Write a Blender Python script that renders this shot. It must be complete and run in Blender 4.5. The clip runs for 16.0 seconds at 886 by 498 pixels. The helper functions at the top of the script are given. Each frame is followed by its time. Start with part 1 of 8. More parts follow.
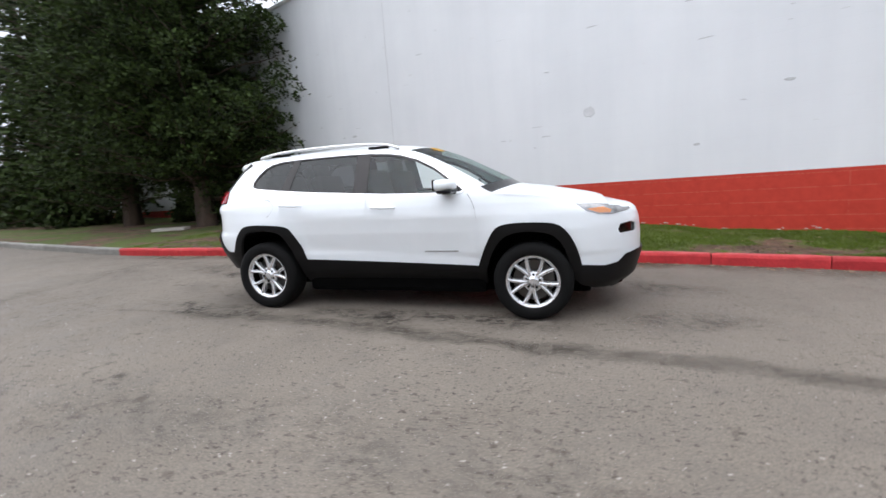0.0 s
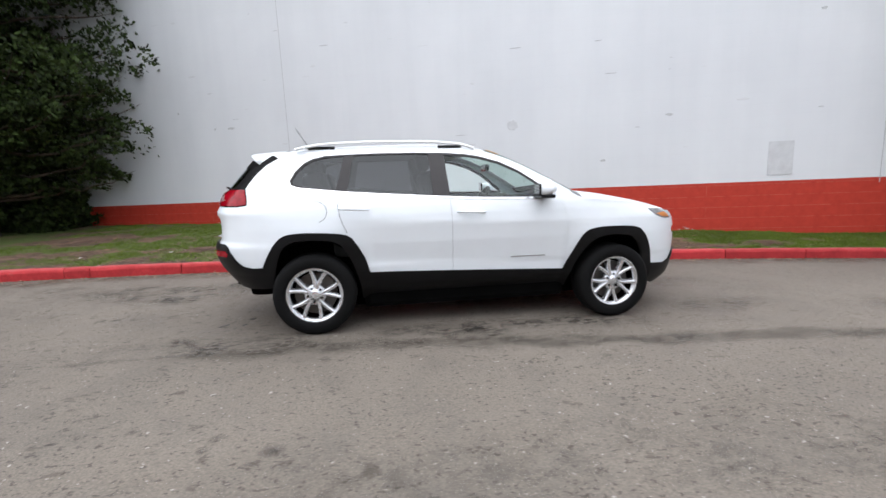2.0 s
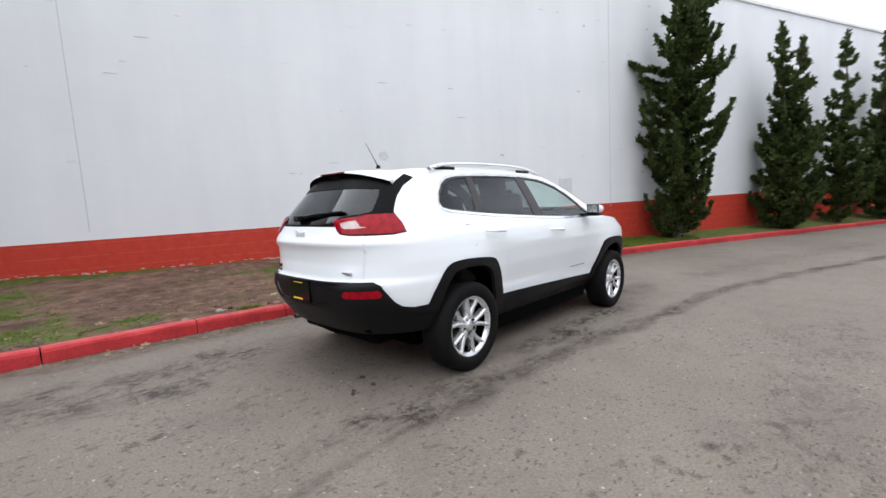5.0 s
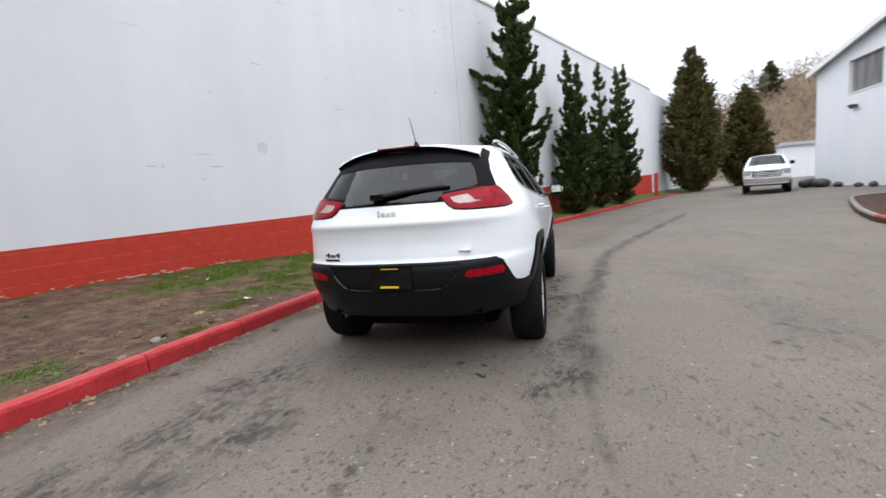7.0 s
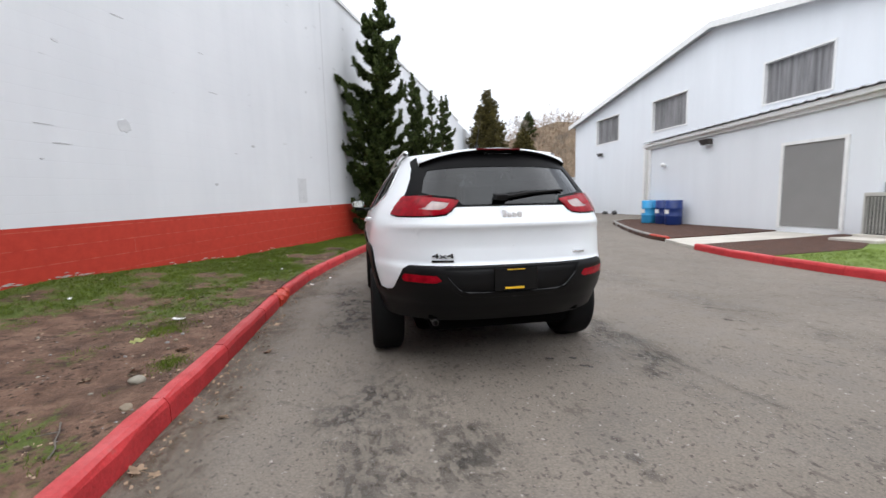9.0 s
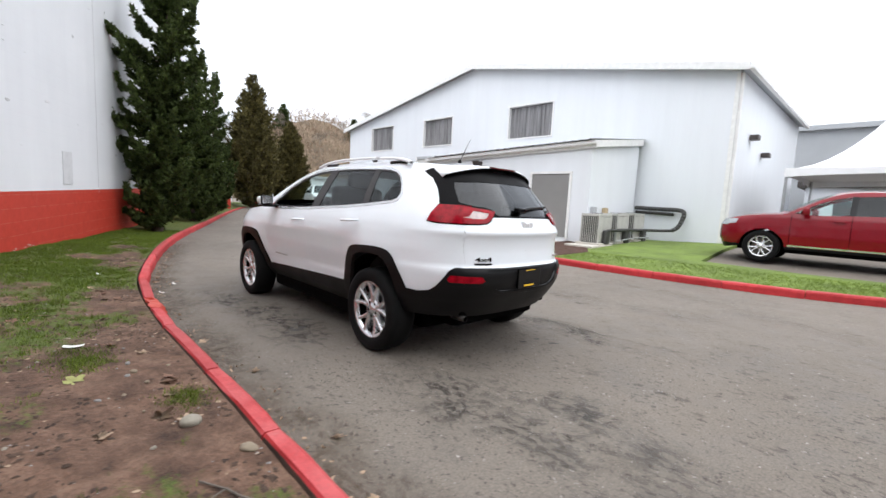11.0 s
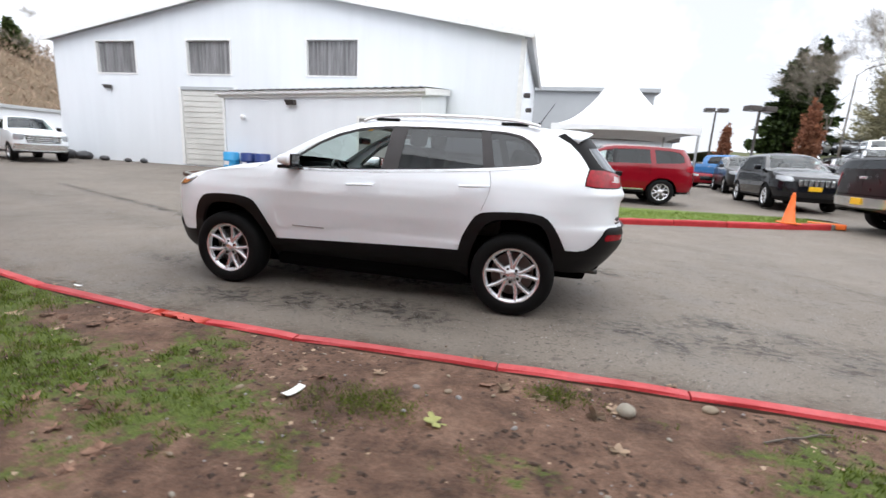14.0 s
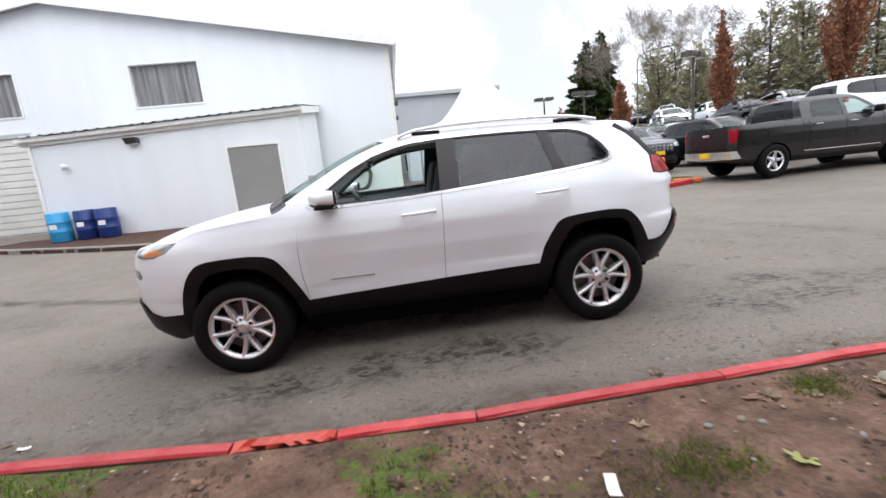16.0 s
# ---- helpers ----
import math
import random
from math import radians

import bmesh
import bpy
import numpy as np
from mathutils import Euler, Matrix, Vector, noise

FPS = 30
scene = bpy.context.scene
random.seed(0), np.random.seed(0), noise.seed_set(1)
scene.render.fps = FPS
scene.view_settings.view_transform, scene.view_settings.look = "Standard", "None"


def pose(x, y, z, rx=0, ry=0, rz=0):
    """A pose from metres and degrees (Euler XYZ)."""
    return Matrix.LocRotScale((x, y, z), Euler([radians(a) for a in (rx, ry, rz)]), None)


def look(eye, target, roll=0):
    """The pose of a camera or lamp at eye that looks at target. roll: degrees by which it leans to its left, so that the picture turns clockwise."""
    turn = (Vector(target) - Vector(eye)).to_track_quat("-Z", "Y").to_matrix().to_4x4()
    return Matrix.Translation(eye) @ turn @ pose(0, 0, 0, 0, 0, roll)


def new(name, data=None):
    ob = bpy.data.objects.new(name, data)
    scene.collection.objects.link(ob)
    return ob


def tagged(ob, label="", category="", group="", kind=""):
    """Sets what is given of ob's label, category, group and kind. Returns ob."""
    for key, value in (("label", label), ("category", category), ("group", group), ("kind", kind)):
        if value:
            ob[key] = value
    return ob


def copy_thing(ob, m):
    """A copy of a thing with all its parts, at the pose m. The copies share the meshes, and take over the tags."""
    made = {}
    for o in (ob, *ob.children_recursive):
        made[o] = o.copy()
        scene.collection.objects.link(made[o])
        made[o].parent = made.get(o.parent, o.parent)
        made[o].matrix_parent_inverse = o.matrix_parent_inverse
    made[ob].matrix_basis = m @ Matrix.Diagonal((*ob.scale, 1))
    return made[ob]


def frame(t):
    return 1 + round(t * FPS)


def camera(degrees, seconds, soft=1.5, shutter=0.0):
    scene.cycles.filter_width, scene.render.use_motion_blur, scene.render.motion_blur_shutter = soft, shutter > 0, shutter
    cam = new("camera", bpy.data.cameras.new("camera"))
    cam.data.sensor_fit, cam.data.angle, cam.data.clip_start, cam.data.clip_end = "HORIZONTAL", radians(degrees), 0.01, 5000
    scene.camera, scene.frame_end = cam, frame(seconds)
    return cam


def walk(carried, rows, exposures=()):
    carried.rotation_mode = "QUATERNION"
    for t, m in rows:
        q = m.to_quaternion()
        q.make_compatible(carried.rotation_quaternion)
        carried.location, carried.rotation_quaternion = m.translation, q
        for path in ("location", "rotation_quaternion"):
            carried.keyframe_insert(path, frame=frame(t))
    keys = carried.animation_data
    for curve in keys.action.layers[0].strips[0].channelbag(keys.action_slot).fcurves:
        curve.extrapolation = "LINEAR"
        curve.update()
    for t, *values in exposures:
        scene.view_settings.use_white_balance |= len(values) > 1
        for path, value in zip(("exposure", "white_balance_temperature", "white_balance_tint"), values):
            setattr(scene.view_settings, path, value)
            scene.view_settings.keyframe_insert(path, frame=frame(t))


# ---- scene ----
cam = camera(91.5, 16.0, shutter=0.4)
PATH = [
    (0, (1.666, -4.584, 1.246), (1.1, -2.69, 0.941), -3.3),
    (0.5, (1.027, -4.694, 1.275), (0.709, -2.75, 0.929), -5.8),
    (1, (0.334, -4.697, 1.296), (0.201, -2.725, 0.99), -5.7),
    (1.5, (-0.234, -4.658, 1.328), (-0.089, -2.685, 1.035), -6.2),
    (2, (-0.833, -4.523, 1.318), (-0.525, -2.572, 1.003), -1.4),
    (2.5, (-1.42, -4.442, 1.315), (-0.882, -2.542, 0.999), -1.9),
    (3, (-1.981, -4.227, 1.307), (-1.317, -2.376, 0.944), -2.5),
    (3.5, (-2.51, -4.019, 1.316), (-1.561, -2.279, 1.044), -3.0),
    (4, (-2.99, -3.68, 1.311), (-1.871, -2.05, 1.012), -3.8),
    (4.5, (-3.435, -3.331, 1.335), (-2.147, -1.822, 1.079), -2.7),
    (7, (-4.817, -1.127, 1.231), (-2.913, -0.562, 0.992), -4.5),
    (7.5, (-4.929, -0.588, 1.228), (-2.971, -0.272, 0.971), -3.8),
    (8, (-4.972, -0.048, 1.227), (-2.994, 0.129, 0.986), -1.7),
    (8.5, (-4.999, 0.471, 1.242), (-3.02, 0.301, 1.005), -1.9),
    (9, (-4.887, 0.969, 1.24), (-2.934, 0.602, 1.019), -1.2),
    (9.5, (-4.817, 1.455, 1.248), (-2.961, 0.735, 1.056), -0.5),
    (12, (-3.503, 3.597, 1.289), (-2.235, 2.075, 1.016), 3.0),
    (12.5, (-3.04, 3.862, 1.244), (-1.862, 2.284, 0.896), 2.1),
    (13, (-2.574, 4.111, 1.249), (-1.663, 2.357, 0.943), 5.4),
    (13.5, (-2.07, 4.274, 1.281), (-1.415, 2.42, 0.914), 2.1),
    (14, (-1.573, 4.361, 1.302), (-1.131, 2.454, 0.893), 3.3),
    (14.5, (-1.044, 4.428, 1.321), (-0.797, 2.493, 0.882), -1.6),
    (15, (-0.56, 4.332, 1.348), (-0.456, 2.382, 0.914), -3.9),
    (15.5, (-0.14, 4.239, 1.357), (-0.214, 2.286, 0.932), -5.0),
    (16, (0.139, 3.985, 1.361), (-0.042, 2.03, 0.982), -5.7),
]
EXPOSURE = [(0.0, 1.05, 6300, 10), (2.0, 1.06, 6330, 10), (3.0, 1.02, 6350, 10), (4.5, 1.03, 6380, 10), (7.0, 0.98, 6400, 10), (9.5, 0.99, 6430, 10), (12.0, 1.27, 6450, 10), (14.0, 1.27, 6430, 10), (15.0, 1.26, 6400, 10), (16.0, 1.24, 6380, 10)]
walk(cam, [(t, look(eye, target, roll)) for t, eye, target, roll in PATH], EXPOSURE)


# ---------------------------------------------------------------- light
world = bpy.data.worlds.new("overcast_sky")
scene.world = world
world.use_nodes = True
wt = world.node_tree
wt.nodes.clear()
w_out = wt.nodes.new("ShaderNodeOutputWorld")
w_bg = wt.nodes.new("ShaderNodeBackground")
w_sky = wt.nodes.new("ShaderNodeTexSky")
w_sky.sky_type = "NISHITA"
w_sky.sun_disc = False
SUN_HEIGHT, SUN_TURN = radians(77), radians(297)
w_sky.sun_elevation, w_sky.sun_rotation = SUN_HEIGHT, SUN_TURN
w_noise = wt.nodes.new("ShaderNodeTexNoise")
w_noise.inputs["Scale"].default_value = 2.0
w_noise.inputs["Detail"].default_value = 6.0
w_noise.inputs["Roughness"].default_value = 0.60
w_ramp = wt.nodes.new("ShaderNodeValToRGB")
w_ramp.color_ramp.elements[0].position, w_ramp.color_ramp.elements[0].color = 0.36, (3.9, 4.0, 4.3, 1)
w_ramp.color_ramp.elements[1].position, w_ramp.color_ramp.elements[1].color = 0.66, (9.0, 9.3, 9.9, 1)
w_mix = wt.nodes.new("ShaderNodeMix")
w_mix.data_type = "RGBA"
w_mix.inputs[0].default_value = 0.9
wt.links.new(w_noise.outputs["Fac"], w_ramp.inputs["Fac"])
wt.links.new(w_sky.outputs["Color"], w_mix.inputs[6])
wt.links.new(w_ramp.outputs["Color"], w_mix.inputs[7])
wt.links.new(w_mix.outputs[2], w_bg.inputs["Color"])
w_bg.inputs["Strength"].default_value = 0.105
wt.links.new(w_bg.outputs["Background"], w_out.inputs["Surface"])

sun_data = bpy.data.lights.new("sun", "SUN")
sun_data.energy, sun_data.angle, sun_data.color = 1.5, radians(110), (1.0, 0.985, 0.965)
sun = new("sun", sun_data)
SUN_WAY = Vector((-0.20, 0.10, 0.95))
sun.matrix_world = look(SUN_WAY * 60, (0, 0, 0))


# ---------------------------------------------------------------- materials
def nodes_of(name):
    m = bpy.data.materials.new(name)
    m.use_nodes = True
    t = m.node_tree
    return m, t, t.nodes["Principled BSDF"]


def add(t, kind, **values):
    n = t.nodes.new(kind)
    for k, v in values.items():
        n.inputs[k].default_value = v
    return n


def rgb(c, k=1.0):
    return (c[0] * k, c[1] * k, c[2] * k, 1.0)


def ramp(t, fac, stops):
    n = t.nodes.new("ShaderNodeValToRGB")
    el = n.color_ramp.elements
    while len(el) < len(stops):
        el.new(0.5)
    for e, (p, c) in zip(el, stops):
        e.position, e.color = p, (c if len(c) == 4 else rgb(c))
    t.links.new(fac, n.inputs["Fac"])
    return n.outputs["Color"]


def mixed(t, fac, a, b, mode="MIX"):
    n = t.nodes.new("ShaderNodeMix")
    n.data_type, n.blend_type = "RGBA", mode
    for socket, v in ((n.inputs[0], fac), (n.inputs[6], a), (n.inputs[7], b)):
        if isinstance(v, (int, float, tuple)):
            socket.default_value = v
        else:
            t.links.new(v, socket)
    return n.outputs[2]


def noise_of(t, scale, detail=4.0, rough=0.55, stretch=None):
    n = add(t, "ShaderNodeTexNoise", Scale=scale, Detail=detail, Roughness=rough)
    c = t.nodes.new("ShaderNodeTexCoord")
    if stretch:
        mp = t.nodes.new("ShaderNodeMapping")
        mp.inputs["Scale"].default_value = stretch
        t.links.new(c.outputs["Object"], mp.inputs["Vector"])
        t.links.new(mp.outputs["Vector"], n.inputs["Vector"])
    else:
        t.links.new(c.outputs["Object"], n.inputs["Vector"])
    return n.outputs["Fac"]


def bumped(t, bsdf, height, strength, distance=0.01):
    b = add(t, "ShaderNodeBump", Strength=strength, Distance=distance)
    t.links.new(height, b.inputs["Height"])
    t.links.new(b.outputs["Normal"], bsdf.inputs["Normal"])


def plain(name, col, rough=0.6, metal=0.0, vary=0.12, scale=6.0, fine=60.0, bump=0.15, coat=0.0, dist=0.004, stretch=None, spec=0.5):
    """A surface of one colour with broad and fine variation and a fine relief."""
    m, t, b = nodes_of(name)
    broad, small = noise_of(t, scale, stretch=stretch), noise_of(t, fine, 3.0, stretch=stretch)
    c = ramp(t, broad, [(0.3, rgb(col, 1 - vary)), (0.7, rgb(col, 1 + vary))])
    c2 = ramp(t, small, [(0.3, rgb((1, 1, 1), 1 - vary * 0.6)), (0.7, (1, 1, 1, 1))])
    t.links.new(mixed(t, 1.0, c, c2, "MULTIPLY"), b.inputs["Base Color"])
    r = ramp(t, broad, [(0.2, rgb((1, 1, 1), max(rough - 0.06, 0.02))), (0.8, rgb((1, 1, 1), min(rough + 0.06, 1)))])
    t.links.new(r, b.inputs["Roughness"])
    b.inputs["Metallic"].default_value = metal
    b.inputs["Coat Weight"].default_value = coat
    b.inputs["Specular IOR Level"].default_value = spec
    b.inputs["Coat Roughness"].default_value = 0.04
    if bump:
        bumped(t, b, small, bump, dist)
    return m


def glass(name, tint, rough=0.02, gain=0.70, least=0.045):
    """A thin pane: clear film that lets light through by its tint and mirrors at its surface."""
    m, t, b = nodes_of(name)
    t.nodes.remove(b)
    see, gloss, mix = t.nodes.new("ShaderNodeBsdfTransparent"), add(t, "ShaderNodeBsdfGlossy", Roughness=rough), t.nodes.new("ShaderNodeMixShader")
    see.inputs["Color"].default_value = rgb(tint)
    gloss.inputs["Color"].default_value = (0.95, 0.98, 1.0, 1)
    f = add(t, "ShaderNodeLayerWeight", Blend=0.5)
    k = t.nodes.new("ShaderNodeMath")
    k.operation = "POWER"
    k.inputs[1].default_value = 4.0
    t.links.new(f.outputs["Facing"], k.inputs[0])
    k2 = t.nodes.new("ShaderNodeMath")
    k2.operation = "MULTIPLY_ADD"
    k2.inputs[1].default_value, k2.inputs[2].default_value = gain, least
    t.links.new(k.outputs[0], k2.inputs[0])
    t.links.new(k2.outputs[0], mix.inputs["Fac"])
    t.links.new(see.outputs["BSDF"], mix.inputs[1])
    t.links.new(gloss.outputs["BSDF"], mix.inputs[2])
    t.links.new(mix.outputs["Shader"], t.nodes["Material Output"].inputs["Surface"])
    return m


def asphalt_material():
    m, t, b = nodes_of("worn_asphalt")
    broad, mid, grain = noise_of(t, 0.35, 5.0, 0.6), noise_of(t, 2.6, 6.0, 0.7), noise_of(t, 90.0, 2.0, 0.7)
    stone = add(t, "ShaderNodeTexVoronoi", Scale=75.0)
    t.links.new(t.nodes["Texture Coordinate"].outputs["Object"], stone.inputs["Vector"])
    c = ramp(t, broad, [(0.3, (0.150, 0.128, 0.106)), (0.55, (0.181, 0.155, 0.129)), (0.75, (0.204, 0.176, 0.147))])
    worn = ramp(t, mid, [(0.36, (0.78, 0.78, 0.78)), (0.47, (0.95, 0.95, 0.95)), (0.6, (1.0, 1.0, 1.0))])
    g = ramp(t, grain, [(0.3, (0.55, 0.55, 0.55)), (0.5, (1, 1, 1)), (0.72, (1.3, 1.3, 1.28))])
    st = ramp(t, stone.outputs["Distance"], [(0.0, (1.25, 1.23, 1.2)), (0.35, (1, 1, 1)), (0.8, (0.72, 0.72, 0.72))])
    c = mixed(t, 0.8, c, worn, "MULTIPLY")
    c = mixed(t, 0.55, c, g, "MULTIPLY")
    c = mixed(t, 0.55, c, st, "MULTIPLY")
    fleck = noise_of(t, 6.0, 3.0, 0.6, (1.0, 1.7, 1.0))
    c = mixed(t, 0.7, c, ramp(t, fleck, [(0.31, (0.5, 0.48, 0.45)), (0.37, (1, 1, 1))]), "MULTIPLY")
    # pits and dark crumbs, thicker in some stretches than in others
    crowd = ramp(t, noise_of(t, 1.1, 4.0, 0.6), [(0.36, (0.0, 0.0, 0.0)), (0.62, (1, 1, 1))])
    for scale, low, high, depth in ((15.0, 0.285, 0.325, 0.50), (27.0, 0.325, 0.365, 0.44)):
        f = t.nodes.new("ShaderNodeMath")
        f.operation = "MULTIPLY_ADD"
        t.links.new(crowd, f.inputs[0])
        f.inputs[1].default_value = -0.045
        t.links.new(noise_of(t, scale, 3.0, 0.6, (1.0, 1.35, 1.0)), f.inputs[2])
        c = mixed(t, 0.9, c, ramp(t, f.outputs[0], [(low, (depth, depth * 0.97, depth * 0.93)), (high, (1, 1, 1))]), "MULTIPLY")
    pale = noise_of(t, 30.0, 2.0, 0.5)
    c = mixed(t, ramp(t, pale, [(0.70, (0, 0, 0)), (0.735, (0.7, 0.7, 0.7))]), c, (0.40, 0.375, 0.34, 1))
    t.links.new(c, b.inputs["Base Color"])
    t.links.new(ramp(t, mid, [(0.35, (0.62, 0.62, 0.62)), (0.6, (0.88, 0.88, 0.88))]), b.inputs["Roughness"])
    bumped(t, b, stone.outputs["Distance"], 0.35, 0.005)
    return m


def stain_shade_material(name="dark_spill", colour=(0.046, 0.041, 0.036, 1), dense_by=0.16, least=0.10):
    """Dark film for spills and painted shade; the strip's own colour layer thins it towards its edges."""
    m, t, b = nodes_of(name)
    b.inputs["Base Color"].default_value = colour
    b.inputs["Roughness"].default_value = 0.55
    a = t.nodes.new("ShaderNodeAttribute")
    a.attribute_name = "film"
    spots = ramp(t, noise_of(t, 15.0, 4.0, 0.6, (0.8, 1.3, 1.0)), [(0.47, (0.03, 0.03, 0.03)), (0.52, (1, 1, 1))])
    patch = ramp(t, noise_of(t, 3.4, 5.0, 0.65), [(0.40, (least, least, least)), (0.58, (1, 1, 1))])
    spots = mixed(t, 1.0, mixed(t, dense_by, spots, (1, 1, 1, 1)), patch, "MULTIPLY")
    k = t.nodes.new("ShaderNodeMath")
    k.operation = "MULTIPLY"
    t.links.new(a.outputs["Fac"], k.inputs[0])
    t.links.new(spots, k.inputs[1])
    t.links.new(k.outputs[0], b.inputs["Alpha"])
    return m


def verge_material():
    """Trodden soil and short grass, shared out by the sheet's own grass layer."""
    m, t, b = nodes_of("soil_and_grass")
    a = t.nodes.new("ShaderNodeAttribute")
    a.attribute_name = "grass"
    fine, mid = noise_of(t, 45.0, 4.0, 0.7), noise_of(t, 5.0, 6.0, 0.7)
    soil = ramp(t, mid, [(0.3, (0.044, 0.0225, 0.0140)), (0.5, (0.128, 0.072, 0.047)), (0.7, (0.208, 0.128, 0.088))])
    soil = mixed(t, 1.0, soil, ramp(t, noise_of(t, 1.7, 5.0, 0.7), [(0.36, (0.62, 0.60, 0.58)), (0.5, (1, 1, 1)), (0.68, (1.16, 1.14, 1.12))]), "MULTIPLY")
    soil = mixed(t, 0.7, soil, ramp(t, fine, [(0.3, (0.55, 0.55, 0.55)), (0.65, (1.25, 1.25, 1.25))]), "MULTIPLY")
    green = ramp(t, fine, [(0.3, (0.040, 0.058, 0.008)), (0.55, (0.082, 0.112, 0.016)), (0.75, (0.126, 0.156, 0.030))])
    s = t.nodes.new("ShaderNodeMath")
    s.operation = "ADD"
    t.links.new(a.outputs["Fac"], s.inputs[0])
    s2 = t.nodes.new("ShaderNodeMath")
    s2.operation = "MULTIPLY_ADD"
    t.links.new(noise_of(t, 9.0, 6.0, 0.75), s2.inputs[0])
    s2.inputs[1].default_value, s2.inputs[2].default_value = 1.6, -0.8
    t.links.new(s2.outputs[0], s.inputs[1])
    f = ramp(t, s.outputs[0], [(0.42, (0, 0, 0)), (0.62, (1, 1, 1))])
    t.links.new(mixed(t, f, soil, green), b.inputs["Base Color"])
    b.inputs["Roughness"].default_value = 0.95
    bumped(t, b, fine, 0.8, 0.02)
    return m


def block_wall_material():
    """Painted block wall: white above, red dado below, faint courses, scuffs and grime."""
    m, t, b = nodes_of("painted_block_wall")
    c = t.nodes.new("ShaderNodeTexCoord")
    sep = t.nodes.new("ShaderNodeSeparateXYZ")
    t.links.new(c.outputs["Object"], sep.inputs["Vector"])
    comb = t.nodes.new("ShaderNodeCombineXYZ")
    t.links.new(sep.outputs["X"], comb.inputs["X"])
    t.links.new(sep.outputs["Z"], comb.inputs["Y"])
    brick = add(t, "ShaderNodeTexBrick", Scale=1.0)
    brick.inputs["Brick Width"].default_value, brick.inputs["Row Height"].default_value = 7.3, 0.203
    brick.inputs["Mortar Size"].default_value, brick.inputs["Mortar Smooth"].default_value = 0.006, 0.6
    brick.inputs["Color1"].default_value = brick.inputs["Color2"].default_value = (1, 1, 1, 1)
    brick.inputs["Mortar"].default_value = (0, 0, 0, 1)
    t.links.new(comb.outputs["Vector"], brick.inputs["Vector"])
    broad, mid = noise_of(t, 0.5, 5.0), noise_of(t, 7.0, 6.0, 0.7)
    streak = noise_of(t, 1.0, 5.0, 0.6, (1.6, 1.6, 0.12))
    white = ramp(t, broad, [(0.3, (0.75, 0.76, 0.785)), (0.7, (0.81, 0.82, 0.84))])
    white = mixed(t, 0.55, white, ramp(t, streak, [(0.3, (0.92, 0.925, 0.93)), (0.6, (1, 1, 1))]), "MULTIPLY")
    red = ramp(t, mid, [(0.3, (0.45, 0.040, 0.024)), (0.7, (0.56, 0.055, 0.033))])
    pale = mixed(t, ramp(t, mid, [(0.40, (0, 0, 0)), (0.54, (0.7, 0.7, 0.7))]), red, (0.52, 0.16, 0.11, 1))
    red = mixed(t, brick.outputs["Color"], pale, red)
    white = mixed(t, brick.outputs["Color"], mixed(t, 0.03, white, (0.4, 0.4, 0.4, 1)), white)
    edge = t.nodes.new("ShaderNodeMath")
    edge.operation = "GREATER_THAN"
    edge.inputs[1].default_value = 1.065
    t.links.new(sep.outputs["Z"], edge.inputs[0])
    t.links.new(mixed(t, edge.outputs[0], red, white), b.inputs["Base Color"])
    b.inputs["Roughness"].default_value = 0.6
    b.inputs["Specular IOR Level"].default_value = 0.25
    h = mixed(t, 0.25, brick.outputs["Color"], mid)
    bumped(t, b, h, 0.22, 0.005)
    return m


def kerb_material(name, base, worn):
    m, t, b = nodes_of(name)
    mid, fine = noise_of(t, 6.0, 6.0, 0.7), noise_of(t, 50.0, 4.0, 0.7)
    c = ramp(t, mid, [(0.25, rgb(base, 0.75)), (0.62, rgb(base, 1.08)), (0.74, rgb(worn))])
    c = mixed(t, 0.5, c, ramp(t, fine, [(0.3, (0.6, 0.6, 0.6)), (0.6, (1.1, 1.1, 1.1))]), "MULTIPLY")
    g = t.nodes.new("ShaderNodeNewGeometry")
    sep = t.nodes.new("ShaderNodeSeparateXYZ")
    t.links.new(g.outputs["Normal"], sep.inputs["Vector"])
    # paler on upward faces, in noisy patches
    pale_top = mixed(t, 1.0, ramp(t, sep.outputs["Z"], [(0.6, (0, 0, 0)), (0.9, (0.3, 0.3, 0.3))]), ramp(t, noise_of(t, 3.0, 6.0, 0.7), [(0.35, (0.25, 0.25, 0.25)), (0.6, (1, 1, 1))]), "MULTIPLY")
    c = mixed(t, pale_top, c, rgb([q * 0.55 + 0.20 for q in base]))
    info = t.nodes.new("ShaderNodeObjectInfo")
    c = mixed(t, 1.0, c, ramp(t, info.outputs["Random"], [(0.0, (0.85, 0.85, 0.85)), (1.0, (1.1, 1.1, 1.1))]), "MULTIPLY")
    t.links.new(c, b.inputs["Base Color"])
    b.inputs["Roughness"].default_value = 0.62
    b.inputs["Specular IOR Level"].default_value = 0.2
    bumped(t, b, fine, 0.5, 0.006)
    return m


def foliage_material(name, dark, light):
    m, t, b = nodes_of(name)
    g = t.nodes.new("ShaderNodeNewGeometry")
    c = ramp(t, g.outputs["Random Per Island"], [(0.0, dark), (0.6, light), (1.0, rgb(light, 1.35))])
    c = mixed(t, 0.6, c, ramp(t, noise_of(t, 0.9, 4.0), [(0.35, (0.6, 0.62, 0.6)), (0.65, (1.1, 1.1, 1.1))]), "MULTIPLY")
    t.links.new(c, b.inputs["Base Color"])
    b.inputs["Roughness"].default_value = 0.75
    b.inputs["Specular IOR Level"].default_value = 0.25
    return m


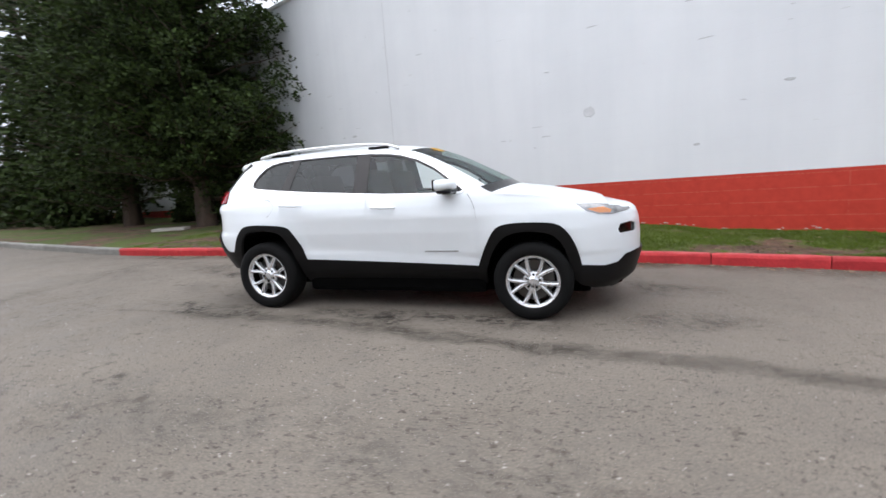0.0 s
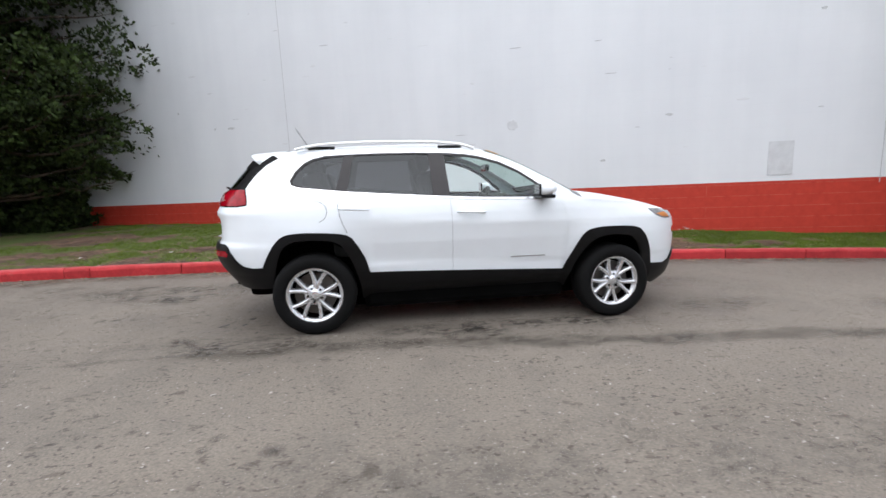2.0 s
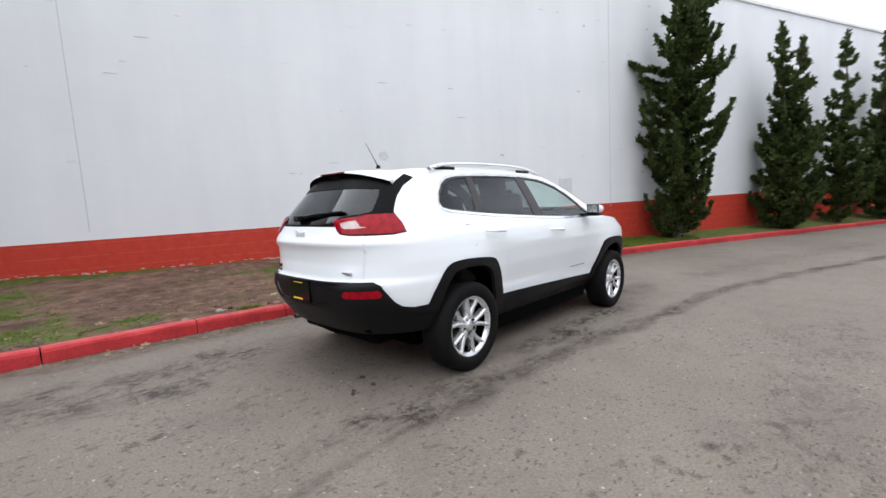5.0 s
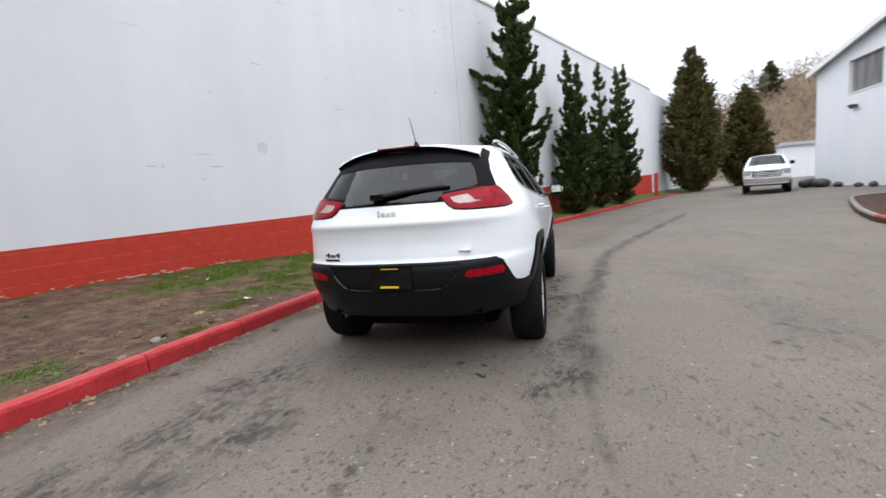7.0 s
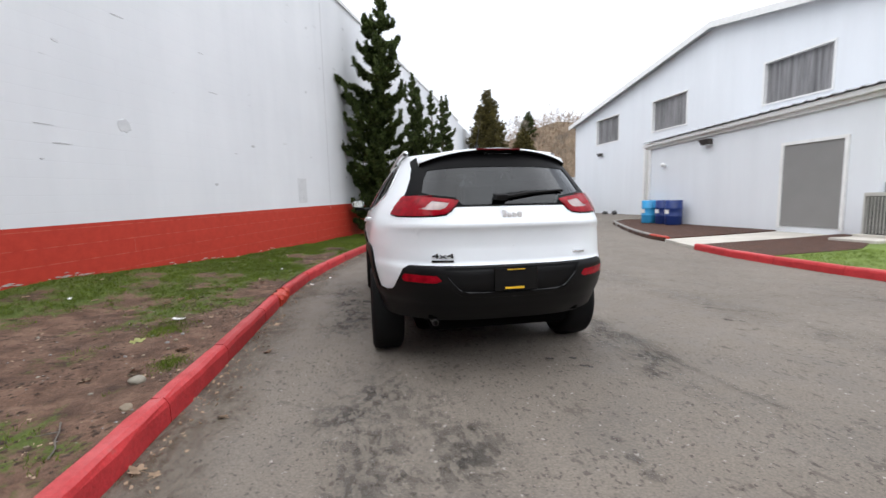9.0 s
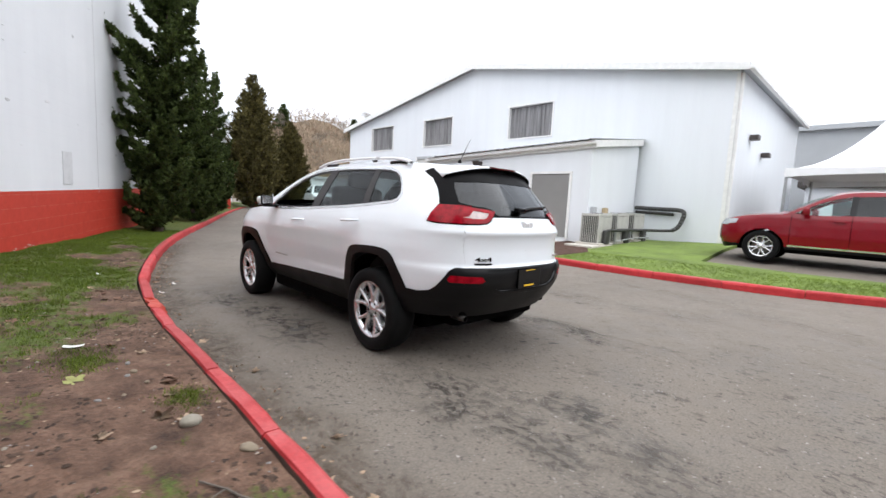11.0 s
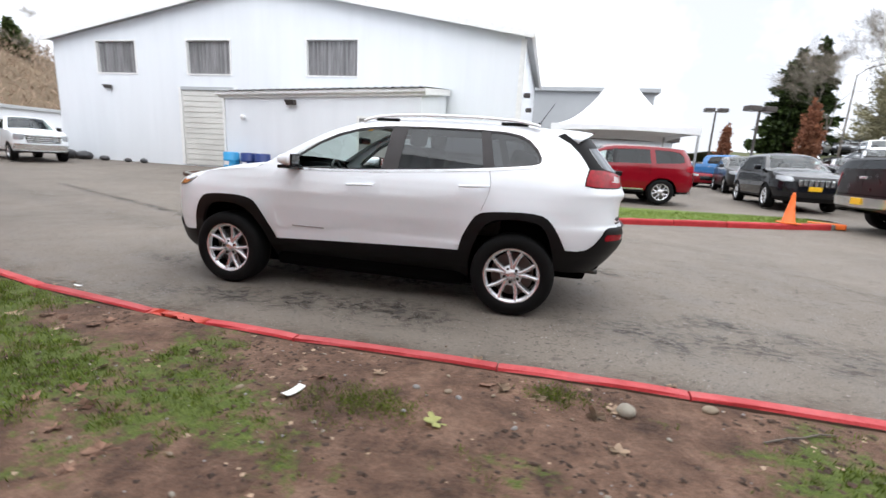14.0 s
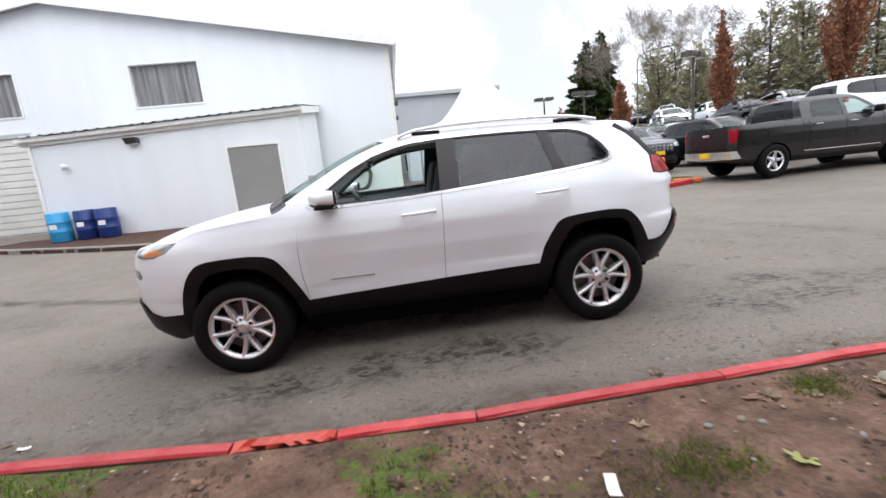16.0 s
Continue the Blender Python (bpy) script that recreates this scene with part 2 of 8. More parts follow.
DIRT = stain_shade_material("brown_gutter_dirt", (0.095, 0.066, 0.040, 1), 0.5, 0.35)
DRIP = stain_shade_material("black_drip", (0.030, 0.027, 0.025, 1), 0.9, 0.9)
TRAIL = stain_shade_material("dark_spill_trail", (0.052, 0.044, 0.036, 1), 0.55, 0.5)
ASPHALT, STAIN_AND_SHADE, VERGE, BLOCKWALL = asphalt_material(), stain_shade_material(), verge_material(), block_wall_material()
KERB_RED = kerb_material("red_kerb_paint", (0.48, 0.040, 0.044), (0.38, 0.09, 0.08))
KERB_ORANGE = kerb_material("fresh_orange_paint", (0.48, 0.055, 0.034), (0.36, 0.08, 0.04))
KERB_GREY = kerb_material("bare_kerb_concrete", (0.26, 0.25, 0.23), (0.15, 0.14, 0.12))
KERB_MUD = plain("muddy_kerb_back", (0.105, 0.062, 0.042), 0.95, vary=0.3, scale=5.0, fine=40.0, bump=0.6)
EARTH = plain("rough_earth_and_grass", (0.09, 0.10, 0.035), 0.95, vary=0.4, scale=0.3, fine=8.0, bump=0.6, dist=0.03)
LAWN = plain("mown_lawn", (0.135, 0.195, 0.036), 0.95, vary=0.3, scale=1.5, fine=60.0, bump=0.8, dist=0.02)
MULCH = plain("bark_mulch", (0.075, 0.033, 0.02), 0.95, vary=0.4, scale=5.0, fine=40.0, bump=1.0, dist=0.03)
CONCRETE = plain("pale_concrete", (0.50, 0.47, 0.42), 0.85, vary=0.12, scale=2.0, fine=40.0, bump=0.3)
SIDING = plain("white_painted_siding", (0.73, 0.757, 0.79), 0.55, vary=0.025, scale=0.7, fine=12.0, bump=0.1, stretch=(3.0, 3.0, 0.3))
TRIM_WHITE = plain("white_painted_trim", (0.78, 0.78, 0.77), 0.5, vary=0.06)
GREY_PANEL = plain("grey_corrugated_panel", (0.24, 0.235, 0.24), 0.45, vary=0.6, scale=1.1, fine=9.0, bump=0.1, stretch=(4.0, 4.0, 0.18))
DOOR_GREY = plain("grey_door_paint", (0.23, 0.225, 0.22), 0.55, vary=0.06, scale=1.0)
ROLLER = plain("ribbed_roller_shutter", (0.62, 0.615, 0.58), 0.5, vary=0.08, scale=1.0)
FAR_GREY = plain("grey_metal_cladding", (0.40, 0.415, 0.43), 0.6, vary=0.06, scale=0.6)
DARK_METAL = plain("dark_bronze_metal", (0.06, 0.05, 0.045), 0.5, vary=0.2)
STEEL = plain("galvanised_steel", (0.45, 0.46, 0.47), 0.4, 0.8, vary=0.12)
BARK = plain("brown_bark", (0.085, 0.06, 0.045), 0.95, vary=0.4, scale=6.0, fine=30.0, bump=1.0, dist=0.02, stretch=(1, 1, 0.25))
BARK_GREY = plain("grey_bark", (0.15, 0.13, 0.11), 0.95, vary=0.3, scale=6.0, fine=30.0, bump=0.6, dist=0.02)
NEEDLE = foliage_material("conifer_needles", (0.020, 0.031, 0.008, 1), (0.060, 0.084, 0.020, 1))
NEEDLE_DARK = foliage_material("dark_conifer_needles", (0.008, 0.014, 0.004, 1), (0.036, 0.058, 0.012, 1))
NEEDLE_OLIVE = foliage_material("olive_cypress_scales", (0.034, 0.029, 0.009, 1), (0.098, 0.082, 0.024, 1))
LEAF_BROWN = foliage_material("dead_brown_leaves", (0.15, 0.055, 0.030, 1), (0.28, 0.12, 0.065, 1))
TWIG = foliage_material("bare_grey_twigs", (0.12, 0.10, 0.082, 1), (0.24, 0.205, 0.17, 1))
# olive foliage colour is lightened for the haze over distance
HAZY_WOODS = foliage_material("haze_lightened_olive_foliage", (0.15, 0.14, 0.080, 1), (0.32, 0.29, 0.185, 1))
SCRUB = foliage_material("brown_scrub", (0.17, 0.115, 0.075, 1), (0.30, 0.22, 0.16, 1))
GRASS_LAWN = foliage_material("lawn_blades", (0.085, 0.130, 0.016, 1), (0.185, 0.255, 0.042, 1))
GRASS = foliage_material("grass_blades", (0.054, 0.088, 0.009, 1), (0.134, 0.184, 0.022, 1))


# ---------------------------------------------------------------- building blocks
def part(name, bm, material, parent=None, label="", smooth=False):
    """Links a bmesh as one mesh object under a thing or under a part."""
    me = bpy.data.meshes.new(name)
    bm.to_mesh(me)
    bm.free()
    return part_of(name, me, material, parent, label, smooth)


def part_of(name, me, material, parent=None, label="", smooth=False):
    if material and not me.materials:
        me.materials.append(material)
    if smooth:
        me.polygons.foreach_set("use_smooth", [True] * len(me.polygons))
    ob = new(name, me)
    if parent:
        ob.parent = parent
    return tagged(ob, label=label)


def thing(name, label, category, place=None, group=""):
    e = new(name)
    e.empty_display_size = 0.2
    if place is not None:
        e.matrix_basis = place
    return tagged(e, label, category, group)


def box(bm, x0, y0, z0, x1, y1, z1, bevel=0.0, m=None):
    r = bmesh.ops.create_cube(bm, size=1)
    t = Matrix.Translation(((x0 + x1) / 2, (y0 + y1) / 2, (z0 + z1) / 2)) @ Matrix.Diagonal((abs(x1 - x0), abs(y1 - y0), abs(z1 - z0), 1))
    bmesh.ops.transform(bm, matrix=(m @ t) if m else t, verts=r["verts"])
    if bevel:
        edges = list({e for v in r["verts"] for e in v.link_edges})
        bmesh.ops.bevel(bm, geom=edges, offset=bevel, segments=2, affect="EDGES", profile=0.6)


def box_bm(x0, y0, z0, x1, y1, z1, bevel=0.0, m=None):
    bm = bmesh.new()
    box(bm, x0, y0, z0, x1, y1, z1, bevel, m)
    return bm


def tube(bm, a, b, r0, r1=None, sides=12, caps=True):
    """A tapered round bar from a to b."""
    a, b = Vector(a), Vector(b)
    m = Matrix.Translation((a + b) / 2) @ (b - a).to_track_quat("Z", "Y").to_matrix().to_4x4()
    bmesh.ops.create_cone(bm, cap_ends=caps, segments=sides, radius1=r0, radius2=r0 if r1 is None else r1, depth=(b - a).length, matrix=m)


def lathe(bm, profile, sides=32, m=None):
    """Turns a profile of (radius, height) round z."""
    rings = []
    for r, z in profile:
        ring = [bm.verts.new(((m @ Vector((r * math.cos(a), r * math.sin(a), z))) if m else (r * math.cos(a), r * math.sin(a), z)))
                for a in (2 * math.pi * k / sides for k in range(sides))]
        rings.append(ring)
    for p, q in zip(rings, rings[1:]):
        for k in range(sides):
            bm.faces.new((p[k], p[(k + 1) % sides], q[(k + 1) % sides], q[k]))
    return rings


def mesh_from(name, verts, faces):
    me = bpy.data.meshes.new(name)
    me.from_pydata(np.asarray(verts, dtype=float).reshape(-1, 3).tolist(), [], faces if isinstance(faces, list) else faces.tolist())
    me.update()
    return me


def along(points, x):
    """The value at x of a line through (x, value) points."""
    xs, ys = zip(*points)
    return float(np.interp(x, xs, ys))


def smooth_line(points, step):
    """Points at even steps on a smooth curve through the given ones."""
    p = [np.array(q, float) for q in points]
    p = [2 * p[0] - p[1], *p, 2 * p[-1] - p[-2]]
    out = []
    for a, b, c, d in zip(p, p[1:], p[2:], p[3:]):
        for k in range(24):
            s = k / 24
            out.append(0.5 * (2 * b + (c - a) * s + (2 * a - 5 * b + 4 * c - d) * s * s + (3 * b - a - 3 * c + d) * s ** 3))
    out.append(p[-2])
    out = np.array(out)
    run = np.r_[0, np.cumsum(np.linalg.norm(np.diff(out, axis=0), axis=1))]
    at = np.linspace(0, run[-1], max(2, int(round(run[-1] / step)) + 1))
    return np.stack([np.interp(at, run, out[:, k]) for k in range(out.shape[1])], 1)


# ---------------------------------------------------------------- ground
def kerb_foot(x):
    """Height of the road's edge under the kerb by the white wall."""
    return along([(-60, 0.16), (-9, 0.13), (-7, 0.11), (-4.7, 0.09), (-3.2, 0.075), (-2.2, 0.055), (-1.2, 0.028), (0.0, 0.0), (80, 0.0)], x)


def under_car(x):
    """Height of the drive along its middle, which climbs gently towards the car's tail."""
    return along([(-60, 0.12), (-9, 0.12), (-4.7, 0.10), (-3.2, 0.085), (-2.2, 0.068), (-1.35, 0.048), (0, 0.027), (1.35, 0.008), (2.2, 0.0), (80, 0.0)], x)


def eased(q):
    q = min(1.0, max(0.0, q))
    return q * q * (3 - 2 * q)


def rise(x, y):
    """Height of the paved ground, which climbs gently away from the parked car."""
    if y > 0.8:
        s = min(1.0, (y - 0.8) / 1.2)
        return kerb_foot(x) * s + under_car(x) * (1 - s)
    east = min(1.0, max(0.0, (x + 7.5) / 4.5))
    up = (1 - east) * 0.026 * max(0.0, -y - 2.0) + east * along([(-80, 2.8), (-20, 0.648), (-12, 0.36), (-9, 0.13), (-6.5, 0.035), (-2, 0.0), (20, 0.0)], y)
    low = min(1.0, max(0.0, (x + 1.0) / 3.0))
    up += low * (along([(-80, 2.6), (-20, 0.45), (-12, 0.17), (-9, 0.08), (-6.5, 0.03), (-2, 0.0), (20, 0.0)], y) - up)
    a = up + 0.016 * max(0.0, -x - 3.0) * min(1.0, max(0.0, (-y) / 6.0))
    a += under_car(x) * max(0.0, min(1.0, (y + 4.0) / 2.6))
    return 0.6 * math.tanh(a / 0.6) + 1.6 * eased((-x - 12.0) / 10.0) * eased((-y - 4.0) / 6.0)


WALL_AT, WALL_DIR = Vector((2.034, 4.17, 0)), Vector((0.928, -0.3723, 0)).normalized()
WALL_OUT = Vector((WALL_DIR.y, -WALL_DIR.x, 0))


def by_wall(s, off, z=0.0):
    """A place s metres along the white wall and off metres in front of it."""
    return WALL_AT + WALL_DIR * s + WALL_OUT * off + Vector((0, 0, z))


def sheet(name, xs, ys, height, material, label="", layer=None, layer_value=None, kind="structure"):
    """One sheet over a grid of x and y (functions of the row allowed)."""
    verts, faces, vals = [], [], []
    for x in xs:
        row = ys(x) if callable(ys) else ys
        for y in row:
            verts.append((x, y, height(x, y)))
            if layer:
                vals.append(layer_value(x, y))
    n = len(row)
    for i in range(len(xs) - 1):
        for j in range(n - 1):
            a = i * n + j
            faces.append((a, a + n, a + n + 1, a + 1))
    me = mesh_from(name, verts, faces)
    if layer:
        attr = me.attributes.new(layer, "FLOAT", "POINT")
        attr.data.foreach_set("value", vals)
    ob = part_of(name, me, material, None, label, True)
    return tagged(ob, kind=kind)


far = [-900, -300, -120, -70]
sheet("ground", [*far, -40, -20, 0, 20, 40, 80, 120, 300, 900], [*far, -40, -20, 0, 20, 40, 80, 120, 300, 900], lambda x, y: -0.12 if max(abs(x), abs(y)) < 100 else -0.6, EARTH,
      "rough earth and grass round the paved yard")
sheet("road", [*np.arange(-60, -14, 4.0), *np.arange(-14, -8, 0.8), *np.arange(-8, 2, 0.4), *np.arange(2, 30, 0.8), *np.arange(30, 80, 5.0)], [*np.arange(-60, -20, 4.0), *np.arange(-20, 0.4, 0.8), 0.8, 1.4, 2.0, *np.arange(2.8, 14.1, 0.8)], rise, ASPHALT,
      "worn grey asphalt drive with cracks and dark spills")

# kerb beside the white wall: its foot on the road
KERB_LINE = [(-17, 4.4), (-12, 3.1), (-8.5, 2.28), (-6.8, 2.06), (-5, 2.07), (-3.8, 2.075), (-3, 2.055), (-2.1, 2.03), (-1, 2.01), (0, 2.0), (1, 1.96), (1.9, 1.88), (2.8, 1.73), (4, 1.46),
             (5.2, 1.16), (6.6, 0.76), (8.3, 0.2), (11, -0.82), (15, -2.4), (22, -5.1), (28.8, -7.9), (33, -9.9), (38, -13.4), (44, -18.4)]
KERB_FINE = smooth_line(KERB_LINE, 0.12)
JOINTS = [*np.arange(-16.8, -5.0, 1.17), -4.78, -3.60, -2.38, -1.40, -0.12, 0.56, 1.06, 2.25, 3.40, 4.55, *np.arange(5.68, 44, 1.13)]
KERB = np.stack([JOINTS, np.interp(JOINTS, KERB_FINE[:, 0], KERB_FINE[:, 1])], 1)


def kerb_y(x):
    return float(np.interp(x, KERB_FINE[:, 0], KERB_FINE[:, 1]))


def wall_y(x):
    return WALL_AT.y + (x - WALL_AT.x) * WALL_DIR.y / WALL_DIR.x


def verge_height(x, y):
    k, w = kerb_y(x) + 0.13, wall_y(x)
    s = min(1.0, max(0.0, (y - k) / max(w - k, 0.3)))
    lift = along([(-12, 0.3), (-3, 0.42), (1, 0.40), (4, 0.25), (8, 0.2), (30, 0.36)], x)
    low = along([(-9, 0.128), (-5, 0.116), (-3, 0.126), (-1, 0.130), (0.5, 0.138), (3, 0.138), (6, 0.138)], x)
    low += kerb_foot(x)
    h = low + (lift - low) * s ** 1.45
    return h + 0.03 * (noise.noise((x * 1.3, y * 1.3, 0.3)) + 0.5 * noise.noise((x * 4, y * 4, 2.0))) * min(1.0, s * 6) + 0.008 * noise.noise((x * 13, y * 13, 5.0))


def grass_share(x, y):
    k, w = kerb_y(x), wall_y(x)
    s = (y - k) / max(w - k, 0.3)
    n = noise.noise((x * 0.55 + 3.1, y * 0.9, 0.0)) * 0.75 + noise.noise((x * 1.7, y * 2.1, 4.0)) * 0.5
    base = along([(-14, 0.55), (-7, 0.54), (-5, 0.46), (-3.6, 0.42), (-2.5, 0.06), (-1.3, 0.02), (-0.6, 0.26), (0.4, 0.42), (1.0, 0.46), (2.5, 0.62), (5, 0.85), (12, 0.95)], x)
    if -6 < x < 1.5:
        base += 0.14 * max(0.0, min(1.0, (y - 3.1) * 0.9)) - 0.18 * max(0.0, 1 - (y - 2.2) / 0.5)
    if x > -8:
        base += 0.60 * max(0.0, min(1.0, 1.3 - (w - y) / 0.30))
    return min(1.0, max(0.0, base + n))


vx = [*np.arange(-60, -16, 4.0), *np.arange(-16, -5, 0.3), *np.arange(-5, 4, 0.09), *np.arange(4, 16, 0.3), *np.arange(16, 44, 1.0)]


def verge_rows(x):
    a, b = kerb_y(x) + 0.12, wall_y(x) + (0.2 if x > -14 else 8)
    return [a + (b - a) * (k / 44) ** 1.15 for k in range(45)]


sheet("verge", vx, verge_rows, verge_height, VERGE, "trodden soil with patchy grass between the kerb and the wall", "grass", grass_share)


def kerb_run(name, label, line, z_of, width, high, colour_of, side=1, breaks=None):
    """A row of kerb stones, each a piece of its own, along a line at their feet; side: where the soil lies."""
    run = tagged(new(name), label, kind="structure")
    for k, (a, b) in enumerate(zip(line, line[1:])):
        a, b = Vector((*a[:2], z_of(*a[:2]))), Vector((*b[:2], z_of(*b[:2])))
        d = (b - a)
        length = d.length - 0.006
        d.normalize()
        out = Vector((-d.y, d.x, 0)).normalized() * side
        rnd = random.Random(k * 7 + len(line))
        bm = bmesh.new()
        cross = [(0.0, -0.05), (0.0, high - 0.045), (0.012, high - 0.016), (0.034, high), (width - 0.045, high), (width - 0.034, high - 0.014), (width, -0.05)]
        rings = []
        steps = 5
        broken = breaks is not None and a.x < breaks < b.x
        if broken:
            steps = 14
        for i in range(steps + 1):
            s = 0.004 + (length - 0.004) * i / steps
            pinch = 0.006 if i in (0, steps) else 0.0
            ring = []
            for o, h in cross:
                w = rnd.uniform(-0.004, 0.004)
                if broken and h > 0.05 and s < 0.6:
                    w += rnd.uniform(-0.05, 0.012)
                p = a + d * s + out * (o + w + (pinch if o < 0.02 else 0)) + Vector((0, 0, h - (pinch if h > 0.05 else 0) + w * 0.6))
                ring.append(bm.verts.new(p))
            rings.append(ring)
        for p, q in zip(rings, rings[1:]):
            for i in range(len(cross) - 1):
                face = bm.faces.new((p[i], p[i + 1], q[i + 1], q[i]))
                face.material_index = 1 if i >= len(cross) - 2 else 0
        bm.faces.new(rings[0])
        bm.faces.new(rings[-1][::-1])
        bmesh.ops.recalc_face_normals(bm, faces=bm.faces)
        stone = part("kerb_stone", bm, colour_of((a + b) / 2), run)
        stone.data.materials.append(KERB_MUD)
    return run


kerb_run("kerb_north", "red-painted concrete kerb along the soil verge", KERB, lambda x, y: kerb_foot(x), 0.14, 0.15, lambda p: KERB_ORANGE if 0.5 < p.x < 1.1 else (KERB_RED if p.x > -8.0 else KERB_GREY), 1, 0.8)

# ---------------------------------------------------------------- white block wall
wall_turn = Matrix.Translation(WALL_AT) @ Matrix((WALL_DIR, -WALL_OUT, (0, 0, 1))).transposed().to_4x4() @ pose(0, 0, 0, 0, -1.15, 0)
w = part("wall_north", box_bm(-60, 0.0, -1.5, 30.2, 0.35, 7.0), BLOCKWALL, None, "tall white painted block wall with a red dado band")
w.matrix_basis = wall_turn
tagged(w, kind="structure")
w = part("wall_north_cap", box_bm(-60, -0.05, 7.0, 30.25, 0.4, 7.1), TRIM_WHITE, None, "thin metal coping along the wall top")
w.matrix_basis = wall_turn
tagged(w, kind="structure")
w = part("wall_north_low", box_bm(30.2, 0.02, -1.5, 40.5, 0.37, 6.9), SIDING, None, "plain white far end of the wall")
w.matrix_basis = wall_turn
tagged(w, kind="structure")


# ---------------------------------------------------------------- vehicles: materials
PAINT_WHITE = plain("white_car_paint", (0.885, 0.925, 0.965), 0.35, vary=0.01, bump=0.0, coat=0.55)
PAINT_MAROON = plain("maroon_car_paint", (0.20, 0.003, 0.010), 0.22, 0.0, vary=0.05, bump=0.0, coat=0.35, spec=0.25)
PAINT_BLACK = plain("black_car_paint", (0.012, 0.011, 0.011), 0.3, 0.0, vary=0.05, bump=0.0, coat=0.45, spec=0.3)
PAINT_NAVY = plain("dark_blue_grey_car_paint", (0.008, 0.009, 0.012), 0.16, 0.0, vary=0.05, bump=0.0, coat=0.4, spec=0.3)
PAINT_BLUE = plain("bright_blue_car_paint", (0.02, 0.14, 0.36), 0.3, 0.2, vary=0.05, bump=0.0, coat=1.0)
PAINT_SILVER = plain("silver_car_paint", (0.45, 0.46, 0.47), 0.32, 0.5, vary=0.05, bump=0.0, coat=1.0)
CLADDING = plain("black_moulded_plastic", (0.0048, 0.0048, 0.0054), 0.45, vary=0.15, scale=4.0, fine=300.0, bump=0.2, dist=0.001, spec=0.22)
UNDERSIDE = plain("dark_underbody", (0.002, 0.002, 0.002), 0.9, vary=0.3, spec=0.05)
GLOSS_BLACK = plain("gloss_black_trim", (0.006, 0.006, 0.0065), 0.12, vary=0.1, bump=0.0, spec=0.25)
CHROME = plain("bright_chrome", (0.80, 0.81, 0.82), 0.22, 0.85, vary=0.04, bump=0.0)
ALLOY = plain("machined_silver_alloy", (0.74, 0.75, 0.77), 0.24, 0.75, vary=0.05, bump=0.0)
DISC = plain("brake_disc_steel", (0.10, 0.095, 0.09), 0.4, 0.9, vary=0.15)
TYRE = plain("black_tyre_rubber", (0.006, 0.006, 0.0062), 0.75, vary=0.2, scale=8.0, fine=120.0, bump=0.3, spec=0.15)
LENS_RED = plain("red_lamp_lens", (0.31, 0.002, 0.011), 0.15, vary=0.35, scale=26.0, bump=0.0, spec=0.2)
LENS_DEEP = plain("deep_red_reflector", (0.10, 0.002, 0.005), 0.25, vary=0.08, bump=0.0, spec=0.25)
BADGE_BLACK = plain("black_badge_plastic", (0.008, 0.008, 0.008), 0.4, vary=0.1, bump=0.0, spec=0.2)
# gloss black posts are coloured grey for the sky they mirror
POST_SHEEN = plain("window_post_sheen", (0.040, 0.036, 0.037), 0.4, vary=0.1, bump=0.0, spec=0.3)
# darker and duller than gloss trim, with the spoiler's shade painted in
TRIM_AND_SHADE = plain("black_trim_and_shade", (0.0035, 0.0035, 0.004), 0.4, vary=0.1, bump=0.0, spec=0.06)
BADGE_BRIGHT = plain("polished_silver_badge", (0.86, 0.86, 0.87), 0.3, 0.35, vary=0.03, bump=0.0)
LENS_CLEAR = plain("clear_lamp_lens", (0.42, 0.44, 0.46), 0.15, 0.3, vary=0.2, scale=25.0, bump=0.0, coat=0.4)
LENS_PINK = plain("pale_reversing_lens", (0.52, 0.42, 0.41), 0.2, 0.1, vary=0.12, scale=30.0, bump=0.0, coat=0.4)
LENS_AMBER = plain("amber_lamp_lens", (0.72, 0.27, 0.09), 0.15, vary=0.08, bump=0.0, coat=1.0)
LENS_SMOKE = plain("silvery_headlamp_lens", (0.38, 0.38, 0.39), 0.12, 0.3, vary=0.3, scale=20.0, bump=0.0, coat=1.0)
SEAT = plain("black_seat_cloth", (0.028, 0.027, 0.027), 0.85, vary=0.2)
CABIN = plain("dark_cabin_plastic", (0.035, 0.034, 0.033), 0.7, vary=0.15)
CABIN_PALE = plain("pale_cabin_lining", (0.36, 0.35, 0.33), 0.85, vary=0.08)
PLATE_YELLOW = plain("yellow_plate_insert", (0.85, 0.50, 0.02), 0.4, vary=0.05)
GLASS_CLEAR = glass("clear_green_glass", (0.86, 0.95, 0.925), 0.02, 0.55, 0.04)
GLASS_TINT = glass("privacy_glass", (0.22, 0.228, 0.24), 0.02, 0.50, 0.05)
GLASS_PARKED = glass("dark_parked_car_glass", (0.04, 0.043, 0.05), 0.02, 0.45, 0.035)
GLASS_HATCH = glass("dark_hatch_glass", (0.06, 0.063, 0.070), 0.02, 0.90, 0.04)
BADGE_GREY = plain("grey_badge_metal", (0.32, 0.32, 0.33), 0.4, 0.4, vary=0.05, bump=0.0)
GLASS_SHIELD = glass("windscreen_glass", (0.62, 0.73, 0.69), 0.02, 0.35)


